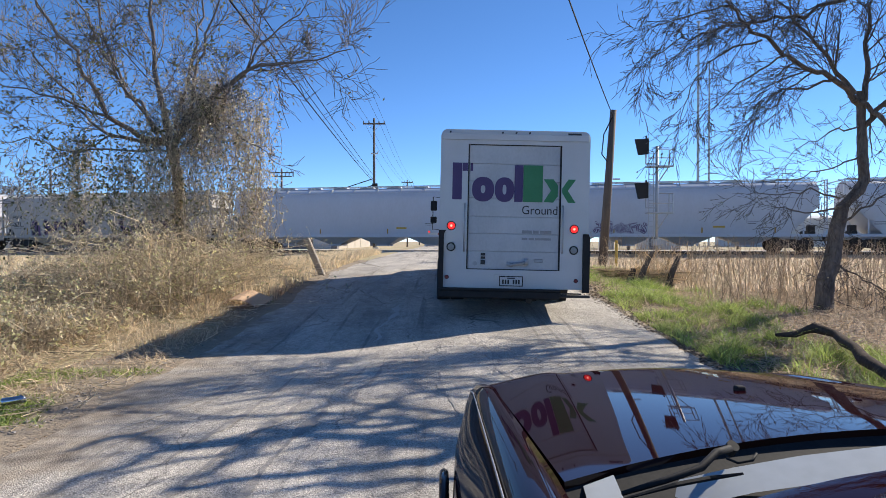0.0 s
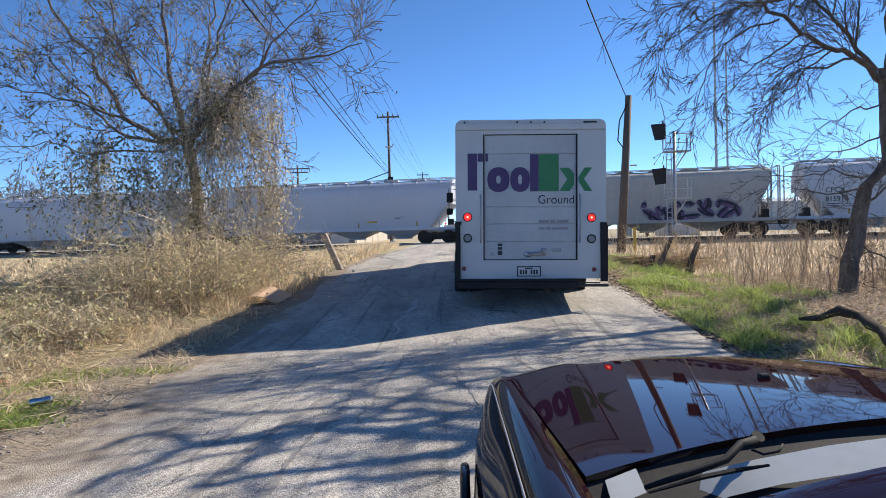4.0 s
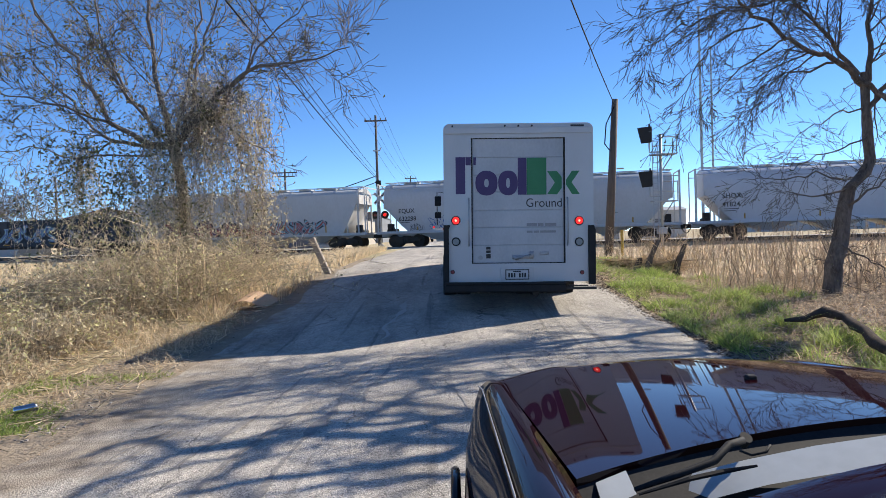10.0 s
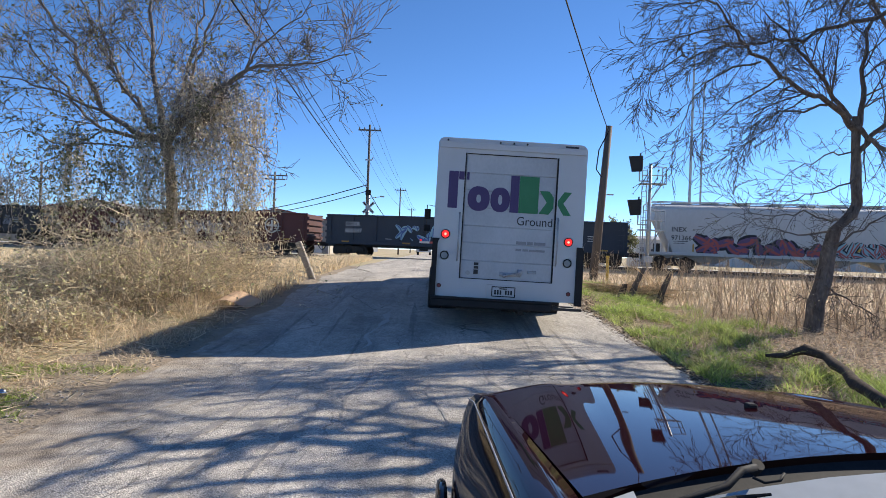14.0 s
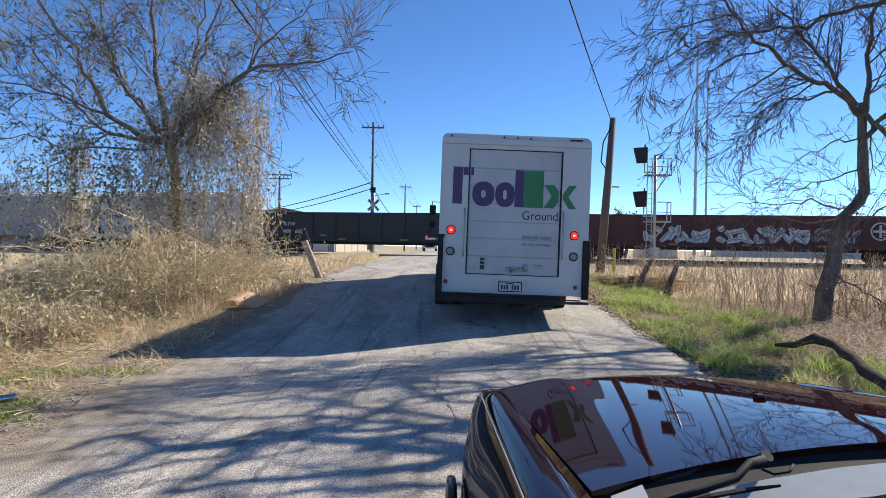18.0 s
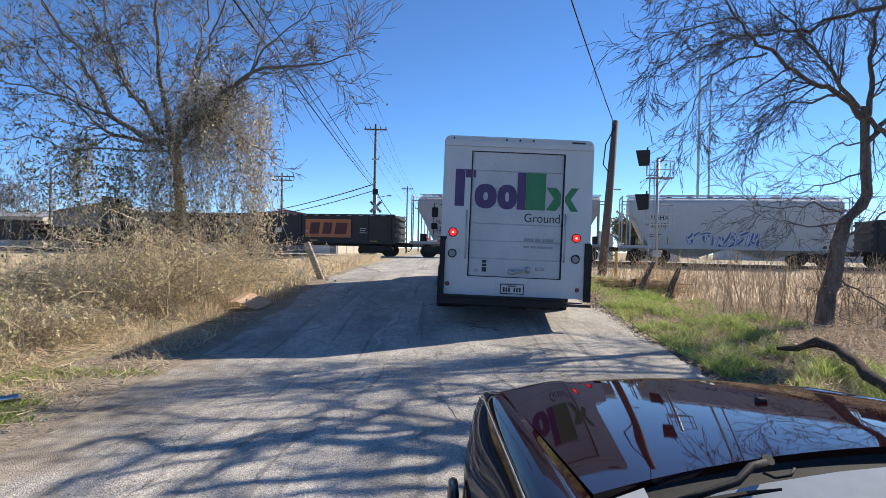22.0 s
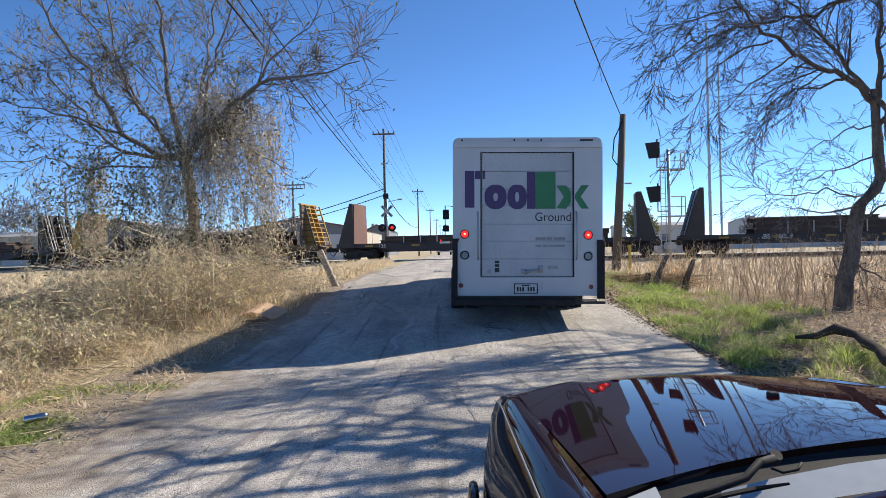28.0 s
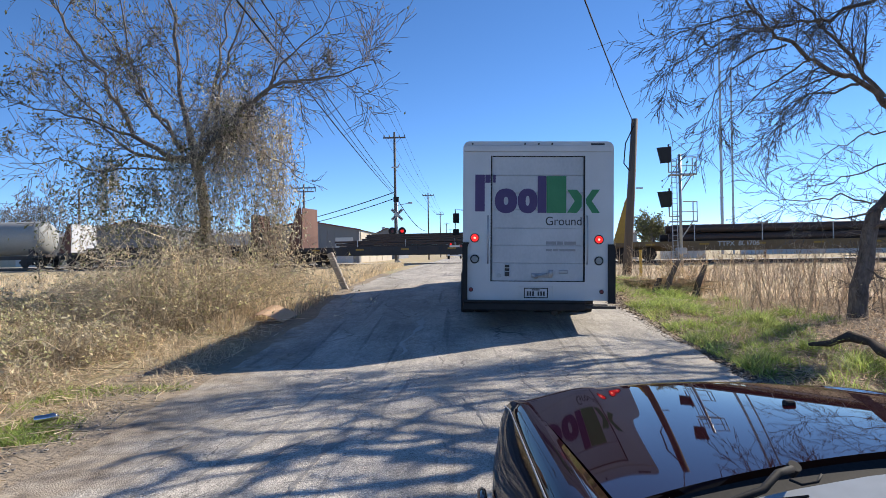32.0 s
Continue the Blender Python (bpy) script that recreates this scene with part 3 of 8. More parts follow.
def road():
    b = Build()
    rows = []
    for y in spaced([(-40, -4, 3), (-4, 22, 0.25), (22, 46.2, 1.0)]):
        row = []
        for i in range(25):
            u = i / 24
            left = -2.85 + 0.22 * noise.noise(Vector((0.0, y * 0.55, 1.0))) + 0.08 * noise.noise(Vector((0.0, y * 2.3, 5.0)))
            right = 2.92 + 0.20 * noise.noise(Vector((4.0, y * 0.5, 2.0))) + 0.08 * noise.noise(Vector((3.0, y * 2.3, 5.0)))
            x = left + (right - left) * u
            edge = (-0.008, -0.003, 0.0)[min(i, 24 - i)] if min(i, 24 - i) < 3 else 0.0
            z = road_z(y) + 0.012 * noise.noise(Vector((x * 1.3, y * 0.5, 9.0))) + edge + 0.03 * math.sin(math.pi * u)
            row.append((x, y, z))
        rows.append(row)
    b.grid(rows)
    solo("road", b, "asphalt", "old grey chip-seal road, cracked and patched", "road", kind="structure", smooth=True)
    far = Build()
    far.grid([[(x, y, road_z(y) + 0.01) for x in (-2.9, 0, 2.9)] for y in (49.5, 52, 60, 80, 120, 200, 400, 900)])
    solo("road_beyond_crossing", far, "asphalt", "pale road running on beyond the level crossing", "road", kind="structure")
    for x0, x1 in ((-2.95, -4.1), (3.0, 3.35)):
        d = Build()
        rows = []
        for y in np.arange(-4, 26, 0.5):
            w = x0 + (x1 - x0) * (0.55 + 0.75 * noise.noise(Vector((x0, y * 0.35, 4.0))))
            rows.append([(x0 + (0.45 if x0 < 0 else -0.45), y, road_z(y) - 0.022), ((x0 + w) / 2, y, ground_z((x0 + w) / 2, y) + 0.025 + 0.015 * noise.noise(Vector((x0, y * 2.0, 0)))), (w, y, ground_z(w, y) + 0.004)])
        d.grid([r if x0 > 0 else r[::-1] for r in rows])
        solo("road_shoulder", d, "dust", "bare dusty dirt along the edge of the road", "shoulder", kind="structure", smooth=True)


def strip(name, pts, width, material, label, lift=0.004):
    """A ragged flat strip lying on the road."""
    b = Build()
    rows = []
    n = 150
    for i in range(n + 1):
        t = i / n * (len(pts) - 1)
        k = min(int(t), len(pts) - 2)
        x = pts[k][0] + (pts[k + 1][0] - pts[k][0]) * (t - k)
        y = pts[k][1] + (pts[k + 1][1] - pts[k][1]) * (t - k)
        wob = 0.10 * noise.noise(Vector((y * 1.1, x, 2.0))) + 0.02 * noise.noise(Vector((y * 8.0, x, 3.0)))
        w = width * (0.22 + 1.1 * abs(noise.noise(Vector((x * 3, y * 1.6, 8.0)))) * (0.5 + 1.2 * abs(noise.noise(Vector((x * 3, y * 11.0, 5.0)))))) * max(math.sin(math.pi * i / n), 0.02) ** 0.5 * min(1, max(0.06, 0.5 + 2.6 * noise.noise(Vector((x * 2.0, y * 0.75, 12.0)))))
        z = max(surface_z(x + wob - w / 2, y), surface_z(x + wob + w / 2, y)) + lift
        rows.append([(x + wob - w / 2, y, z), (x + wob + w / 2, y, z)])
    b.grid(rows)
    solo(name, b, material, label, "road mark", kind="structure")


def surface_z(x, y):
    u = min(max((x + 2.85) / 5.77, 0), 1)
    return road_z(y) + 0.012 * noise.noise(Vector((x * 1.3, y * 0.5, 9.0))) + 0.03 * math.sin(math.pi * u)


def railway():
    bed = Build()
    for a, b2 in ((-430, -6.5), (6.0, 330)):
        rows = []
        for s in np.linspace(a, b2, 90):
            h = -0.20
            rows.append([track_point(s, zz, sd) for sd, zz in ((-3.6, -0.42), (-2.1, h), (2.1, h), (3.6, -0.42))])
        bed.grid([[tuple(p) for p in r] for r in rows])
    solo("track_bed", bed, "ballast", "grey crushed-stone ballast under the railway track", "ballast", kind="structure")
    yard = Build()
    yard.grid([[tuple(track_point(s, zz, sd)) for sd, zz in ((3.4, -0.40), (6, -0.14), (14, -0.16), (20, -0.2))] for s in np.linspace(-430, -9, 40)])
    yard.grid([[tuple(track_point(s, zz, sd)) for sd, zz in ((3.4, -0.40), (6, -0.14), (14, -0.16), (20, -0.2))] for s in np.linspace(8, 330, 40)])
    solo("gravel_yard", yard, "gravel", "pale sunlit gravel strip beyond the track", "gravel", kind="structure")
    track = thing("railway_track", "rusty steel rails on dark wooden ties crossing the road", "railway track", kind="structure")
    for sd in (-0.7175, 0.7175):
        r = Build()
        a, c = track_point(-430, 0, sd), track_point(330, 0, sd)
        d = (c - a).normalized()
        n = Vector((-d.y, d.x, 0))
        for w, z0, z1 in ((0.037, -0.045, 0.0), (0.010, -0.13, -0.045), (0.070, -0.155, -0.13)):
            r.grid([[tuple(p + n * k * w + Vector((0, 0, z))) for k, z in ((-1, z0), (-1, z1), (1, z1), (1, z0))] for p in (a, c)])
        part("rail", r, "rail", track)
    tie = Build().box(-0.11, 0.11, -1.3, 1.3, -0.33, -0.157, 0.015).mesh("tie", M["tie"])
    for s in np.arange(-75, 58, 0.55):
        if -4.6 < s < 4.2:
            continue
        t = part("tie", tie, "tie", track)
        t.matrix_basis = Matrix.Translation(track_point(s)) @ Matrix.Rotation(-math.atan(TRACK_K), 4, "Z")
    panel = thing("crossing_panels", "worn concrete panels between the rails at the road crossing", "crossing panel", kind="structure")
    for i in range(4):
        for lo, hi in ((-2.6, -0.80), (-0.62, 0.62), (0.80, 2.6)):
            s0 = -4.4 + i * 2.1
            p = Build()
            ring = [track_point(s, -0.012, sd) for s, sd in ((s0, lo), (s0 + 2.08, lo), (s0 + 2.08, hi), (s0, hi))]
            low = [v - Vector((0, 0, 0.3)) for v in ring]
            p.poly(ring)
            for k in range(4):
                p.poly([low[k], low[(k + 1) % 4], ring[(k + 1) % 4], ring[k]])
            part("panel", p, "concrete", panel)


ground()
road()
railway()
TAR = ((-1.55, 2.6), (-1.35, 4.2), (-1.15, 5.6), (-0.95, 7.3))
strip("tar_streak", TAR, 0.15, "tar", "dark tar streak along the road")
strip("tar_streak", ((-1.75, 2.9), (-1.62, 4.4), (-1.45, 6.0), (-1.40, 7.4)), 0.13, "tar", "dark tar streak along the road")
strip("tar_streak", ((-2.1, 3.2), (-2.0, 4.6), (-1.95, 6.0), (-1.8, 7.6)), 0.075, "tar", "dark tar streak along the road")
strip("tar_streak", ((-1.9, 7.6), (-2.1, 9.0), (-2.0, 10.6), (-1.7, 12.2)), 0.075, "tar", "dark tar streak along the road")
strip("tar_streak", ((-0.15, 44.0), (-1.6, 43.6), (-2.6, 44.0)), 0.8, "tar", "dark tar patch on the road by the crossing")
for pts, w in ((((-1.12, 3.0), (-1.05, 3.6), (-1.0, 4.3), (-0.98, 5.0), (-0.92, 5.8), (-0.82, 6.9)), 0.17), (((-0.80, 3.9), (-0.76, 4.6), (-0.74, 5.2), (-0.70, 6.1), (-0.62, 7.4)), 0.15),
               (((-2.45, 4.2), (-2.2, 5.0), (-2.0, 5.9), (-1.85, 7.2)), 0.10), (((-2.1, 2.9), (-2.12, 3.5), (-2.15, 4.2), (-2.05, 4.9)), 0.12), (((0.25, 3.2), (0.1, 4.4), (0.05, 5.6), (-0.1, 7.0)), 0.10), (((1.0, 4.4), (0.8, 5.6), (0.55, 7.2), (0.45, 8.6)), 0.08)):
    strip("tar_streak", pts, w, "tar", "dark tar streak along the road")
strip("pale_streak", ((-0.98, 7.6), (-0.90, 8.6), (-0.95, 9.2), (-0.76, 10.4), (-0.82, 10.9), (-0.64, 12.0), (-0.68, 12.4), (-0.35, 13.9)), 0.22, "pale_strip", "pale ragged streak along the road", 0.008)


# ---- delivery van ----
def blob(cx, cz, rx, rz, n=24, power=2.6):
    out = []
    for i in range(n):
        a = 2 * math.pi * i / n
        c, s = math.cos(a), math.sin(a)
        out.append((cx + rx * math.copysign(abs(c) ** (2 / power), c), cz + rz * math.copysign(abs(s) ** (2 / power), s)))
    return out


def delivery_van():
    van = thing("delivery_van", "white delivery van with roll-up rear door and lit brake lights", "van",
                pose(1.049, 10.09, 0.172, 0, 1.25, 0))
    W, L, TOP = 1.145, 7.3, 2.88
    z = lambda y: 3.04 - (y - 65) / 294 - 0.16
    x = lambda v: (v - 387) / 294
    body = Build()
    # rear wall as a frame round the door opening
    R = 0.10
    roofline = [(W - R + R * math.sin(a), TOP - R + R * math.cos(a)) for a in np.linspace(0, math.pi / 2, 6)]
    dl, dr, dt, db = x(175), x(597), z(130), z(695)
    low = z(778)
    left = [(-px, pz) for px, pz in roofline]
    body.prism([(dl, dt), (dl, TOP)] + left + [(-W, low), (dl, low)], "y", 0.0, 0.07)
    body.prism([(dr, low), (W, low)] + roofline[::-1] + [(dr, TOP), (dr, dt)], "y", 0.0, 0.07)
    body.prism([(dl, dt), (dr, dt), (dr, TOP), (dl, TOP)], "y", 0.0, 0.07)
    body.prism([(dl, low), (dr, low), (dr, db), (dl, db)], "y", 0.0, 0.07)
    part("rear_frame", body, "van_white", van)
    shell = Build()
    ring = [(W, low)] + [(px, pz) for px, pz in roofline[::-1]] + left + [(-W, low)]
    inner = [(px * 0.97, (pz - 0.03) if pz > 1 else pz) for px, pz in ring]
    shell.grid([[(px, yy, pz) for px, pz in ring] for yy in (0.07, 3.6, L - 0.9, L - 0.3)])
    shell.grid([[(px, yy, pz) for px, pz in inner[::-1]] for yy in (0.07, L - 0.3)])
    shell.poly([(px, L - 0.3, pz) for px, pz in ring])
    part("cargo_body", shell, "van_white", van)
    part("floor", Build().box(-W + 0.03, W - 0.03, 0.08, L - 0.4, low, low + 0.06), "black_steel", van)
    nose = Build()
    nose.prism([(L - 0.32, 0.42), (L + 0.75, 0.42), (L + 0.80, 0.9), (L + 0.45, 1.35), (L - 0.1, 1.45), (L - 0.32, 1.45)], "x", -0.98, 0.98)
    part("nose", nose, "van_white", van)
    cap = Build().box(-W + 0.02, W - 0.02, -0.028, 0.0, z(112), z(84), 0.008)
    part("roof_trim", cap, "van_white", van)
    door = thing_part("rear_door", van)
    seams = [130, 217, 295, 372, 455, 532, 612, 695]
    for a, c in zip(seams, seams[1:]):
        part("door_slat", Build().box(dl + 0.019, dr - 0.019, 0.035, 0.051, z(c) + 0.004, z(a) - 0.004, 0.008), "door_white", door)
    part("door_backing", Build().box(dl + 0.03, dr - 0.03, 0.052, 0.066, db, dt), "door_white", door)
    gasket = Build()
    gasket.box(dl, dl + 0.016, 0.004, 0.06, db, dt)
    gasket.box(dr - 0.016, dr, 0.004, 0.06, db, dt)
    gasket.box(dl + 0.016, dr - 0.016, 0.004, 0.05, db, db + 0.012)
    gasket.box(dl + 0.03, dr - 0.03, 0.02, 0.05, dt - 0.012, dt)
    part("gasket", gasket, "rubber", door, "black rubber door seal")
    latch = Build()
    latch.box(x(358), x(452), 0.015, 0.034, z(676), z(658), 0.004)
    latch.tube([(x(378), 0.0, z(672)), (x(400), -0.02, z(668)), (x(440), -0.02, z(656))], 0.012, 8)
    latch.disc((x(378), 0.005, z(672)), (0, 1, 0), 0.035, 0.03)
    latch.box(x(436), x(456), 0.0, 0.034, z(670), z(642), 0.004)
    part("latch", latch, "steel", door, "chrome door latch", True)
    part("pull", Build().box(x(482), x(522), 0.012, 0.034, z(658), z(644), 0.006), "steel", door)
    seal = Build().disc((x(214), 0.022, z(668)), (0, 1, 0), 0.035, 0.02, 10)
    part("lock", seal, "steel", door, "small worn lock")
    sticker = Build()
    for y0, y1 in ((620, 632), (636, 648), (652, 672)):
        sticker.box(x(240), x(260), 0.026, 0.034, z(y1), z(y0))
    part("sticker", sticker, "ink", door, "small black warning stickers")
    note = Build().box(x(266), x(296), 0.028, 0.034, z(672), z(622))
    part("paper_label", note, "door_white", door)
    # brand panel as plain colour blocks
    logo = thing_part("emblem", van, "block emblem of plain purple and green shapes")

    def mark(name, outline, color, on_door):
        part(name, Build().prism(outline, "y", (0.026 if on_door else -0.004), (0.034 if on_door else 0.001)), color, logo)

    def rect(x0, x1, y0, y1):
        return [(x(x0), z(y1)), (x(x1), z(y1)), (x(x1), z(y0)), (x(x0), z(y0))]

    mark("purple_block", rect(105, 148, 215, 381), "purple", False)
    mark("purple_block", rect(150, 174, 215, 252), "purple", False)
    mark("purple_block", rect(186, 197, 215, 250), "purple", True)
    ring_shape("purple_ring", x(244), z(332), 0.170, 0.19, 0.135, "purple", logo)
    ring_shape("purple_ring", x(341), z(332), 0.150, 0.19, 0.120, "purple", logo)
    mark("purple_block", rect(386, 424, 220, 386), "purple", True)
    mark("green_block", rect(426, 514, 220, 386), "green_paint", True)
    mark("green_wedge", [(x(518), z(281)), (x(552), z(332)), (x(518), z(384)), (x(562), z(386)), (x(583), z(356)), (x(583), z(308)), (x(562), z(281))], "green_paint", True)
    mark("green_wedge", [(x(600), z(322)), (x(628), z(281)), (x(662), z(281)), (x(626), z(332)), (x(662), z(386)), (x(628), z(386)), (x(600), z(342))], "green_paint", False)
    letters("lettering", "Ground", 0.19, "ink", van, (x(420), 0.033, z(441)), 0.545)
    bars = Build()
    for x0, x1 in ((424, 470), (474, 500), (506, 558)):
        bars.box(x(x0), x(x1), 0.030, 0.0345, z(528), z(514))
    for x0, x1 in ((424, 450), (455, 480), (484, 556)):
        bars.box(x(x0), x(x1), 0.030, 0.0345, z(558), z(548))
    part("faded_line", bars, "grey_ink", van, "two faint grey lines of small writing")
    part("number_bar", Build().box(x(622), x(682), -0.006, -0.001, z(82), z(74)), "ink", van)
    for vx in (92, 327, 388, 448):
        part("marker_lamp", Build().disc((x(vx), -0.022, z(78)), (0, 1, 0), 0.014, 0.05, 10), "ink", van)
    for vx, vy in ((104, 500), (658, 505)):
        lamp = part("brake_light", Build().disc((x(vx), -0.012, z(vy)), (0, 1, 0), 0.056, 0.03, 24), "red_lens", van, "lit red brake light")
        part("rim", Build().ring((x(vx), -0.015, z(vy)), (0, 1, 0), 0.062, 0.009, 24), "rubber", lamp, smooth=True)
        part("bulb", Build().disc((x(vx), -0.028, z(vy)), (0, 1, 0), 0.018, 0.008, 12), "red_core", lamp)
    for vx, vy in ((104, 595), (658, 600)):
        lamp = part("reverse_light", Build().disc((x(vx), -0.010, z(vy)), (0, 1, 0), 0.050, 0.026, 24), "grey_lens", van, "unlit clear round light")
        part("rim", Build().ring((x(vx), -0.015, z(vy)), (0, 1, 0), 0.058, 0.010, 24), "rubber", lamp, smooth=True)
    for vx, vy in ((88, 732), (671, 738)):
        lamp = part("reflector", Build().disc((x(vx), -0.006, z(vy)), (0, 1, 0), 0.026, 0.016, 16), "dull_red", van, "small dull red reflector")
        part("rim", Build().ring((x(vx), -0.008, z(vy)), (0, 1, 0), 0.029, 0.005, 16), "rubber", lamp, smooth=True)
    for vx in (163, 605):
        h = Build().tube([(x(vx), 0.0, z(400)), (x(vx), -0.05, z(408)), (x(vx), -0.05, z(606)), (x(vx), 0.0, z(615))], 0.012, 8)
        part("grab_handle", h, "steel", van, smooth=True)
    mount = part("plate_mount", Build().box(x(303), x(453), -0.012, -0.001, z(781), z(715), 0.006), "van_white", van)
    plate = part("number_plate", Build().box(x(325), x(432), -0.022, -0.013, z(768), z(722), 0.004), "plate_white", mount, "white number plate with dark characters")
    frame = Build()
    for a in ((325, 432, 722, 726), (325, 432, 764, 768), (325, 329, 726, 764), (428, 432, 726, 764)):
        frame.box(x(a[0]), x(a[1]), -0.027, -0.0225, z(a[3]), z(a[2]))
    part("plate_frame", frame, "plastic_black", mount)
    digits = Build()
    for i in range(7):
        if i != 3:
            digits.box(x(338 + i * 12), x(346 + i * 12), -0.0235, -0.0225, z(758), z(738))
    digits.box(x(360), x(395), -0.0235, -0.0225, z(734), z(729))
    part("plate_bars", digits, "ink", mount)
    bump = Build().box(x(52), x(593), -0.16, 0.0, z(822), z(786), 0.02)
    part("bumper", bump, "rubber", van, "black steel step bumper")
    part("tread", Build().box(x(52), x(593), -0.17, -0.01, z(786), z(778), 0.004), "rubber", van)
    rail = Build()
    rail.box(x(593), x(728), -0.14, -0.08, z(812), z(800), 0.008)
    rail.box(x(600), x(692), -0.10, -0.02, z(798), z(793))
    part("step_bar", rail, "black_steel", van)
    for sx, x0, x1, y0 in ((-1, 50, 72, 520), (1, 700, 730, 526)):
        g = Build().prism([(x(x0), z(790)), (x(x1), z(790)), (x(x1), z(y0 + 20)), (x(x1 - 8 * sx), z(y0)), (x(x0 - 2), z(y0))], "y", -0.05, 0.02)
        part("corner_guard", g, "rubber", van, "black rubber corner guard")
    hanger = Build().box(x(385), x(520), 0.5, 1.1, z(845), z(800), 0.02)
    hanger.tube([(x(470), 0.2, z(838)), (x(470), 2.4, z(836))], 0.05, 10)
    part("exhaust", hanger, "black_steel", van)
    part("chassis", Build().box(-0.45, -0.33, 0.1, L - 0.2, 0.52, 0.66).box(0.33, 0.45, 0.1, L - 0.2, 0.52, 0.66), "black_steel", van)
    part("axle", Build().tube([(-1.0, 2.1, 0.44), (1.0, 2.1, 0.44)], 0.07, 10).disc((0, 2.1, 0.44), (1, 0, 0), 0.17, 0.3), "black_steel", van)
    for yy in (2.1, L - 0.55):
        for sx in (-1, 1):
            wheel = thing_part("wheel", van)
            for off in ((0.80, 1.06) if yy < 3 else (0.93,)):
                t = Build()
                t.tube([(sx * (off - 0.12), yy, 0.44), (sx * (off - 0.10), yy, 0.44), (sx * (off + 0.10), yy, 0.44), (sx * (off + 0.12), yy, 0.44)], [0.36, 0.42, 0.42, 0.36], 28)
                part("tyre", t, "rubber", wheel)
            part("rim", Build().disc((sx * 1.02, yy, 0.44), (1, 0, 0), 0.24, 0.2, 20), "steel", wheel)
    for sx in (-1, 1):
        mirror = thing_part("door_mirror", van)
        arm = Build().tube([(sx * W, L - 0.8, 2.25), (sx * (W + 0.22), L - 0.7, 2.28), (sx * (W + 0.22), L - 0.7, 1.45), (sx * W, L - 0.8, 1.45)], 0.012, 6)
        part("arm", arm, "black_steel", mirror)
        part("upper_glass", Build().box(sx * (W + 0.12), sx * (W + 0.28), L - 0.74, L - 0.66, 1.93, 2.18, 0.02), "plastic_black", mirror)
        part("lower_glass", Build().box(sx * (W + 0.12), sx * (W + 0.28), L - 0.74, L - 0.66, 1.62, 1.78, 0.02), "plastic_black", mirror)


def thing_part(name, parent, label=""):
    """An inner part that holds pieces of its own."""
    ob = new(name)
    ob.empty_display_size = 0.1
    ob.parent = parent
    if label:
        tagged(ob, label)
    return ob


def ring_shape(name, cx, cz, rx, rz, hole, color, parent):
    b = Build()
    out = blob(cx, cz, rx, rz, 28, 2.3)
    inn = blob(cx, cz, rx - hole, rz - hole * 0.95, 28, 2.3)
    n = len(out)
    for i in range(n):
        j = (i + 1) % n
        b.poly([(out[i][0], 0.0285, out[i][1]), (out[j][0], 0.0285, out[j][1]), (inn[j][0], 0.0285, inn[j][1]), (inn[i][0], 0.0285, inn[i][1])][::-1])
    part(name, b, color, parent)


delivery_van()


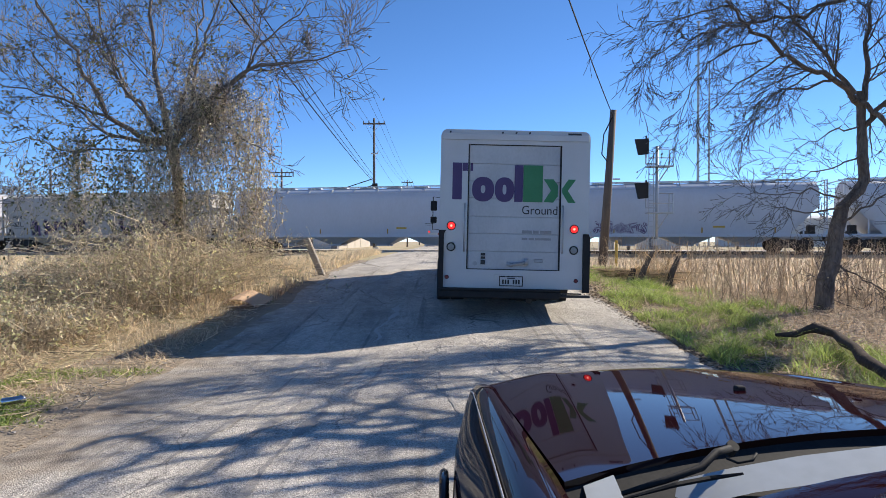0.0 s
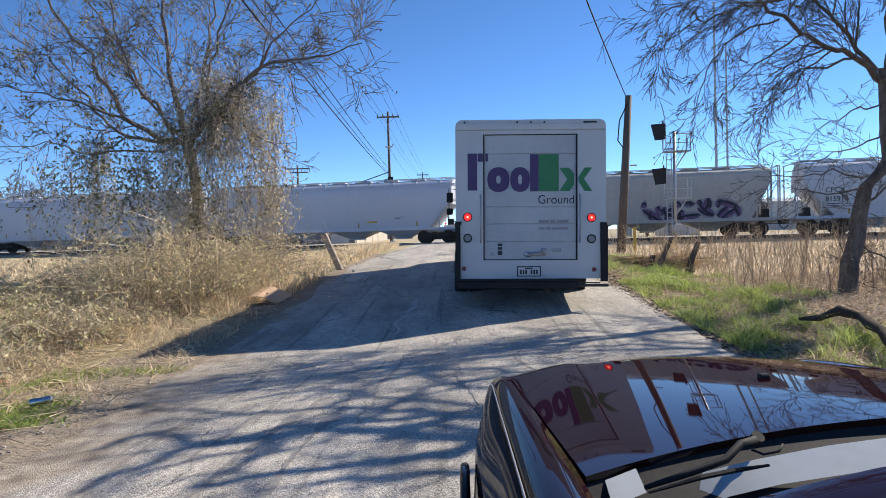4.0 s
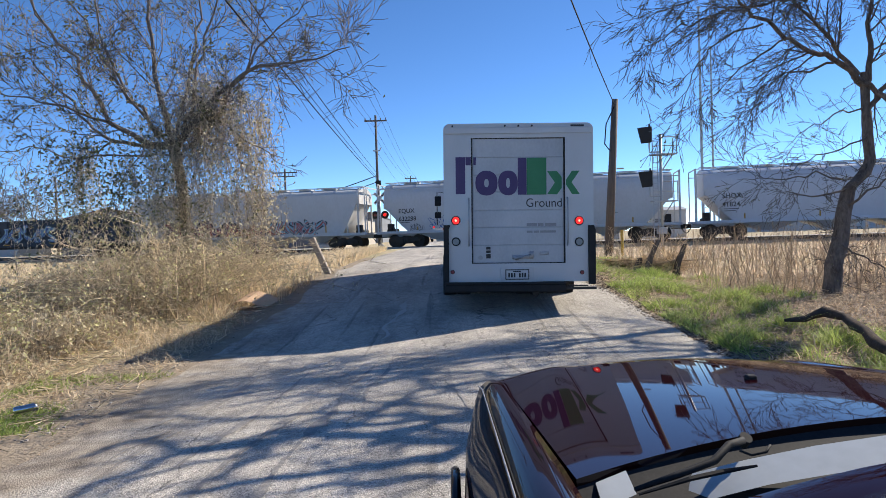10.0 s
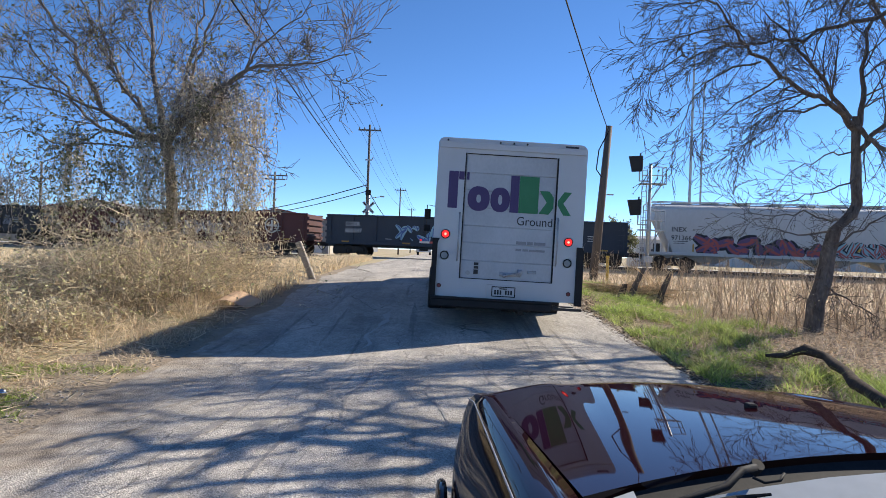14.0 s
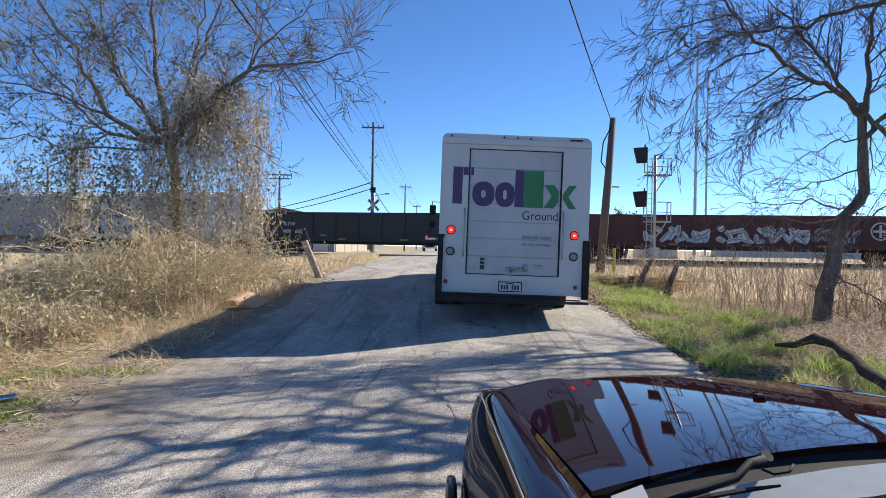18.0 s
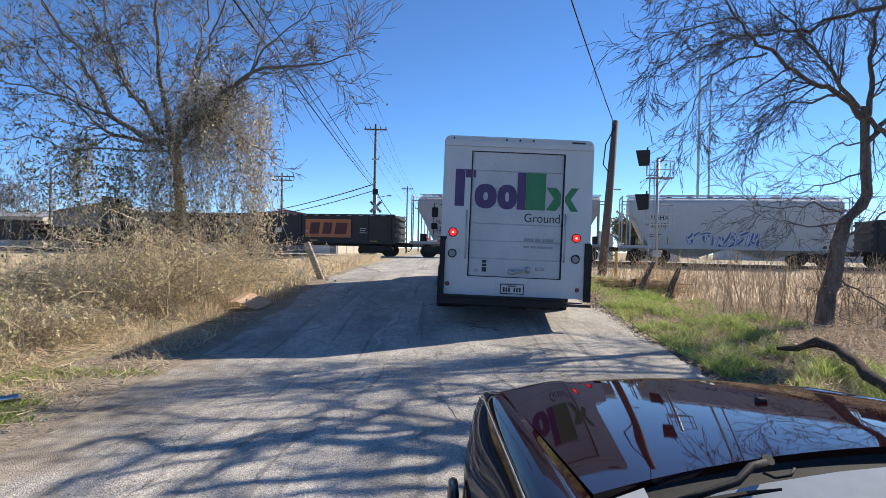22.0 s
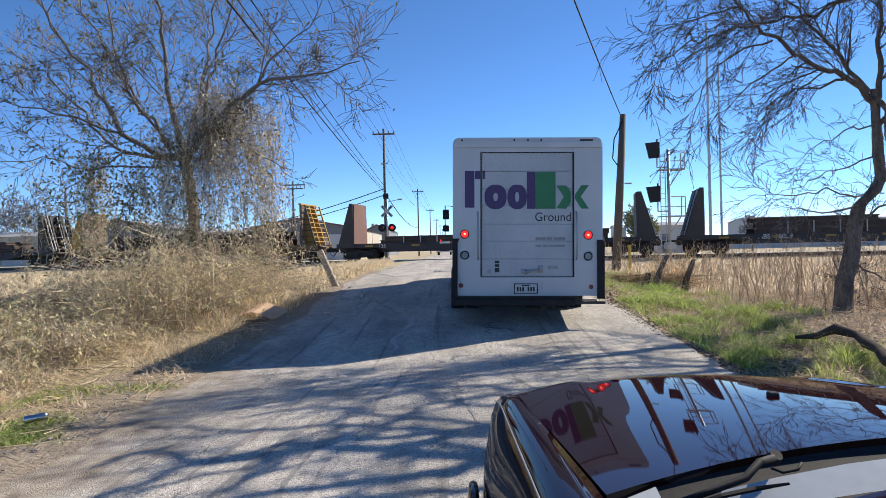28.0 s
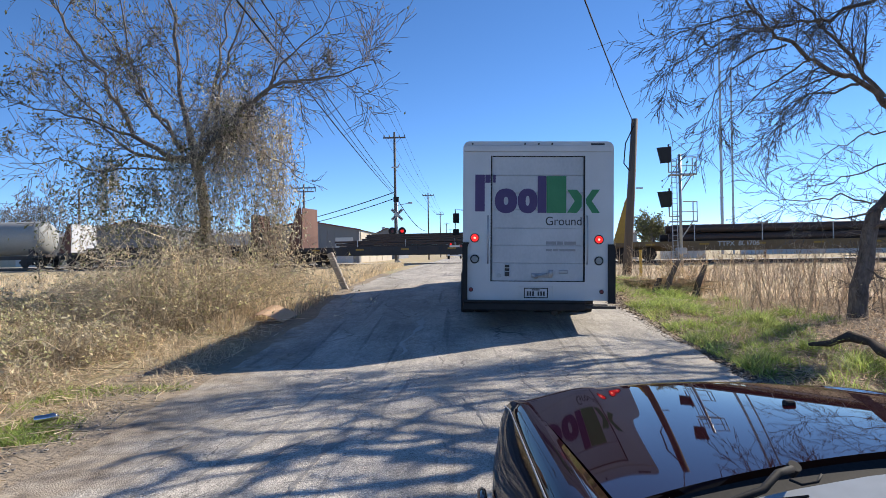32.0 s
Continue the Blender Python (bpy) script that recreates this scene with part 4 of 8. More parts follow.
# ---- the camera car's bonnet ----
def burgundy_car():
    car = thing("car", "dark burgundy car with a glossy reflecting bonnet, standing behind the van", "car", pose(0, 0, 0))
    X0, X1, Y0, Y1 = 0.185, 1.62, 1.02, 2.26

    def hood_z(u, v):
        """A gently crowned panel; a raised crease runs from its rear corner towards the middle of its front."""
        crown = 0.034 * (1 - (2 * u - 1) ** 2)
        fall = -0.016 * max(v - 0.85, 0) ** 2 / 0.0225
        d = min(u, 1 - u) - (0.02 + 0.15 * v)
        rise = math.cos(min(abs(d) / (0.16 if d < 0 else 0.075), 1) * math.pi / 2) ** 2
        return 0.991 - 0.102 * v + crown + fall + 0.009 * v * rise

    hood = Build()
    rows = []
    for j in range(49):
        v = j / 48
        row = []
        for i in range(121):
            u = i / 120
            front = Y1 - 0.10 * (2 * u - 1) ** 2 * 1.0 + 0.02
            back = Y0 + 0.17 * (1 - (2 * u - 1) ** 2) - 0.04
            y = back + (front - back) * v
            xx = X0 + (X1 - X0) * u - 0.036 * v * (1 - u) - 0.36 * v * u
            row.append((xx, y, hood_z(u, v)))
        rows.append(row)
    hood.grid(rows)
    lip = [(p[0], p[1] + 0.012, p[2] - 0.05) for p in rows[-1]]
    hood.grid([rows[-1], lip, [(p[0], p[1] + 0.03, p[2] - 0.20) for p in rows[-1]]])
    hood.grid([[(p[0], p[1], p[2] - 0.02) for p in rows[0]], rows[0]])
    hood.grid([[r[0] for r in rows], [(r[0][0] + 0.002, r[0][1], r[0][2] - 0.035) for r in rows]])
    part("bonnet", hood, "burgundy", car, "glossy burgundy bonnet", True)
    wing = Build()
    wing.grid([[(r[-1][0] + dx, r[-1][1], r[-1][2] + dz) for dx, dz in ((0.006, -0.014), (0.010, 0.0), (0.05, -0.002), (0.10, -0.022), (0.15, -0.10), (0.18, -0.25), (0.18, -0.6))] for r in [[(X1, 0.33, 0.96)]] + rows])
    part("fender", wing, "burgundy", car, "glossy burgundy front wing", True)
    fender = Build()
    rows = []
    for j in range(31):
        v = j / 30
        y = 0.35 + (2.20 - 0.35) * v
        top = 0.990 - 0.092 * min(max((y - Y0) / (Y1 - Y0), -0.2), 1) - (0.03 * max(v - 0.86, 0) / 0.14)
        far = min(max((y - Y0) / (Y1 - Y0), 0), 1)
        xin = X0 - 0.005 - 0.036 * far
        k = 1 - 0.42 * far
        bulge = 0.03 * math.exp(-((y - 1.72) / 0.42) ** 2)
        row = [(xin, y, top - 0.012), (xin - 0.004, y, top), (xin - 0.05 * k, y, top - 0.004), (xin - 0.085 * k, y, top - 0.024), (xin - 0.105 * k - bulge * 0.6, y, top - 0.07),
               (xin - 0.125 * k - bulge, y, top - 0.16), (xin - 0.135 * k - bulge, y, top - 0.28), (xin - 0.135 * k - bulge * 0.7, y, top - 0.45), (xin - 0.12 * k, y, 0.28)]
        rows.append(row)
    fender.grid(rows)
    fender.poly([rows[-1][i] for i in range(9)] + [(0.6, 2.25, 0.3), (0.6, 2.25, 0.75)])
    part("fender", fender, "car_black", car, "glossy dark front wing", True)
    gutter = Build()
    gutter.grid([[(r[0][0] - 0.03, r[0][1], r[0][2] - 0.035), (r[0][0] + 0.05, r[0][1], r[0][2] - 0.035)] for r in rows])
    part("gutter", gutter, "car_black", car, "dark gutter under the bonnet's edge")
    trimline = Build()
    trimline.tube([(r[3][0] - 0.003, r[3][1], r[3][2] + 0.003) for r in rows], 0.002, 6)
    part("trim", trimline, "steel", car, "thin bright trim line along the wing", True)
    arch = Build()
    arch.tube([(0.005 + 0.0, 1.72 + 0.38 * math.cos(a), 0.34 + 0.38 * math.sin(a)) for a in np.linspace(0, math.pi, 18)], 0.013, 10)
    part("wheel_arch", arch, "burgundy", car, smooth=True)
    wheel = thing_part("wheel", car)
    part("tyre", Build().tube([(0.03, 1.72, 0.33), (0.05, 1.72, 0.33), (0.21, 1.72, 0.33), (0.23, 1.72, 0.33)], [0.28, 0.33, 0.33, 0.28], 28), "rubber", wheel)
    part("rim", Build().disc((0.09, 1.72, 0.33), (1, 0, 0), 0.21, 0.1, 20), "steel", wheel)
    wheel = thing_part("wheel", car)
    part("tyre", Build().tube([(1.30, 1.72, 0.33), (1.32, 1.72, 0.33), (1.48, 1.72, 0.33), (1.50, 1.72, 0.33)], [0.28, 0.33, 0.33, 0.28], 28), "rubber", wheel)
    part("rim", Build().disc((1.44, 1.72, 0.33), (1, 0, 0), 0.21, 0.1, 20), "steel", wheel)
    cowl = Build()
    rows = []
    for j, (dy, dz) in enumerate(((0.0, -0.012), (-0.05, -0.045), (-0.12, -0.05), (-0.20, -0.03))):
        row = []
        for i in range(41):
            u = i / 40
            back = Y0 + 0.17 * (1 - (2 * u - 1) ** 2) - 0.04
            row.append((X0 + (X1 - X0) * u, back + dy, hood_z(u, 0) + dz))
        rows.append(row)
    cowl.grid(rows)
    part("cowl", cowl, "plastic_black", car, "black plastic cowl below the windscreen", True)
    screen = Build()
    rows = []
    for j in range(9):
        v = j / 8
        row = []
        for i in range(25):
            u = i / 24
            bow = 1 - (2 * u - 1) ** 2
            row.append((X0 + 0.10 + (X1 - X0 - 0.16) * u, Y0 - 0.22 + 0.17 * bow - 0.85 * v, hood_z(u, 0) - 0.035 + 0.50 * v))
        rows.append(row)
    screen.grid(rows)
    ob = part("windscreen", screen, "dark_glass", car, "sloping windscreen", True)
    ob.visible_shadow = False
    dash = Build()
    dash.grid([[(X0 + 0.1 + 1.2 * u, Y0 - 0.20 - d + 0.12 * (1 - (2 * u - 1) ** 2), 0.93 + 0.03 * (d > 0.2)) for u in np.linspace(0, 1, 13)] for d in (0, 0.2, 0.45, 0.6)])
    part("dashboard", dash, "plastic_black", car, smooth=True)
    nz = hood_z(0.455, 0.427)
    part("washer_nozzle", Build().box(0.728, 0.752, 1.620, 1.645, nz - 0.005, nz + 0.010, 0.004), "plastic_black", car)
    wiper = thing_part("wiper", car)
    part("arm", Build().tube([(0.263, 0.95, 0.985), (0.331, 0.97, 0.997), (0.393, 0.99, 1.009), (0.428, 1.02, 1.023), (0.458, 1.04, 1.022)], [0.0035, 0.0055, 0.006, 0.006, 0.006], 8), "plastic_black", wiper, smooth=True)
    part("pivot", Build().disc((0.464, 1.05, 1.019), (0.2, -0.6, 0.8), 0.010, 0.016, 14), "plastic_black", wiper)
    part("hook", Build().tube([(0.435, 1.0, 1.02), (0.448, 0.99, 1.016), (0.47, 0.99, 1.02), (0.481, 1.0, 1.027)], 0.0022, 6), "plastic_black", wiper, smooth=True)
    part("blade", Build().tube([(0.263, 0.93, 0.986), (0.34, 0.95, 0.998), (0.397, 0.97, 1.0), (0.447, 0.97, 1.007)], [0.002, 0.004, 0.004, 0.002], 6), "rubber", wiper)
    # the sky's reflection on the lower windscreen, laid on as pale colour
    part("glass_edge_sheen", Build().grid([[(0.331, 0.97, 0.938), (0.389, 0.97, 0.962), (0.464, 0.97, 0.979), (0.564, 0.97, 0.993), (0.698, 0.97, 1.005)], [(0.298, 1.03, 0.948), (0.369, 1.03, 0.975), (0.457, 1.03, 0.995), (0.564, 1.03, 1.014), (0.723, 1.03, 1.033)]]), "sheen_and_slip", car, "lower edge of the windscreen with the sky's reflection painted on", True)
    part("windscreen_strip", Build().grid([[(0.253, 0.66, 1.008), (0.316, 0.66, 1.019), (0.373, 0.66, 1.036), (0.429, 0.66, 1.047), (0.498, 0.66, 1.059)], [(0.265, 0.74, 1.011), (0.341, 0.74, 1.039), (0.405, 0.74, 1.055), (0.469, 0.74, 1.068), (0.545, 0.74, 1.077)], [(0.273, 0.8, 1.0), (0.355, 0.8, 1.03), (0.424, 0.8, 1.048), (0.493, 0.8, 1.063), (0.576, 0.8, 1.077)]]), "burgundy", car, "glossy dark curved strip by the windscreen", True)
    part("paper_slip", Build().poly([(0.215, 0.99, 0.981), (0.266, 1.01, 0.991), (0.268, 0.96, 0.974), (0.215, 0.94, 0.963)]), "sheen_and_slip", car, "pale paper slip below the windscreen")
    doors = Build()
    doors.box(0.10, 1.80, -2.6, 0.34, 0.28, 0.95, 0.06)
    part("rear_body", doors, "burgundy", car)
    cabin = Build().prism([(-2.15, 0.93), (0.30, 0.93), (-0.12, 1.40), (-0.40, 1.46), (-1.30, 1.46), (-1.70, 1.36)], "x", 0.26, 1.64)
    part("cabin", cabin, "burgundy", car)
    for y0, y1 in ((-0.95, -0.22), (-1.70, -1.05)):
        for sx in (0.252, 1.648):
            part("side_window", Build().prism([(y0, 1.0), (y1 + 0.12, 1.0), (y1 - 0.06, 1.36), (y0 + 0.05, 1.36)], "x", sx - 0.005, sx + 0.005), "dark_glass", car)
    part("rear_window", Build().poly([(0.40, -2.12, 1.00), (1.50, -2.12, 1.00), (1.44, -1.74, 1.355), (0.46, -1.74, 1.355)]), "dark_glass", car)
    for sx in (0.20, 1.70):
        part("rear_wheel", Build().disc((sx, -1.75, 0.33), (1, 0, 0), 0.33, 0.2, 24), "rubber", car)


burgundy_car()


# ---- the train ----
MOVES = []
TURN = -math.degrees(math.atan(TRACK_K))
SIDE = [(1.47, 1.05), (1.50, 1.30), (1.58, 2.0), (1.61, 2.7), (1.59, 3.3), (1.50, 3.80), (1.30, 4.20), (0.85, 4.46), (0.45, 4.54), (0.0, 4.56)]
FLAT = [(1.55, 1.05), (1.57, 1.3), (1.58, 2.0), (1.58, 3.0), (1.57, 3.9), (1.50, 4.08), (1.15, 4.20), (0.8, 4.32), (0.45, 4.40), (0.0, 4.42)]


def half_width(profile, z):
    return float(np.interp(z, [p[1] for p in profile], [p[0] for p in profile]))


def bogie(car, x):
    b = thing_part("truck", car)
    for sy in (-1, 1):
        f = Build().prism([(x - 1.12, 0.40), (x - 0.70, 0.40), (x - 0.45, 0.24), (x + 0.45, 0.24), (x + 0.70, 0.40), (x + 1.12, 0.40),
                           (x + 1.12, 0.56), (x + 0.62, 0.74), (x - 0.62, 0.74), (x - 1.12, 0.56)], "y", sy * 1.06 - 0.07, sy * 1.06 + 0.07)
        part("side_frame", f, "truck_steel", b)
        spring = Build()
        for k in (-0.18, 0.0, 0.18):
            spring.tube([(x + k, sy * 1.16, 0.30), (x + k, sy * 1.16, 0.56)], 0.07, 8)
        part("spring", spring, "truck_steel", b)
    part("bolster", Build().box(x - 0.2, x + 0.2, -1.1, 1.1, 0.45, 0.80), "truck_steel", b)
    for k in (-0.89, 0.89):
        w = Build().tube([(0, -0.8, 0), (0, 0.8, 0)], 0.08, 8)
        for sy in (-1, 1):
            w.tube([(0, sy * 0.69, 0), (0, sy * 0.72, 0), (0, sy * 0.72, 0), (0, sy * 0.80, 0)], [0.47, 0.47, 0.42, 0.42], 20)
            w.box(-0.14, 0.14, sy * 0.81 - 0.02, sy * 0.81 + 0.02, -0.14, 0.14)
        wheel = part("wheelset", w, "truck_steel", b)
        wheel.location = (x + k, 0, 0.445)
        WHEELS.append((wheel, car))


WHEELS = []


def gear(car, L, low=0.85):
    """Couplers, draft gear and trucks."""
    for sx in (-1, 1):
        c = Build().box(sx * (L / 2 - 0.9), sx * (L / 2 - 0.18), -0.12, 0.12, 0.70, 0.98)
        c.box(sx * (L / 2 - 0.24), sx * (L / 2 + 0.02), -0.17, 0.17, 0.68, 1.0, 0.04)
        part("coupler", c, "truck_steel", car)
        h = Build().tube([(sx * (L / 2 - 0.3), -0.3, 0.72), (sx * (L / 2 - 0.12), -0.3, 0.45), (sx * L / 2, -0.25, 0.38)], 0.03, 6)
        part("air_hose", h, "rubber", car)
        bogie(car, sx * (L / 2 - 2.35))


def bars_of(car, rows, profile, color="ink"):
    """Small writing as plain bars: rows of x, z, width, height."""
    b = Build()
    for x, z, w, h in rows:
        y = -half_width(profile, z + h / 2) - 0.006
        b.box(x, x + w, y, y + 0.02, z, z + h)
    part("small_writing", b, color, car)


def graffiti(car, x0, x1, z0, z1, fill, edge, profile, count, seed, label, shade=None):
    """Sprayed wild letters: pointed, bent strokes with outlines that follow the curve of the side."""
    rng = random.Random(seed)
    whole = thing_part("graffiti", car, label)
    w, h = (x1 - x0) / count, z1 - z0
    def kinds():
        """A few crossing strokes within one unit square."""
        u = [0.0, 0.2, 0.5, 0.8, 1.0]
        return [(rng.choice(u), rng.choice((0.0, 0.1, 0.9, 1.0)), rng.choice(u), rng.uniform(0.1, 0.9)) for _ in range(5)]

    def stroke(b, p, q, wide, lift, swell):
        (ax, az), (bx, bz) = p, q
        d = math.hypot(bx - ax, bz - az) or 1
        nx, nz = -(bz - az) / d, (bx - ax) / d
        row = []
        for k in range(8):
            t = k / 7
            wd = wide * (0.35 + 0.65 * math.sin(math.pi * min(t * 0.8 + 0.12, 1))) * (1 if k < 7 else 0.3)
            off = swell * math.sin(math.pi * t)
            mx, mz = ax + (bx - ax) * t + nx * off, az + (bz - az) * t + nz * off
            pair = []
            for s in (-1, 1):
                px = mx + nx * wd * s
                pz = min(max(mz + nz * wd * s, z0 - 0.04), z1 + 0.18)
                pair.append((px, -half_width(profile, pz) - lift, pz))
            row.append(pair)
        b.grid(row)

    for i in range(count):
        inner, outer, third = Build(), Build(), Build()
        left, lean = x0 + w * (i - 0.08), rng.uniform(-0.10, 0.22) * h
        grow, drop = rng.uniform(0.9, 1.12), rng.uniform(-0.06, 0.10) * h
        spot = lambda u, v: (left + w * 1.12 * u + lean * (v - 0.5) + rng.uniform(-0.05, 0.05) * w, z0 + drop + h * 0.92 * grow * v)
        lift = 0.006 + 0.004 * (i % 2)
        for j, (u0, v0, u1, v1) in enumerate(kinds()):
            p, q = spot(u0, v0), spot(u1, v1)
            wide, bow = w * rng.uniform(0.24, 0.34), rng.uniform(-0.08, 0.08) * h
            stroke(outer, p, q, wide, lift + 0.0012 * j, bow)
            stroke(inner, p, q, wide * 0.60, lift + 0.006 + 0.0012 * j, bow)
            stroke(third, p, q, wide * 0.20, lift + 0.012 + 0.0012 * j, bow + wide * 0.25)
        part("sprayed_outline", outer, edge, whole)
        part("sprayed_fill", inner, fill, whole)
        part("sprayed_shape", third, shade or edge, whole)


def hopper(name_label, L, g, paint, marks=(), straight=False, art=(), seed=1):
    profile = FLAT if straight else SIDE
    car = thing("hopper_wagon", name_label, "freight wagon", group="train")
    MOVES.append((car, g))
    half = L / 2 - 0.95
    inset = 1.7 if not straight else 1.25
    body = Build()
    rows = []
    n = 40
    stations = [half * k for k in (-1, -0.995, -0.985)] + list(np.linspace(-half + 0.35, half - 0.35, n)) + [half * k for k in (0.985, 0.995, 1)]
    for x in stations:
        end = max(0.0, abs(x) - (half - inset)) / inset
        floor = 1.05 + (2.2 if straight else 1.7) * min(end * 1.12, 1.0) if end > 0.05 else 1.05
        shrink = 0.985 if abs(x) > half * 0.99 else 1.0
        pts = [(x, -w * shrink, max(z, floor)) for w, z in profile] + [(x, w * shrink, max(z, floor)) for w, z in profile[::-1][1:]]
        pts.append((x, 0, max(0.95, floor - 0.02)))
        pts.append(pts[0])
        rows.append(pts)
    body.grid(rows)
    for r in (rows[0], rows[-1]):
        body.poly(r[:-1] if r is rows[0] else r[:-1][::-1])
    part("body", body, paint, car, smooth=True)
    if straight:
        for x in (-half + 0.06, half - 0.06):
            for y in (-1.52, 1.52):
                part("corner_post", Build().box(x - 0.05, x + 0.05, y - 0.05, y + 0.05, 1.0, 4.05), paint, car)
    sill = Build()
    for sy in (-1, 1):
        sill.box(-half - 0.55, half + 0.55, sy * 1.53 - 0.05, sy * 1.53 + 0.05, 0.95, 1.14, 0.01)
    part("side_sill", sill, paint, car)
    side_lip = Build()
    for sy in (-1, 1):
        y = sy * (half_width(profile, 4.16) + 0.01)
        side_lip.box(-half + 0.02, half - 0.02, y - 0.03, y + 0.03, 4.12, 4.17)
    part("roof_seam", side_lip, paint, car)
    board = Build()
    top = profile[-1][1]
    board.box(-half - 0.1, half + 0.1, -0.62, -0.30, top + 0.10, top + 0.135)
    board.box(-half - 0.1, half + 0.1, 0.30, 0.62, top + 0.10, top + 0.135)
    part("running_board", board, "galvanised", car)
    ribs = Build()
    for x in np.arange(-half + 0.6, half, 1.75):
        ribs.tube([(x, -1.28, 4.2 if straight else 4.24), (x, -0.62, top + 0.10), (x, 0.62, top + 0.10), (x, 1.28, 4.2 if straight else 4.24)], 0.025, 4)
    part("board_bracket", ribs, "galvanised", car)
    for k in range(8):
        hatch = Build().box(-half + 1.2 + k * (2 * half - 2.4) / 8, -half + 0.2 + (k + 1) * (2 * half - 2.4) / 8, -0.27, 0.27, top - 0.01, top + 0.10, 0.02)
        part("hatch_cover", hatch, paint, car)
    for sx in (-1, 1):
        ladder = Build()
        xe = sx * (half + 0.45)
        for y in (-1.50, -1.05, 1.50):
            ladder.box(xe - 0.035, xe + 0.035, y - 0.035, y + 0.035, 1.05, top - 0.02)
        for z in np.arange(1.3, top, 0.36):
            ladder.box(xe - 0.02, xe + 0.02, -1.50, -1.05, z - 0.015, z + 0.015)
        ladder.box(xe - 0.03, xe + 0.03, -1.50, 1.50, top - 0.06, top)
        for y in (-1.50, 1.50):
            ladder.box(min(xe, sx * (half - 0.2)), max(xe, sx * (half - 0.2)), y - 0.03, y + 0.03, top - 0.42 if not straight else 4.0, top - 0.36 if not straight else 4.06)
        xs = sx * (half - 0.9)
        for y in (-1.51, 1.51):
            ladder.box(xs - 0.04, xs + 0.04, y - 0.03, y + 0.03, 1.1, 2.6)
        part("end_ladder", ladder, paint, car)
        deck = Build().box(sx * (half - 0.4), sx * (half + 0.6), -1.48, 1.48, 0.98, 1.06)
        deck.box(sx * (half - 2.2), sx * (half + 0.6), -0.25, 0.25, 0.75, 1.05)
        part("end_platform", deck, paint, car)
        gearbox = Build().box(sx * (half - 0.45), sx * (half - 0.05), -0.95, -0.45, 1.06, 1.7, 0.03)
        gearbox.tube([(sx * (half - 0.25), -1.15, 1.2), (sx * (half - 0.25), 0.9, 1.2)], 0.17, 10)
        part("brake_gear", gearbox, "truck_steel", car)
    bays = 4 if L > 18 else 2
    span = 2 * (half - inset) - 0.9
    for k in range(bays):
        xc = -span / 2 + span * (k + 0.5) / bays
        w = span / bays / 2 - 0.06
        ch = Build()
        a = [(xc - w, -1.42, 1.06), (xc + w, -1.42, 1.06), (xc + w, 1.42, 1.06), (xc - w, 1.42, 1.06)]
        c = [(xc - 0.42, -0.55, 0.42), (xc + 0.42, -0.55, 0.42), (xc + 0.42, 0.55, 0.42), (xc - 0.42, 0.55, 0.42)]
        for i in range(4):
            j = (i + 1) % 4
            ch.poly([c[i], c[j], a[j], a[i]])
        ch.poly(c[::-1])
        ch.box(xc - 0.5, xc + 0.5, -0.62, 0.62, 0.34, 0.43, 0.02)
        part("hopper_chute", ch, paint, car)
    gear(car, L)
    for kind, x, z, size, text in marks:
        y = -max(half_width(profile, z + k * size) for k in (0, 0.4, 0.8)) - 0.006
        letters("reporting_mark", text, size, "ink", car, (x, y, z))
    bars_of(car, [(-half + 1.2, 1.85, 0.9, 0.04), (-half + 1.2, 1.72, 0.7, 0.04), (half - 4.2, 1.9, 0.7, 0.03), (half - 4.2, 1.8, 0.5, 0.03)], profile)
    label = Build()
    for x in (half - 6.3,):
        y = -half_width(profile, 1.6) - 0.008
        label.box(x, x + 0.75, y, y + 0.02, 1.55, 1.75)
    part("yellow_label", label, "yellow", car)
    for x in (-half + 2.4, -half + 6.8, half - 2.6, half - 7.0):
        y = -half_width(profile, 1.5) - 0.007
        part("reflective_stripe", Build().box(x, x + 0.09, y, y + 0.02, 1.22, 1.72), "flat_yellow", car)
    for i, (x0, x1, z0, z1, fill, edge, count, what, shade) in enumerate(art):
        graffiti(car, x0, x1, z0, z1, fill, edge, profile, count, seed * 10 + i, what, shade)
    return car


def words(text, size, car, x, y, z):
    """A white painted mark, word by word."""
    for word in text.split():
        letters("reporting_mark", word, size, "mark_white", car, (x, y, z))
        x += size * (0.62 * len(word) + 0.45)


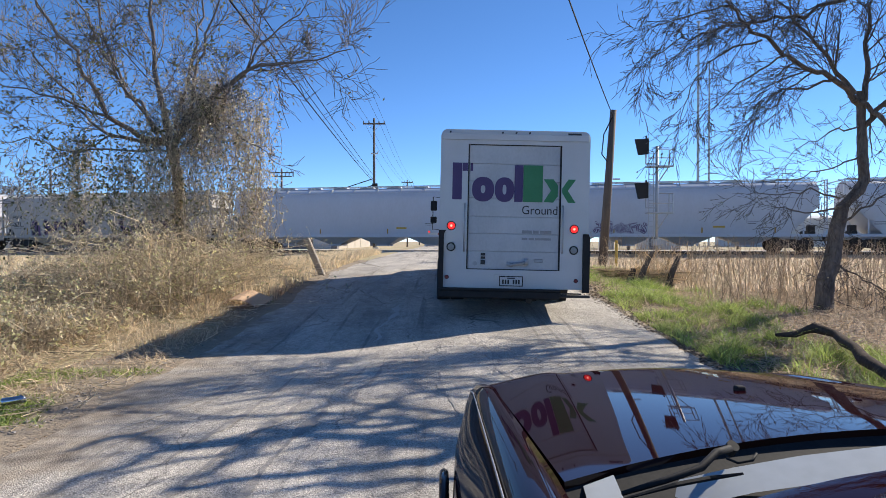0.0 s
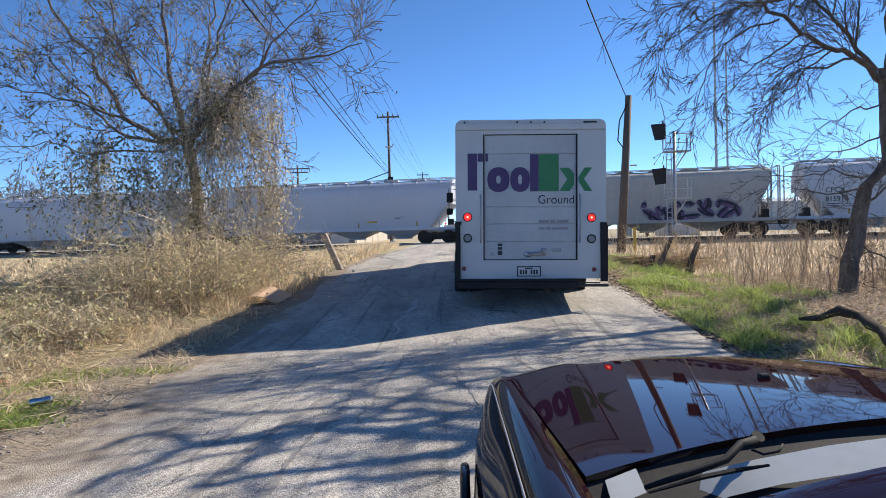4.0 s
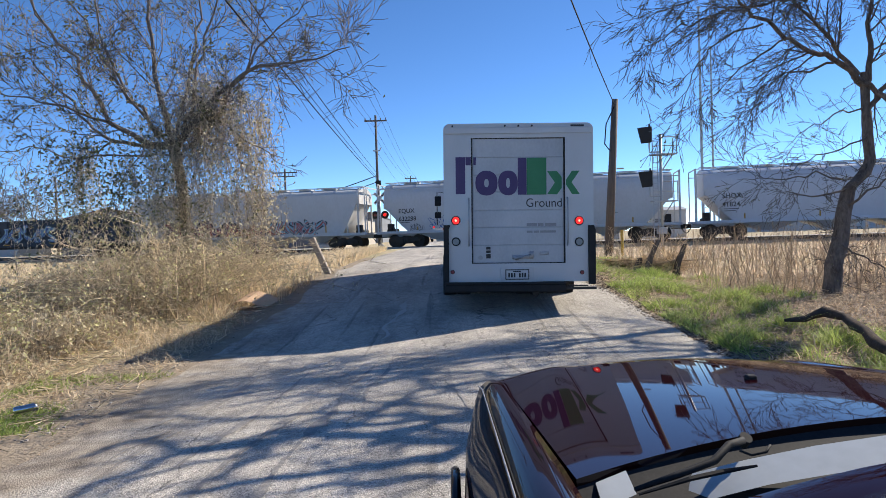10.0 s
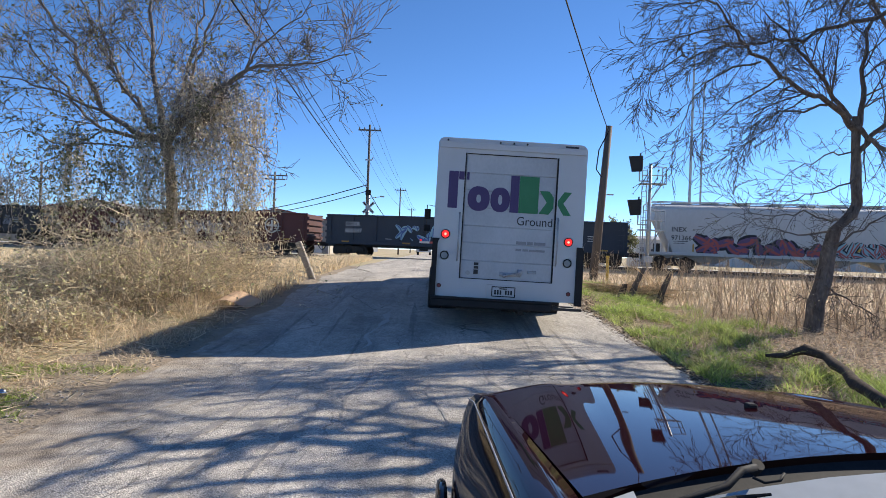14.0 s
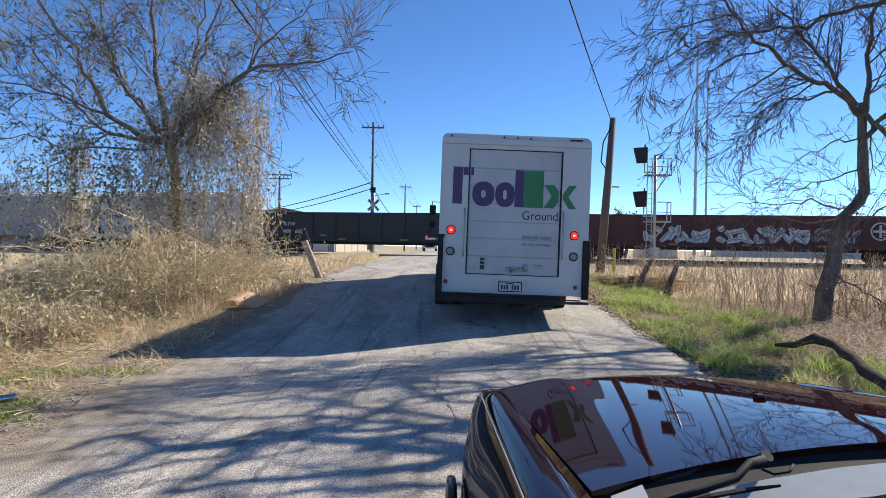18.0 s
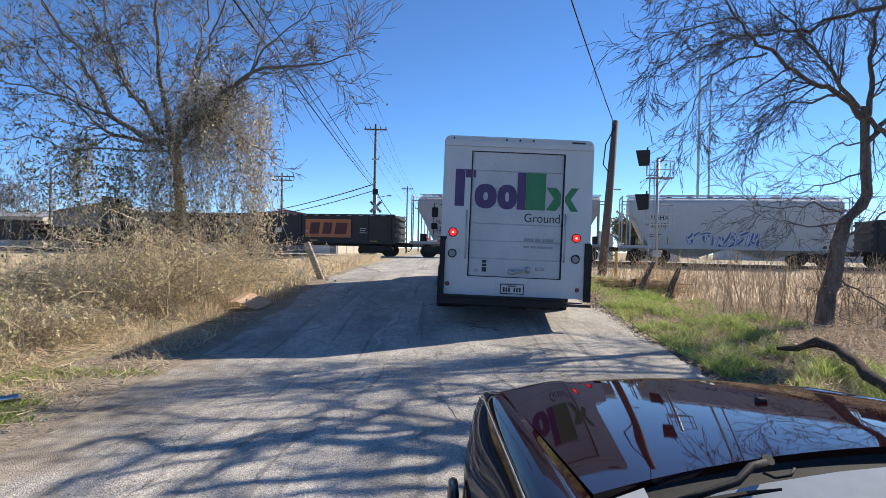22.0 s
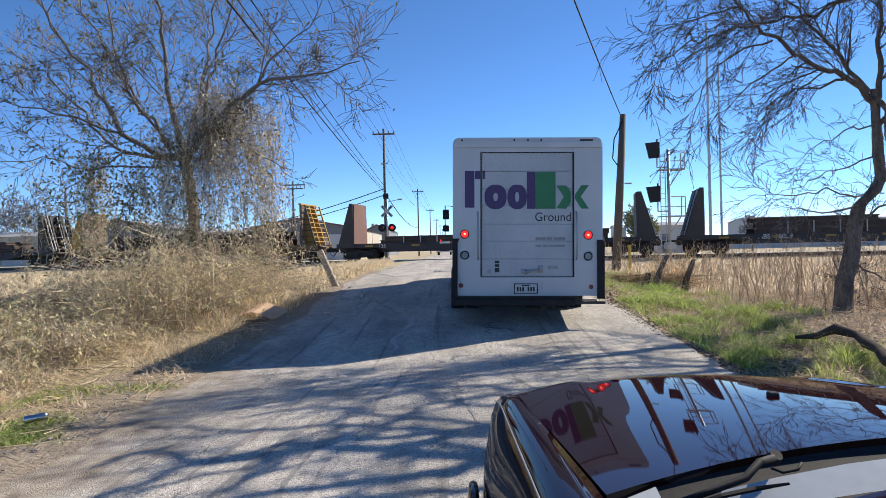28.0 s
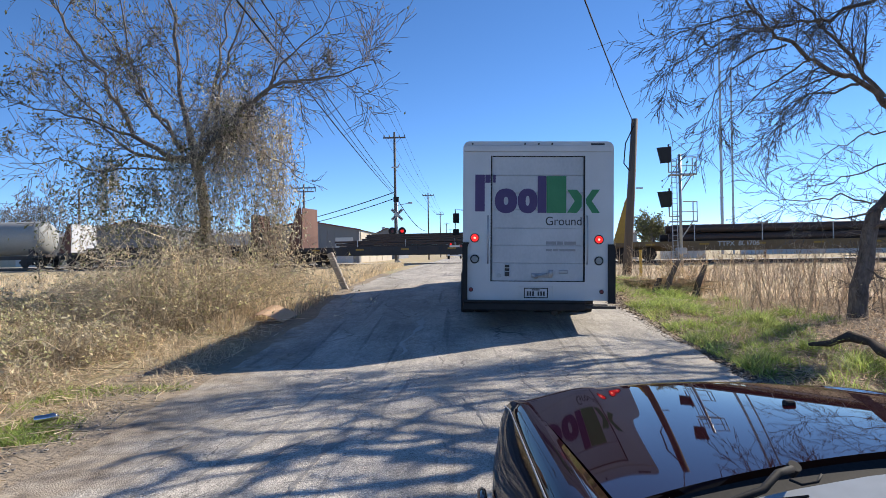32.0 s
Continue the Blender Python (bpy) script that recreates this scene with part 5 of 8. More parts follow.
def gondola(label, L, g, paint, top=2.92, marks=(), art=(), ribs=13, seed=1, low=1.0):
    car = thing("gondola_wagon", label, "freight wagon", group="train")
    MOVES.append((car, g))
    half = L / 2 - 0.75
    profile = [(1.46, 0.0), (1.46, 5.0)]
    for sy in (-1, 1):
        part("side_wall", Build().box(-half, half, sy * 1.43 - 0.03, sy * 1.43 + 0.03, low, top), paint, car)
        part("top_chord", Build().box(-half - 0.02, half + 0.02, sy * 1.47 - 0.07, sy * 1.47 + 0.07, top - 0.06, top + 0.06, 0.015), paint, car)
        part("side_sill", Build().box(-half - 0.02, half + 0.02, sy * 1.47 - 0.05, sy * 1.47 + 0.05, low - 0.12, low + 0.14, 0.01), paint, car)
        part("end_wall", Build().box(sy * (half - 0.08), sy * half, -1.40, 1.40, low + 0.1, top), paint, car)
    part("floor", Build().box(-half, half, -1.40, 1.40, low, low + 0.1), paint, car)
    rib = Build().box(-0.07, 0.07, -1.53, -1.46, low + 0.14, top - 0.06, 0.015).mesh("rib", M[paint])
    for k in range(ribs):
        r = part("rib", rib, paint, car)
        r.location.x = -half + 0.3 + (2 * half - 0.6) * k / (ribs - 1)
    for sx in (-1, 1):
        end = Build()
        for z in np.linspace(low + 0.3, top - 0.25, 4):
            end.box(sx * half, sx * (half + 0.12), -1.40, 1.40, z - 0.08, z + 0.08)
        part("end_brace", end, paint, car)
        lad = Build()
        for z in np.arange(low + 0.1, top, 0.34):
            lad.tube([(sx * (half - 0.15), -1.55, z), (sx * (half - 0.60), -1.55, z)], 0.014, 5)
        part("ladder", lad, paint, car)
    part("centre_sill", Build().box(-half - 0.3, half + 0.3, -0.2, 0.2, 0.7, low), paint, car)
    gear(car, L)
    for kind, x, z, size, text in marks:
        words(text, size, car, x, -1.56, z)
    bars_of(car, [(half - 2.6, 1.95, 0.5, 0.05), (half - 2.6, 1.8, 0.4, 0.05), (half - 2.6, 1.65, 0.5, 0.04), (-half + 4.4, 1.32, 0.5, 0.04), (half - 5.0, 1.32, 0.5, 0.05)], [(1.47, 0), (1.47, 5)], "mark_white")
    for x in np.linspace(-half + 1.2, half - 1.8, 5):
        part("reflective_stripe", Build().box(x, x + 0.55, -1.535, -1.525, low + 0.02, low + 0.12), "flat_yellow", car)
    for i, (x0, x1, z0, z1, fill, edgec, count, what, shade) in enumerate(art):
        graffiti(car, x0, x1, z0, z1, fill, edgec, [(1.535, 0), (1.535, 5)], count, seed * 10 + i, what, shade)
    return car


def bulkhead(car, L, sx, paint, face, open_frame=False, height=4.2):
    """An end wall of a flat wagon: a plate across the deck, held by sloping braces behind it."""
    half = L / 2 - 0.75
    xin = sx * (half - 1.35)
    w = thing_part("bulkhead", car)
    if face == "bulk_wood":
        for k in range(14):
            z0 = 1.32 + k * (height - 1.32) / 14
            part("plank", Build().box(xin - 0.05, xin + 0.05, -1.42, 1.42, z0, z0 + (height - 1.32) / 14 - 0.015, 0.01), face, w)
        part("cap", Build().box(xin - 0.12, xin + 0.12, -1.46, 1.46, height, height + 0.13, 0.02), "flat_yellow", w)
    else:
        part("face_plate", Build().prism([(-1.46, 1.2), (1.46, 1.2), (1.30, height), (-1.30, height)], "x", xin - 0.03, xin + 0.03), face, w)
    for y in (-1.44, -0.5, 0.5, 1.44):
        yy = y * (0.99 if abs(y) > 1 else 1)
        t = 0.05 if open_frame or abs(y) < 1 else 0.035
        if open_frame and abs(y) > 1:
            b = Build()
            b.tube([(xin + sx * 0.05, yy, 1.2), (xin + sx * 0.05, yy * 0.92, height)], 0.07, 4)
            b.tube([(xin + sx * 1.2, yy, 1.2), (xin + sx * 0.35, yy * 0.92, height)], 0.07, 4)
            for z in np.arange(1.5, height, 0.42):
                f = (z - 1.2) / (height - 1.2)
                b.tube([(xin + sx * 0.05, yy, z), (xin + sx * (1.2 - 0.85 * f), yy, z)], 0.04, 4)
            # the near brace's shade is put into its colour: dark instead of the paint
            part("brace", b, "flat_dark" if y < 0 else paint, w)
        else:
            out = [(xin + sx * 0.03, 1.2), (xin + sx * 1.2, 1.2), (xin + sx * 0.30, height), (xin + sx * 0.03, height)]
            part("brace", Build().prism(out if sx > 0 else out[::-1], "y", yy - t, yy + t), paint, w)
    for y in (-1.1, -0.8, 0.2, 0.8) if paint == "flat_dark" else ():
        part("rod", Build().tube([(xin + sx * 1.21, y, 1.3), (xin + sx * 0.34, y, height - 0.1)], 0.032, 5), "galvanised", w, "pale steel rod")
    rung = Build()
    for z in np.arange(1.5, height, 0.95 if paint == "flat_dark" else 0.36):
        f = (z - 1.2) / (height - 1.2)
        rung.box(xin + sx * (1.19 - 0.90 * f) - 0.03, xin + sx * (1.19 - 0.90 * f) + 0.03, -1.42, 1.42, z - 0.03, z + 0.03)
    part("rung", rung, paint, w)


def flatcar(label, L, g, paint, right, left, marks=(), load=None, seed=1):
    car = thing("bulkhead_flat_wagon", label, "freight wagon", group="train")
    MOVES.append((car, g))
    half = L / 2 - 0.75
    deck = Build()
    for sy in (-1, 1):
        out = [(-half, 0.95), (-half + 3.0, 0.95), (-half + 4.4, 0.66), (half - 4.4, 0.66), (half - 3.0, 0.95), (half, 0.95), (half, 1.25), (-half, 1.25)]
        deck.prism(out, "y", sy * 1.42 - 0.04, sy * 1.42 + 0.04)
    part("side_sill", deck, paint, car)
    part("deck", Build().box(-half, half, -1.40, 1.40, 1.10, 1.20), "dark_wood", car, "dark timber deck")
    part("centre_sill", Build().box(-half - 0.2, half + 0.2, -0.25, 0.25, 0.62, 1.10), paint, car)
    pocket = Build().box(-0.09, 0.09, -1.53, -1.46, 0.98, 1.22, 0.01).mesh("stake_pocket", M[paint])
    for k in range(12):
        r = part("stake_pocket", pocket, paint, car)
        r.location.x = -half + 1.4 + (2 * half - 2.8) * k / 11
    for x in np.linspace(-half + 2.2, half - 2.8, 6):
        part("reflective_stripe", Build().box(x, x + 0.6, -1.475, -1.462, 1.0, 1.12), "flat_yellow", car)
    bulkhead(car, L, 1, *right)
    bulkhead(car, L, -1, *left)
    gear(car, L)
    for kind, x, z, size, text in marks:
        words(text, size, car, x, -1.48, z)
    return car


def load_on(label, g, pieces, material, along, seed):
    """A stack of long steel goods lying on a wagon's deck; it rides with the wagon."""
    rng = random.Random(seed)
    pile = thing("steel_load", label, "steel load", group="loads on the train")
    MOVES.append((pile, g))
    for x0, x1, z0, z1, rows in pieces:
        h = (z1 - z0) / rows
        for r in range(rows):
            for y in (-1.0, -0.35, 0.35, 1.0) if along == "beam" else (-0.9, -0.3, 0.3, 0.9):
                a, c = x0 + rng.uniform(0, 0.7), x1 - rng.uniform(0, 0.7)
                zz = z0 + r * h
                b = Build()
                if along == "pipe":
                    b.tube([(a, y, zz + h / 2), (c, y, zz + h / 2)], min(h / 2 * 0.96, 0.29), 14)
                    part("pipe", b, material, pile, smooth=False)
                elif along == "beam":
                    b.box(a, c, y - 0.24, y + 0.24, zz, zz + h * 0.16).box(a, c, y - 0.24, y + 0.24, zz + h * 0.82, zz + h * 0.98).box(a, c, y - 0.03, y + 0.03, zz + h * 0.16, zz + h * 0.82)
                    part("beam", b, material, pile)
                else:
                    b.box(a, c, y - 0.29, y + 0.29, zz, zz + h * 0.80)
                    b.box(a + 1.5, a + 1.65, y - 0.29, y + 0.29, zz + h * 0.80, zz + h)
                    b.box(c - 1.65, c - 1.5, y - 0.29, y + 0.29, zz + h * 0.80, zz + h)
                    part("plate", b, material, pile)
    for x0, x1, z0, z1, rows in pieces[:1]:
        for x in np.linspace(x0 + 2, x1 - 2, 4):
            strap = Build().box(x - 0.03, x + 0.03, -1.34, -1.30, 1.2, z1)
            strap.box(x - 0.03, x + 0.03, -1.34, 1.34, z1 + 0.005, z1 + 0.02)
            part("strap", strap, "steel", pile)
    return pile


def tank_car(label, L, g):
    car = thing("tank_wagon", label, "freight wagon", group="train")
    MOVES.append((car, g))
    half = L / 2 - 1.3
    pts = [(-half, 0), (-half + 0.04, 0.55), (-half + 0.18, 1.0), (-half + 0.42, 1.32), (-half + 0.7, 1.45)]
    pts = pts + [(0, 1.47)] + [(-x, r) for x, r in pts[::-1]]
    part("tank", Build().tube([(x, 0, 2.55) for x, r in pts], [max(r, 0.01) for x, r in pts], 32), "tank_grey", car, smooth=True)
    part("dome", Build().tube([(0, 0, 3.9), (0, 0, 4.35)], 0.6, 16), "tank_grey", car)
    part("walkway", Build().box(-1.6, 1.6, -1.2, 1.2, 4.0, 4.05), "galvanised", car)
    part("frame", Build().box(-half - 0.6, half + 0.6, -0.3, 0.3, 0.7, 1.05).box(-half - 0.6, -half + 0.6, -1.4, 1.4, 0.9, 1.05).box(half - 0.6, half + 0.6, -1.4, 1.4, 0.9, 1.05), "flat_dark", car)
    for sx in (-1, 1):
        part("saddle", Build().box(sx * (half - 1.2), sx * (half - 0.7), -1.1, 1.1, 1.0, 1.8), "flat_dark", car)
    gear(car, L)
    return car


G = [46.6, 25.05, 3.8, -17.01, -37.76, -58.65, -80.36, -101.99, -122.10, -144.74, -167.16, -190.17, -205.03, -219.48, -242.16, -264.33, -288.42, -311.67, -335.45, -356.05, -374.3]


def span(i):
    return G[i] - G[i + 1], (G[i] + G[i + 1]) / 2


WILD = "spray-painted graffiti"
L, g = span(0)
hopper("light grey curved-sided covered hopper wagon", L, g, "hop_blue", seed=1)
L, g = span(1)
hopper("pale grey covered hopper wagon with purple graffiti near its end", L, g, "hop_blue", [("m", -L / 2 + 2.1, 2.5, 0.43, "SHQX"), ("m", -L / 2 + 2.1, 2.02, 0.43, "91497")],
       art=[(-L / 2 + 6.6, -L / 2 + 9.8, 1.2, 1.95, "hop_blue", "graf_purple", 6, "thin purple " + WILD, "graf_purple")], seed=2)
L, g = span(2)
hopper("bluish grey covered hopper wagon with plain sides", L, g, "hop_blue", [("m", -L / 2 + 2.05, 2.57, 0.43, "CPCX"), ("m", -L / 2 + 2.05, 2.02, 0.43, "815918")], seed=3)
L, g = span(3)
hopper("dusty tan-grey covered hopper wagon with large purple graffiti", L, g, "hop_tan", [("m", -L / 2 + 2.0, 2.45, 0.43, "PSPX"), ("m", -L / 2 + 2.0, 1.93, 0.43, "2671")], True,
       [(-L / 2 + 3.8, -L / 2 + 9.6, 1.12, 2.35, "graf_purple", "graf_grey", 5, "large purple and silver " + WILD, "graf_black"),
        (L / 2 - 8.8, L / 2 - 3.0, 1.12, 2.35, "graf_purple", "graf_grey", 5, "large purple and silver " + WILD, "graf_black")], 4)
L, g = span(4)
hopper("pale bluish grey covered hopper wagon", L, g, "hop_blue", [("m", -L / 2 + 2.05, 2.57, 0.43, "CHVX"), ("m", -L / 2 + 2.05, 2.02, 0.43, "890200")], seed=5)
L, g = span(5)
hopper("light grey covered hopper wagon with an open walkway roof", L, g, "hop_blue", [("m", -L / 2 + 2.05, 2.57, 0.43, "SHQX"), ("m", -L / 2 + 2.05, 2.02, 0.43, "41824")], seed=6)
L, g = span(6)
hopper("light grey covered hopper wagon with faint outlined graffiti", L, g, "hop_grey", [("m", -L / 2 + 2.05, 2.42, 0.43, "EQUX"), ("m", -L / 2 + 2.05, 1.87, 0.43, "632098")],
       art=[(-L / 2 + 2.9, -L / 2 + 3.8, 1.15, 1.65, "hop_grey", "graf_grey", 3, "small grey " + WILD, "graf_black"), (-L / 2 + 4.3, -L / 2 + 6.9, 1.25, 2.1, "hop_grey", "graf_blue", 6, "thin blue outlined " + WILD, "hop_grey")], seed=7)
L, g = span(7)
hopper("pale grey covered hopper wagon with wide blue and red graffiti", L, g, "hop_white", [("m", -L / 2 + 2.0, 2.50, 0.43, "INEX"), ("m", -L / 2 + 2.0, 1.95, 0.43, "971366")], True,
       [(-L / 2 + 3.3, L / 2 - 8.4, 1.12, 2.25, "graf_purple", "graf_black", 6, "black outlined " + WILD, "graf_red"),
        (L / 2 - 8.3, L / 2 - 3.6, 1.12, 2.1, "graf_teal", "graf_black", 6, "blue outlined " + WILD, "graf_red")], 8)
L, g = span(8)
gondola("dark blue-black gondola wagon covered with pale blue graffiti", L, g, "gon_blue", 2.95, [("m", -L / 2 + 2.2, 2.2, 0.42, "COER"), ("m", -L / 2 + 2.2, 1.72, 0.42, "800047")],
        [(-L / 2 + 6.0, L / 2 - 6.5, 1.25, 2.5, "graf_teal", "gon_blue", 13, "pale blue " + WILD, "graf_blue"), (L / 2 - 5.4, L / 2 - 4.4, 1.3, 2.1, "graf_white", "graf_black", 2, "white " + WILD, "graf_grey")], seed=9)
L, g = span(9)
gd = gondola("brown-red gondola wagon with a white ring emblem and pale graffiti", L, g, "gon_red", 2.95, (), [(-L / 2 + 5.0, L / 2 - 7.6, 1.2, 2.25, "graf_white", "gon_red", 10, "pale " + WILD, "graf_grey"), (L / 2 - 7.2, L / 2 - 4.6, 1.2, 2.2, "graf_grey", "gon_red", 3, "pale " + WILD, "gon_red")], seed=10)
em = Build().ring((L / 2 - 3.5, -1.54, 2.05), (0, 1, 0), 0.52, 0.05, 24, 4).box(L / 2 - 3.9, L / 2 - 3.1, -1.55, -1.53, 1.98, 2.12).box(L / 2 - 3.57, L / 2 - 3.43, -1.556, -1.536, 1.65, 2.45)
part("ring_emblem", em, "mark_white", gd, "white ring and cross emblem")
L, g = span(10)
gondola("black gondola wagon with small white markings", L, g, "gon_black", 2.95, [("m", -L / 2 + 2.3, 2.00, 0.40, "ATW"), ("m", -L / 2 + 2.3, 1.45, 0.40, "400 602")], [(L / 2 - 4.2, L / 2 - 3.4, 1.4, 2.2, "gon_black", "graf_grey", 2, "small grey " + WILD, "graf_grey")], seed=11)
L, g = span(11)
hopper("short grey covered hopper wagon with blue bubble graffiti", L, g, "hop_white", [("m", -L / 2 + 2.3, 2.85, 0.40, "NAHX"), ("m", -L / 2 + 2.3, 2.35, 0.40, "323181")], True,
       [(-L / 2 + 4.6, -L / 2 + 9.2, 1.12, 2.1, "graf_blue", "graf_white", 6, "blue " + WILD + " with white outlines", "graf_white")], 12)
L, g = span(12)
hopper("short grey covered hopper wagon streaked with rust", L, g, "hop_rusty", [("m", -L / 2 + 2.3, 2.40, 0.40, "NAHX"), ("m", -L / 2 + 2.3, 1.90, 0.40, "321000")], True, [(L / 2 - 6.2, L / 2 - 3.8, 1.15, 1.5, "hop_rusty", "graf_grey", 4, "faint grey " + WILD, "graf_grey")], 13)
L, g = span(13)
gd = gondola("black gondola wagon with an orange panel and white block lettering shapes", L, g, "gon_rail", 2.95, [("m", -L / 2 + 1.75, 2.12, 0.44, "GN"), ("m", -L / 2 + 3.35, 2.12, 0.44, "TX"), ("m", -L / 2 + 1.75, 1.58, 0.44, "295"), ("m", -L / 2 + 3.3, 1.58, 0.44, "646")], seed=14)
part("orange_panel", Build().box(L / 2 - 7.5, L / 2 - 4.0, -1.56, -1.535, 1.3, 2.62, 0.005), "mark_orange", gd, "orange panel with dark block shapes")
for a, c in ((-7.2, -6.35), (-6.2, -5.4), (-5.25, -4.25)):
    shape = Build().prism([(L / 2 + a, 1.55), (L / 2 + c - 0.12, 1.55), (L / 2 + c, 2.38), (L / 2 + a + 0.12, 2.38)], "y", -1.57, -1.562)
    part("panel_shape", shape, "gon_red", gd)
for i in range(4):
    a = L / 2 - 14.0 + i * 0.78
    block = Build().box(a, a + (0.45 if i < 2 else 0.2), -1.555, -1.54, 2.25, 2.62, 0.004)
    part("white_block", block, "mark_white", gd, "white block shape")
    a = L / 2 - 14.0 + i * 1.35
    block = Build().prism([(a, 1.62), (a + (0.9 if i == 0 else 0.55), 1.62), (a + (0.9 if i == 0 else 0.62), 1.95), (a + 0.07, 1.95)], "y", -1.555, -1.54)
    part("white_block", block, "mark_white", gd, "white block shape")
dots = Build()
for x in np.arange(-L / 2 + 1.4, L / 2 - 1.4, 0.85):
    dots.box(x, x + 0.3, -1.552, -1.541, 2.88, 2.96)
part("chord_slot", dots, "graf_grey", gd)

# wagon: right end wall, left end wall, each as (braces, face, open frame, height)
L, g = span(14)
flatcar("black bulkhead flat wagon loaded with steel beams", L, g, "flat_dark", ("flat_dark", "flat_dark", False, 4.25), ("flat_dark", "bulk_grey", False, 4.35), [("m", -L / 2 + 5.3, 0.93, 0.42, "ABS 18089")])
load_on("dark steel beams stacked on the flat wagon", g, [(-6.0, 2.5, 1.2, 2.0, 2), (3.4, 8.0, 1.2, 1.75, 2), (-6.0, 1.8, 2.0, 2.3, 1)], "plate_steel", "beam", 3)
L, g = span(15)
flatcar("dark bulkhead flat wagon with a rusty red end wall", L, g, "flat_dark", ("flat_dark", "flat_dark", False, 4.25), ("flat_dark", "brown_rust", False, 4.2), [("m", -L / 2 + 4.0, 0.93, 0.36, "135")])
load_on("dark steel beams and timber blocks on the flat wagon", g, [(-8.2, -0.5, 1.2, 1.75, 2), (0.5, 8.2, 1.2, 1.9, 2)], "plate_steel", "beam", 4)
L, g = span(16)
flatcar("tan flat wagon with yellow end frame and planked end wall", L, g, "flat_tan", ("flat_yellow", "bulk_wood", True, 4.25), ("flat_yellow", "bulk_wood", False, 4.2), [("m", -L / 2 + 7.4, 0.92, 0.42, "TTPX 804706")])
load_on("black steel pipes stacked on the flat wagon", g, [(-7.6, 8.6, 1.2, 2.35, 2)], "plate_steel", "pipe", 5)
L, g = span(17)
flatcar("dark bulkhead flat wagon with a rust-brown end wall", L, g, "flat_dark", ("flat_dark", "gon_black", False, 4.3), ("brown_rust", "brown_rust", False, 4.3))
load_on("dark steel plates stacked on the flat wagon", g, [(-7.4, 7.6, 1.2, 1.75, 3), (-5.2, 6.8, 1.75, 2.2, 3)], "plate_steel", "plate", 6)
L, g = span(18)
flatcar("brown bulkhead flat wagon with a graffitied end wall", L, g, "flat_dark", ("brown_rust", "brown_rust", True, 3.9), ("brown_rust", "graf_white", False, 3.6))
load_on("low stack of dark steel plates on the flat wagon", g, [(-7.4, 7.6, 1.2, 1.6, 3)], "plate_steel", "plate", 7)
L, g = span(19)
tank_car("grey-green tank wagon with a rounded end", L, g)


def motions():
    """The train rolls by from one side to the other, slowly gaining pace."""
    for ob, s0 in MOVES:
        rows = []
        for t in (0, 4, 8, 12, 16, 20, 24, 28, 32):
            s = s0 + 0.3 + 10.026 * t + 0.0178 * ((t - 16) ** 2 - 256)
            rows.append((float(t), Matrix.Translation(track_point(s)) @ Matrix.Rotation(radians(TURN), 4, "Z")))
        walk(ob, rows)


# ---- poles, wires, signals ----
def sag(a, b, drop, n=14):
    a, b = Vector(a), Vector(b)
    return [a.lerp(b, i / n) - Vector((0, 0, drop * 4 * (i / n) * (1 - i / n))) for i in range(n + 1)]


def wire(a, b, r, drop, label="thin black overhead power wire"):
    solo("overhead_wire", Build().tube(sag(a, b, drop), r, 4), "wire", label, "wire", "overhead wires")


def utility_pole(x, y, top, arm_z, arm, r=0.15, wood="dark_wood", label="tall wooden utility pole with a crossarm", extra=False, lean=(0, 0)):
    z0 = ground_z(x, y) - 0.3
    p = thing("utility_pole", label, "utility pole", pose(x, y, 0), group="utility poles")
    part("shaft", Build().tube([(0, 0, z0), (lean[0] * 0.5, lean[1] * 0.5, (z0 + top) / 2), (lean[0], lean[1], top)], [r, r * 0.85, r * 0.68], 12), wood, p, smooth=True)
    if not arm:
        return p
    part("crossarm", Build().box(-arm, arm, -0.16, -0.05, arm_z - 0.07, arm_z + 0.07, 0.01), wood, p)
    part("brace", Build().tube([(-arm * 0.55, -0.1, arm_z - 0.05), (0, -0.1, arm_z - 0.75)], 0.02, 4).tube([(arm * 0.55, -0.1, arm_z - 0.05), (0, -0.1, arm_z - 0.75)], 0.02, 4), "galvanised", p)
    for k in (-0.92, -0.45, 0.45, 0.92):
        part("insulator", Build().tube([(arm * k, -0.1, arm_z + 0.07), (arm * k, -0.1, arm_z + 0.14), (arm * k, -0.1, arm_z + 0.28)], [0.03, 0.07, 0.04], 8), "grey_lens", p)
    if extra:
        for k in (-0.95, -0.6, -0.3, 0.3, 0.6, 0.95):
            part("fuse", Build().tube([(arm * k, -0.2, arm_z - 0.5), (arm * k + 0.08, -0.25, arm_z - 0.1)], 0.05, 6), "grey_lens", p)
        part("lower_arm", Build().box(-arm * 0.8, arm * 0.8, 0.05, 0.16, arm_z - 0.5, arm_z - 0.36, 0.01), wood, p)
    return p


mp = utility_pole(-6.58, 62, 12.95, 12.42, 1.05, 0.15, "dark_wood", "tall dark wooden utility pole beyond the crossing")
part("mid_bracket", Build().box(-0.3, 0.35, -0.2, -0.1, 9.55, 9.68).tube([(0.3, -0.15, 9.6), (0.45, -0.2, 9.9)], 0.05, 6), "galvanised", mp)
part("cable_box", Build().box(-0.15, 0.35, -0.35, -0.12, 6.3, 6.8, 0.03), "plastic_black", mp)
utility_pole(-19.26, 78, 9.95, 9.5, 1.5, 0.16, "dark_wood", "wooden utility pole with a crowded crossarm", True)
utility_pole(-45.5, 76, 9.6, 7.9, 1.2, 0.17, "dark_wood", "dark wooden utility pole behind the tree")
for y in (120, 178, 236, 294, 352):
    utility_pole(-6.7, y, 12.6, 12.1, 1.05, 0.15, "dark_wood", "distant wooden utility pole along the road")
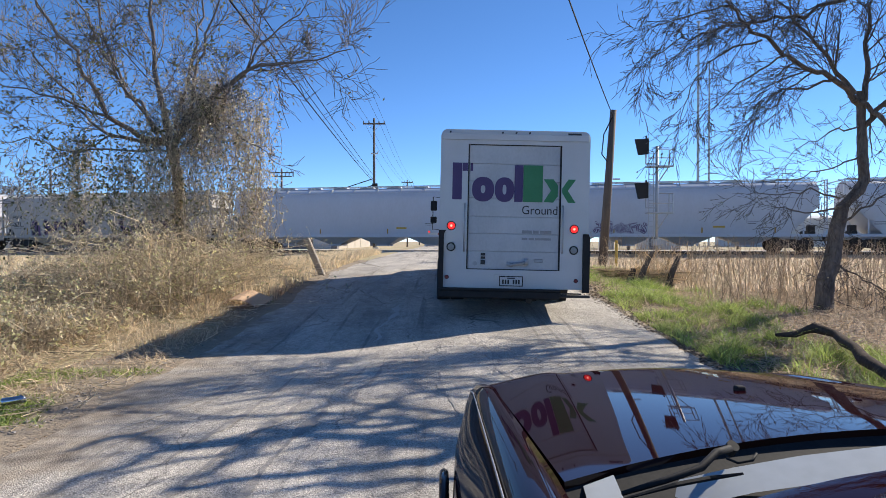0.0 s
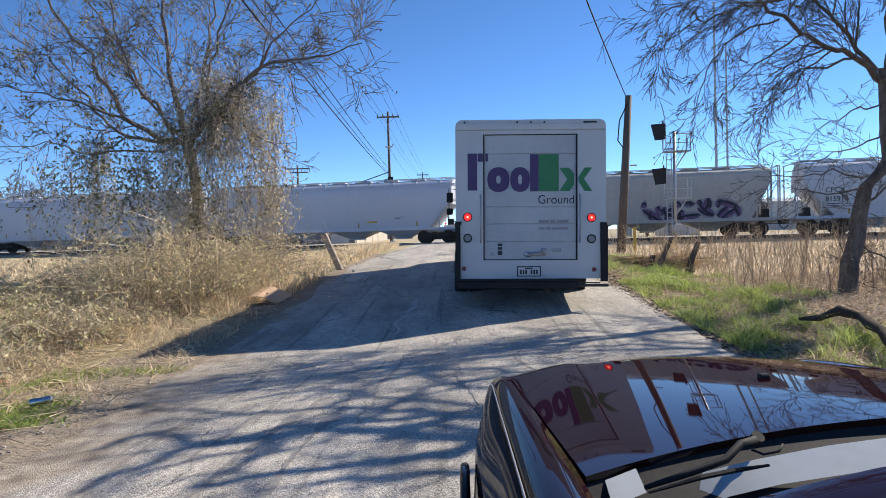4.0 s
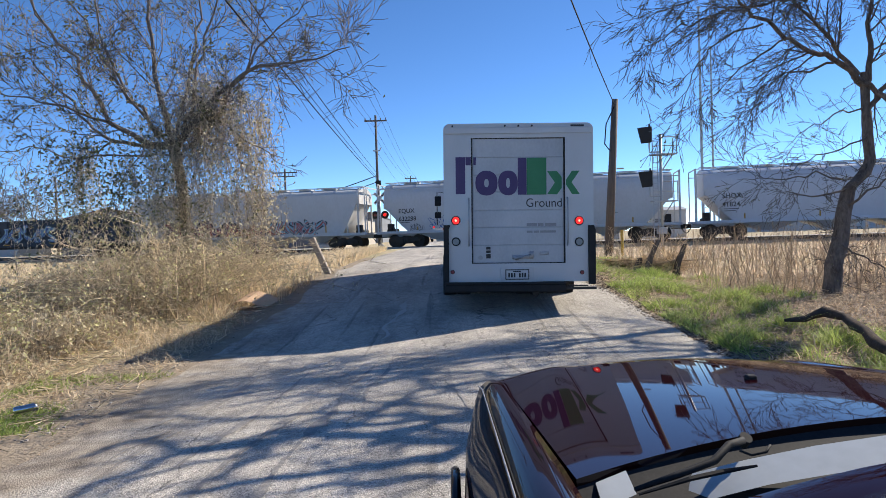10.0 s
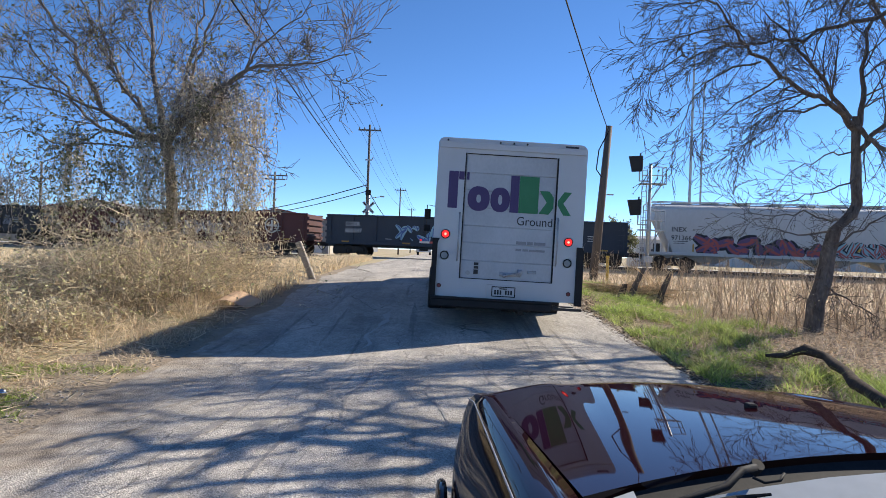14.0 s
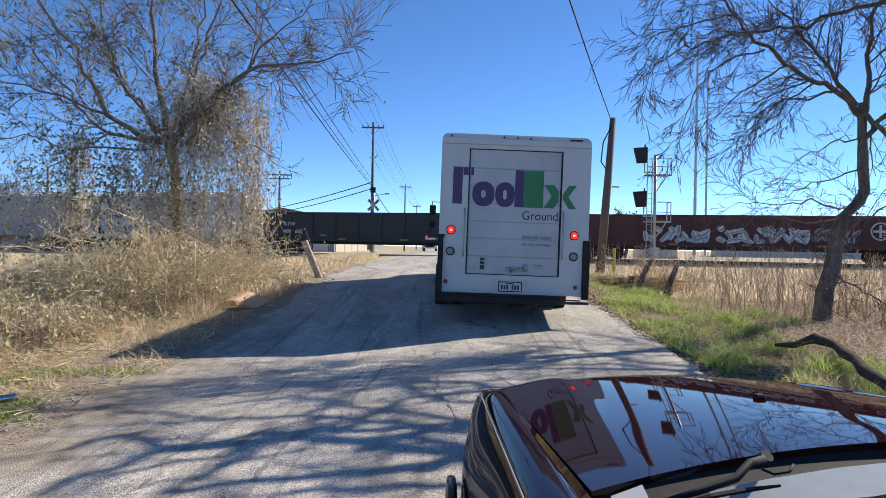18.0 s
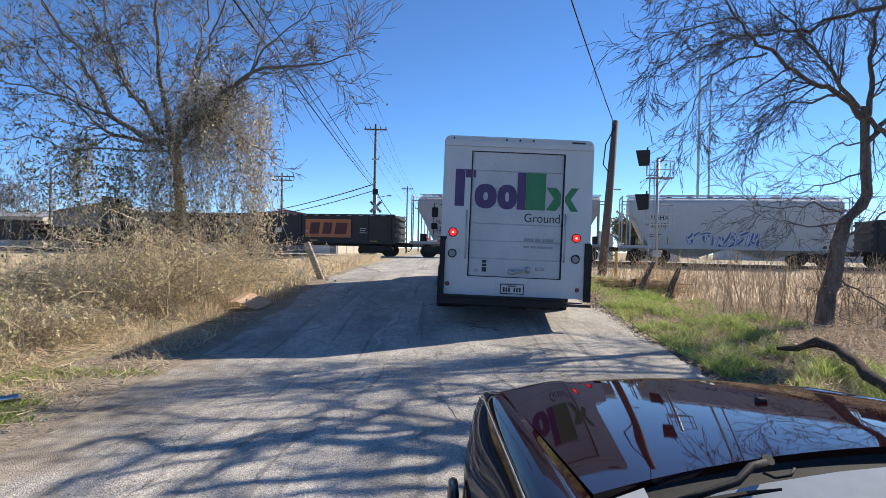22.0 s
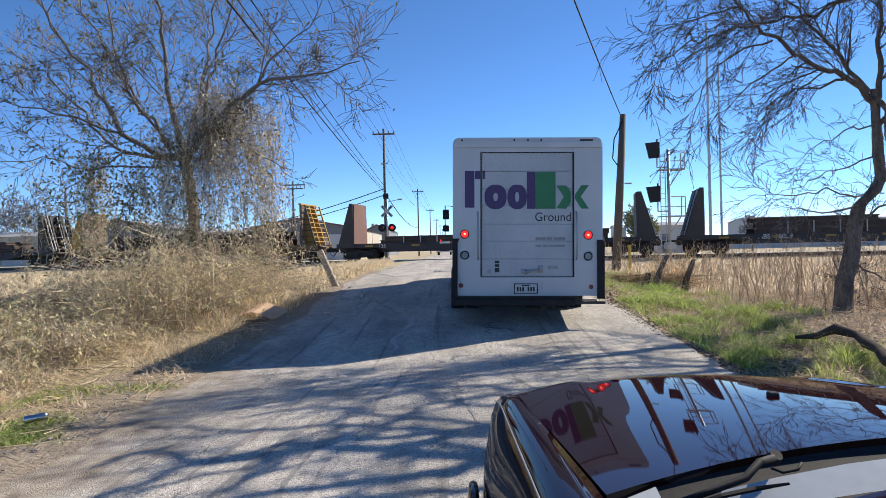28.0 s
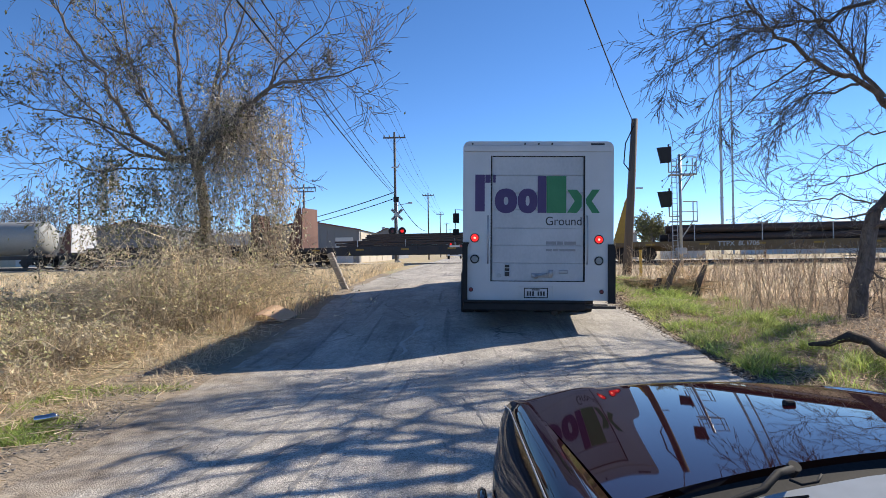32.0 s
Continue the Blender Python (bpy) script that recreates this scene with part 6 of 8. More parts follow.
utility_pole(-3.5, -9, 10.6, 10.1, 1.05, 0.15, "dark_wood", "wooden utility pole beside the road")
rp = utility_pole(6.50, 27.0, 6.73, 6, 0, 0.19, "pole_wood", "leaning bare brown wooden pole beside the road", lean=(0.45, 0))
part("loose_cable", Build().tube([(0.35, -0.2, 6.4), (0.0, -0.25, 5.7), (-0.08, -0.25, 4.9), (0.15, -0.22, 4.6)], 0.025, 5), "wire", rp)
part("bolt", Build().tube([(0.42, -0.1, 3.9), (0.7, -0.1, 3.9)], 0.03, 6), "steel", rp)
for k in (-0.97, -0.47, 0.47, 0.97):
    wire((-6.58 + k, 61.9, 12.65), (-3.5 + k, -9, 10.4), 0.012, 0.9)
    wire((-6.58 + k, 61.9, 12.65), (-6.7 + k, 119.9, 12.35), 0.012, 0.7)
    wire((-6.7 + k, 119.9, 12.35), (-6.7 + k, 177.9, 12.35), 0.02, 0.7)
wire((-6.58, 61.8, 6.9), (-3.4, -9, 6.5), 0.020, 0.35, "thick black cable strung overhead")
wire((-6.50, 61.8, 7.4), (-3.35, -9, 7.1), 0.016, 0.30, "thick black cable strung overhead")
wire((-6.62, 61.8, 7.15), (-3.45, -9, 6.9), 0.013, 0.35)
wire((-6.58, 62, 7.3), (-24.0, 84, 5.3), 0.045, 0.25, "thick black cable strung overhead")
wire((-6.58, 62, 6.7), (-24.0, 84, 4.8), 0.04, 0.30, "thick black cable strung overhead")
wire((-6.58, 62, 6.9), (-6.7, 120, 5.6), 0.04, 1.0, "thick black cable strung overhead")
wire((-6.58, 62, 9.6), (-6.7, 120, 9.2), 0.012, 0.6)
wire((6.93, 27, 6.5), (-4.56, -8.0, 7.4), 0.018, 0.4)
wire((-19.26, 78, 9.3), (-45.5, 76, 7.9), 0.014, 0.8)
wire((-45.5, 76, 7.9), (-110, 72, 8.2), 0.014, 0.8)
wire((-45.5, 76, 8.4), (-110, 72, 8.9), 0.014, 0.8)


def rail_signal():
    s = thing("railway_signal", "galvanised railway signal mast with two black signal heads and a ladder", "railway signal", pose(12.3, 38.0, 0.0))
    part("mast", Build().tube([(0, 0, 0.1), (0, 0, 6.85)], 0.085, 12), "galvanised", s, smooth=True)
    part("base", Build().box(-0.45, 0.45, -0.45, 0.45, -0.1, 0.35, 0.04), "concrete", s)
    ladder = thing_part("ladder", s)
    for x in (-0.55, -0.27):
        part("stile", Build().box(x - 0.02, x + 0.02, -0.30, -0.26, 0.5, 6.5), "galvanised", ladder)
    rung = Build().box(-0.55, -0.27, -0.295, -0.265, -0.012, 0.012).mesh("rung", M["galvanised"])
    for z in np.arange(0.7, 6.5, 0.3):
        part("rung", rung, "galvanised", ladder).location.z = float(z)
    for z, side in ((5.62, 0), (2.95, 1)):
        plat = thing_part("platform", s)
        part("grating", Build().box(-0.62, 0.75, -0.5, 0.2, z, z + 0.07), "galvanised", plat)
        r = Build()
        hi = z + 1.0 if side == 0 else z + 1.15
        r.tube([(0.0, -0.45, hi), (0.78, -0.45, hi), (0.78, -0.45, z), (0.1, -0.45, z)], 0.035, 6)
        r.tube([(0.78, -0.45, hi), (0.78, 0.2, hi), (0.78, 0.2, z)], 0.035, 6)
        r.tube([(-0.6, -0.45, hi * 0.5 + z * 0.5), (0.78, -0.45, hi * 0.5 + z * 0.5)], 0.025, 6)
        part("railing", r, "galvanised", plat)
        part("knee", Build().tube([(0.6, -0.2, z), (0.05, 0, z - 0.9)], 0.035, 6), "galvanised", plat)
        head = thing_part("signal_head", s)
        zc = 6.78 if side == 0 else 4.25
        b = Build().prism([(-1.30, zc + 0.45), (-0.60, zc + 0.50), (-0.52, zc - 0.40), (-1.10, zc - 0.45)], "y", -0.10, 0.0)
        part("backing_board", b, "signal_black", head, "black signal backing board")
        part("case", Build().box(-0.98, -0.66, 0.0, 0.30, zc - 0.3, zc + 0.45, 0.03), "signal_black", head)
        part("cap", Build().box(-0.66, -0.46, -0.05, 0.15, zc - 0.32, zc + 0.52, 0.03), "signal_black", head)
        part("finial", Build().tube([(-0.60, 0.05, zc + 0.5), (-0.60, 0.05, zc + 0.66)], 0.05, 8), "signal_black", head)
        part("bracket", Build().tube([(-0.62, 0.05, zc - 0.35), (-0.62, 0.05, zc - 0.95), (0, 0, zc - 0.95)], 0.05, 8), "galvanised", head)
    part("cable_box", Build().box(-0.28, 0.25, -0.2, 0.2, 1.1, 1.5, 0.03), "galvanised", s)


rail_signal()


def radio_mast(x, y, top, r, label):
    m = thing("radio_mast", label, "mast", pose(x, y, 0.3), group="radio masts")
    for i in range(4):
        f0, f1 = i / 4, (i + 1) / 4
        part("section", Build().tube([(0, 0, top * f0), (0, 0, top * f1 - 0.02)], r * (1 - 0.1 * i), 8), "galvanised", m)
        part("flange", Build().tube([(0, 0, top * f1 - 0.12), (0, 0, top * f1 + 0.12)], r * 1.35, 8), "galvanised", m)
    return m


radio_mast(57.9, 150, 51, 0.36, "tall thin grey steel radio mast far behind the track")
radio_mast(60.4, 150, 42, 0.27, "thin grey steel pole mast far behind the track")


def crossing_signal():
    s = thing("crossing_signal", "level-crossing signal with crossed white boards and red flashing lights", "crossing signal", pose(-5.55, 53.5, 0.62))
    part("mast", Build().tube([(0, 0, 0), (0, 0, 5.0)], 0.06, 10), "galvanised", s, smooth=True)
    part("base", Build().box(-0.2, 0.2, -0.2, 0.2, 0, 0.25, 0.02), "galvanised", s)
    for a in (45, -45):
        m = Matrix.Translation((0, -0.09 - (0.03 if a > 0 else 0), 4.0)) @ Matrix.Rotation(radians(a), 4, "Y")
        board = part("cross_board", Build().box(-0.62, 0.62, -0.012, 0.012, -0.11, 0.11, 0.0, m), "mark_white", s, "white crossing board")
        bars = Build()
        for k in (-0.46, -0.30, 0.30, 0.46):
            bars.box(k - 0.06, k + 0.06, -0.018, -0.013, -0.05, 0.05, 0.0, m)
        part("board_bar", bars, "ink", board)
    part("arm", Build().tube([(-0.45, -0.08, 2.65), (0.45, -0.08, 2.65)], 0.035, 6), "galvanised", s)
    part("top_arm", Build().tube([(0, 0, 4.75), (1.1, 0, 4.95)], 0.025, 6).box(0.9, 1.25, -0.08, 0.08, 4.88, 5.0), "galvanised", s)
    for x, lit in ((-0.40, False), (0.40, True)):
        lamp = thing_part("flasher", s)
        part("target", Build().disc((x, -0.16, 2.65), (0, 1, 0), 0.32, 0.03, 24), "signal_black", lamp, "black round target")
        part("lens", Build().disc((x, -0.20, 2.65), (0, 1, 0), 0.13, 0.04, 18), "red_lens" if lit else "dull_red", lamp, "lit red lens" if lit else "unlit dark red lens")
        part("hood", Build().tube([(x, -0.2, 2.65), (x, -0.42, 2.65)], 0.18, 14, caps=False), "signal_black", lamp)


crossing_signal()


def gate_arm():
    g = thing("crossing_gate", "lowered red and white crossing gate arm across the road", "crossing gate", pose(0, 40.6, 0))
    for i in range(10):
        x0 = -1.0 + i * 0.62
        part("arm_segment", Build().box(x0, x0 + 0.618, -0.03, 0.03, 1.76, 1.88), "graf_red" if i % 2 else "mark_white", g)
    for x in (-0.92, 1.5, 3.6):
        part("arm_lamp", Build().disc((x, 0, 1.95), (0, 1, 0), 0.06, 0.08, 14), "red_lens", g, "lit red gate lamp")
    part("mast", Build().tube([(5.6, 0, 0.5), (5.6, 0, 4.6)], 0.07, 10), "galvanised", g)
    part("mechanism", Build().box(5.1, 5.5, -0.25, 0.25, 1.3, 2.1, 0.04), "galvanised", g)


gate_arm()


# ---- buildings beyond the track ----
def shed(label, x0, x1, y0, y1, eave, ridge, wall, axis="y", doors=(), roof="shed_roof"):
    """A metal shed; the ridge runs along the given axis."""
    h = thing("metal_shed", label, "building", group="sheds beyond the track")
    z0 = 0.35
    w = Build()
    if axis == "y":
        xm = (x0 + x1) / 2
        out = [(x0, z0), (x1, z0), (x1, eave), (xm, ridge), (x0, eave)]
        w.prism(out, "y", y0, y1)
        part("wall", w, wall, h)
        r = Build()
        for a, c in ((x0 - 0.3, xm), (x1 + 0.3, xm)):
            r.poly([(a, y0 - 0.3, eave + 0.02), (c, y0 - 0.3, ridge + 0.12), (c, y1 + 0.3, ridge + 0.12), (a, y1 + 0.3, eave + 0.02)])
        part("roof", r, roof, h)
        part("fascia", Build().tube([(x0 - 0.3, y0 - 0.32, eave), (xm, y0 - 0.32, ridge + 0.1), (x1 + 0.3, y0 - 0.32, eave)], 0.11, 4), "trim_red", h)
        seam = Build().box(-0.03, 0.03, y0 - 0.05, y0 - 0.001, z0, eave).mesh("wall_seam", M[wall])
        for x in np.arange(x0 + 0.9, x1, 0.9):
            part("wall_seam", seam, wall, h).location.x = float(x)
        for k in np.linspace(y0 + 3, y1 - 3, 5):
            part("roof_vent", Build().box(xm - 1.6, xm - 0.9, k - 0.5, k + 0.5, ridge - 0.25, ridge + 0.45), "mark_white", h)
    else:
        ym = (y0 + y1) / 2
        out = [(y0, z0), (y1, z0), (y1, eave), (ym, ridge), (y0, eave)]
        w.prism(out, "x", x0, x1)
        part("wall", w, wall, h)
        r = Build()
        for a, c in ((y0 - 0.3, ym), (y1 + 0.3, ym)):
            r.poly([(x0 - 0.2, a, eave + 0.02), (x1 + 0.2, a, eave + 0.02), (x1 + 0.2, c, ridge + 0.1), (x0 - 0.2, c, ridge + 0.1)])
        part("roof", r, roof, h)
        seam = Build().box(-0.04, 0.04, y0 - 0.05, y0 - 0.001, z0, eave).mesh("wall_seam", M[wall])
        for x in np.arange(x0 + 1.2, x1, 1.2):
            part("wall_seam", seam, wall, h).location.x = float(x)
    for face, a, c, z1, paint in doors:
        if face == "front":
            part("door", Build().box(a, c, y0 - 0.08, y0 - 0.004, z0, z1), paint, h, "pale roll-up door")
        else:
            part("side_panel", Build().box(x1 + 0.004, x1 + 0.08, a, c, z0, z1), paint, h)
    return h


shed("grey metal shed with a low gable and a pale roll-up door", -27.0, -13.8, 85, 123, 4.65, 5.8, "shed_grey", "y",
     [("front", -16.9, -14.6, 3.7, "shed_white"), ("side", 86, 93.5, 4.4, "shed_tan"), ("side", 94, 101, 4.4, "shed_tan"), ("side", 101.5, 108, 4.4, "shed_tan"), ("side", 108.5, 122, 4.4, "shed_tan")])
shed("grey gabled metal shed behind the tree", -53.5, -40.2, 90, 120, 5.2, 6.5, "shed_grey", "y")
shed("long low white metal shed", -40.0, -30.5, 96, 108, 4.7, 5.2, "shed_white", "x", [("front", -38, -35.5, 3.6, "shed_grey")])
shed("tan metal shed far along the track", -82, -61, 100, 116, 4.9, 5.8, "shed_tan", "x", [("front", -70, -66, 3.6, "shed_white")])
shed("distant grey gabled shed", -20.5, -15.2, 150, 175, 6.2, 7.4, "shed_grey", "y")
shed("small white metal cabin", 24.6, 28.8, 80, 84, 3.7, 4.1, "shed_white", "x", [("front", 25.0, 25.9, 2.7, "shed_grey")])
shed("small white metal cabin", 20.0, 21.2, 82, 85, 3.6, 3.9, "shed_white", "x")
shed("long white shed far behind the track", 56, 95, 122, 136, 5.6, 6.3, "shed_white", "x")


def far_pickup():
    c = thing("pickup_truck", "white pickup truck waiting on the road beyond the crossing", "car", pose(-1.55, 93, 0.62), group="vehicles")
    b = Build().prism([(-2.7, 0.45), (2.7, 0.45), (2.7, 1.05), (0.9, 1.1), (0.9, 1.1), (-0.9, 1.12), (-2.6, 1.12), (-2.7, 0.9)], "x", -0.95, 0.95)
    part("body", b, "car_white", c)
    part("cab", Build().prism([(-1.5, 1.1), (1.0, 1.1), (0.6, 1.78), (-0.8, 1.80)], "x", -0.82, 0.82), "car_white", c)
    part("windscreen", Build().poly([(-0.75, -1.46, 1.18), (0.75, -1.46, 1.18), (0.70, -0.86, 1.74), (-0.70, -0.86, 1.74)]), "dark_glass", c)
    part("grille", Build().box(-0.6, 0.6, -2.75, -2.69, 0.6, 0.95), "plastic_black", c)
    for sx in (-1, 1):
        part("headlight", Build().box(sx * 0.66, sx * 0.92, -2.74, -2.68, 0.72, 0.95), "graf_white", c)
    for y in (-1.75, 1.75):
        for sx in (-1, 1):
            part("wheel", Build().disc((sx * 0.85, y, 0.38), (1, 0, 0), 0.38, 0.24, 18), "rubber", c)


far_pickup()


# ---- plants ----
class Growth:
    """Collects thin tubes and leaves into arrays."""

    def __init__(self, seed, thin=0.0042, slim=1.0, rich=1.35, hang=0.0):
        self.slim, self.rich, self.hang = slim, rich, hang
        self.rng = random.Random(seed)
        self.thin = thin
        self.wood, self.tips, self.limbs = Build(), [], []

    def shoot(self, p, d, length, r, depth, bend=0.25, droop=0.0, split=4, shrink=0.55, sides=5, spread=0.75):
        """One branch and all that grows from it."""
        rng = self.rng
        n = max(3, min(8, int(length / 0.14)))
        pts, rad = [Vector(p)], [r]
        d = Vector(d).normalized()
        for i in range(n):
            d = (d + Vector((rng.gauss(0, bend), rng.gauss(0, bend), rng.gauss(0, bend) - droop)) * 0.55).normalized()
            pts.append(pts[-1] + d * length / n)
            rad.append(max(r * (1 - 0.7 * (i + 1) / n), self.thin))
        self.wood.tube(pts, rad, sides if r > 0.02 else 3, caps=False)
        self.fill(pts, rad, length, depth, bend, droop, split, shrink, spread)

    def fill(self, pts, rad, length, depth, bend, droop, split, shrink, spread, start=0.2):
        rng = self.rng
        if depth <= 0:
            self.tips += [p for p in pts[1:]]
            return
        for k in range(split):
            f = start + (1 - start) * (k + rng.random()) / split
            x = f * (len(pts) - 1)
            i = min(int(x), len(pts) - 2)
            q = pts[i].lerp(pts[i + 1], x - i)
            ax = (pts[i + 1] - pts[i]).normalized()
            side = ax.cross(Vector((rng.gauss(0, 1), rng.gauss(0, 1), rng.gauss(0, 1)))).normalized()
            d = (ax * (1 - spread * 0.6) + side * spread + Vector((0, 0, 0.12 - droop))).normalized()
            self.shoot(q, d, length * (0.9 if start < 0.15 else shrink) * rng.uniform(0.55, 1.2), max(min(rad[i] * 0.5, 0.02), self.thin * 1.3), depth - 1, bend, droop, max(4, split - 3), shrink, 4, spread)

    def limb(self, pts, r0, r1, depth, split, length, bend=0.25, droop=0.0, shrink=0.60, spread=0.62, start=0.08):
        split = int(split * self.rich)
        r0, r1 = r0 * self.slim, r1 * self.slim
        length *= 1.12
        droop += self.hang
        self.wood = Build()
        self.limbs.append(self.wood)
        pts = [Vector(p) for p in pts]
        fine = []
        for a, b in zip(pts, pts[1:]):
            for k in range(3):
                fine.append(a.lerp(b, k / 3) + Vector([self.rng.gauss(0, 0.05) for _ in range(3)]) * (a - b).length * 0.8)
        fine.append(pts[-1])
        rad = [r0 + (r1 - r0) * i / (len(fine) - 1) for i in range(len(fine))]
        self.wood.tube(fine, rad, 8, caps=False)
        self.fill(fine, rad, length, depth, bend, droop, split, shrink, spread, start)


def leaf_mesh(name, spots, size, material, seed, flat=0.0):
    """Small bent leaves at the given spots."""
    rng = np.random.default_rng(seed)
    n = len(spots)
    c = np.asarray(spots, float)
    a = rng.normal(size=(n, 3))
    a /= np.linalg.norm(a, axis=1)[:, None]
    b = np.cross(a, rng.normal(size=(n, 3)))
    b /= np.linalg.norm(b, axis=1)[:, None]
    if flat:
        a[:, 2] *= 1 - flat
        b[:, 2] *= 1 - flat
    s = (size * rng.uniform(0.5, 1.3, n))[:, None]
    k = np.cross(a, b) * s * 0.25
    v = np.stack([c - a * s, c + b * s * 0.45 + k, c + a * s, c - b * s * 0.45 + k], 1).reshape(-1, 3)
    f = np.arange(4 * n).reshape(n, 4)
    return raw(name, v, f, M[material])


def blades(name, spots, heights, width, lean, material, seed):
    """Grass: each blade is a bent tapering strip of two pieces."""
    rng = np.random.default_rng(seed)
    p = np.asarray(spots, float)
    n = len(p)
    h = np.asarray(heights, float)[:, None]
    ang = rng.uniform(0, 2 * np.pi, n)
    side = np.stack([np.cos(ang), np.sin(ang), 0 * ang], 1) * (width * rng.uniform(0.6, 1.4, n))[:, None]
    tip = rng.normal(size=(n, 3)) * lean * h
    tip[:, 2] = 0
    mid = p + tip * 0.3 + np.array([0, 0, 0.55]) * h
    top = p + tip + np.array([0, 0, 1.0]) * h
    v = np.stack([p - side, p + side, mid - side * 0.7, mid + side * 0.7, top - side * 0.12, top + side * 0.12], 1).reshape(-1, 3)
    i = np.arange(n)[:, None] * 6
    f = np.concatenate([i + np.array([[0, 1, 3, 2]]), i + np.array([[2, 3, 5, 4]])], 1).reshape(-1, 4)
    return raw(name, v, f, M[material])


def scatter(n, x0, x1, y0, y1, seed, keep=None):
    rng = np.random.default_rng(seed)
    out = []
    while len(out) < n:
        x, y = rng.uniform(x0, x1), rng.uniform(y0, y1)
        if keep is None or keep(x, y, rng):
            out.append((x, y, ground_z(x, y) - 0.01))
    return out


def gnarled(pts, radii, seed):
    """A trunk with a ridged, lumpy surface."""
    pts = [Vector(p) for p in pts]
    b, rows = Build(), []
    n = 40
    for i in range(n + 1):
        t = i / n * (len(pts) - 1)
        k = min(int(t), len(pts) - 2)
        f = t - k
        f = f * f * (3 - 2 * f) * 0.5 + f * 0.5
        c, r = pts[k].lerp(pts[k + 1], f), radii[k] + (radii[k + 1] - radii[k]) * f
        row = []
        for j in range(19):
            a = 2 * math.pi * (j % 18) / 18
            q = 1 + 0.34 * noise.noise(Vector((math.cos(a) * 1.5, math.sin(a) * 1.5, c.z * 2.2 + seed))) + 0.18 * noise.noise(Vector((math.cos(a) * 5, math.sin(a) * 5, c.z * 5 + seed)))
            row.append((c.x + math.cos(a) * r * q, c.y + math.sin(a) * r * q, c.z))
        rows.append(row)
    return b.grid(rows)


def left_tree():
    tree = thing("tree", "bare tree hung with dead vines and a few olive leaves", "tree", pose(0, 0, 0))
    g = Growth(11, 0.0056, 0.78, 1.5)
    trunk = [(-5.96, 15.00, 0.15), (-5.93, 15.00, 0.99), (-6.02, 15.00, 1.96), (-6.09, 15.00, 2.99), (-6.25, 15.00, 3.63)]
    t = gnarled(trunk, [0.20, 0.14, 0.12, 0.115, 0.11], 6)
    part("trunk", t, "pale_bark", tree, "pale rough trunk", True)
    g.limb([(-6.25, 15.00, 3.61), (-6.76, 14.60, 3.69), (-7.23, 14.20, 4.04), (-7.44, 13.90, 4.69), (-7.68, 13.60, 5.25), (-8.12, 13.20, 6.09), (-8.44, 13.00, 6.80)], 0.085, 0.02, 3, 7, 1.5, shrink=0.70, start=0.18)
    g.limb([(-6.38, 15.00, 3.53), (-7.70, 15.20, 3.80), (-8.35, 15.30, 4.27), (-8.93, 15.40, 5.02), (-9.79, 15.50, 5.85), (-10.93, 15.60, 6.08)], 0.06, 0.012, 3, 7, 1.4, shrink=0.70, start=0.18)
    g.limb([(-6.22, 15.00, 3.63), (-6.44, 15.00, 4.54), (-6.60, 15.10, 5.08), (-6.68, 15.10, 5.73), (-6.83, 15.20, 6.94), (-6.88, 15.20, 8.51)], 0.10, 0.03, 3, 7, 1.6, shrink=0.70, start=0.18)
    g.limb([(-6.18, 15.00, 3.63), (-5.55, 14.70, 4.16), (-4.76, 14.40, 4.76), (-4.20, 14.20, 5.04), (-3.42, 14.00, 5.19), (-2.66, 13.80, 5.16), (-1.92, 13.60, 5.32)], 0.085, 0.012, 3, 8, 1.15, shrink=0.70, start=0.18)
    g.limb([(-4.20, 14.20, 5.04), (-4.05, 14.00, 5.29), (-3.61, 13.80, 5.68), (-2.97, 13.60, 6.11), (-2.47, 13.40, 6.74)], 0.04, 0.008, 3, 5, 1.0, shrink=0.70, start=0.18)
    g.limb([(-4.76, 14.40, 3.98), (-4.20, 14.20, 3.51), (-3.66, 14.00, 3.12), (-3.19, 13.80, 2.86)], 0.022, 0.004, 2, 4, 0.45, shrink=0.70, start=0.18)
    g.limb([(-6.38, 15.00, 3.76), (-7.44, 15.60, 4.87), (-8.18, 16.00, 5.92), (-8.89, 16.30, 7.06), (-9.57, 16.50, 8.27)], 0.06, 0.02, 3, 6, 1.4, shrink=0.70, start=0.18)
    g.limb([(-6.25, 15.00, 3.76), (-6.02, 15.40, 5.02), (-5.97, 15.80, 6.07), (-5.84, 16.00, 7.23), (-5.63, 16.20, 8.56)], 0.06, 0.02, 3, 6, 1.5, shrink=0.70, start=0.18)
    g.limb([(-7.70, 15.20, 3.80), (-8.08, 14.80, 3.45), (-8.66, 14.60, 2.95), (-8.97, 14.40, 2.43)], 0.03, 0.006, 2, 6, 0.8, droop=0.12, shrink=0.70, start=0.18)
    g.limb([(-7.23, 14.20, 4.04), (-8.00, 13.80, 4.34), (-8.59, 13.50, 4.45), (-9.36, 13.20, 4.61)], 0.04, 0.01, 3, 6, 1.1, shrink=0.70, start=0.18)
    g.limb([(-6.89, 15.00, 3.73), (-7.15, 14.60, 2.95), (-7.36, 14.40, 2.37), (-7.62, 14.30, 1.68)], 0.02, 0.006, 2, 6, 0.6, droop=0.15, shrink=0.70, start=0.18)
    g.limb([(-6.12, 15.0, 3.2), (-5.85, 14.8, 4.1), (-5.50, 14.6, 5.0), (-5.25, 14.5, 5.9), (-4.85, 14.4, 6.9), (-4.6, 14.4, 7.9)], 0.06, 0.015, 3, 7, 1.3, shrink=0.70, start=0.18)
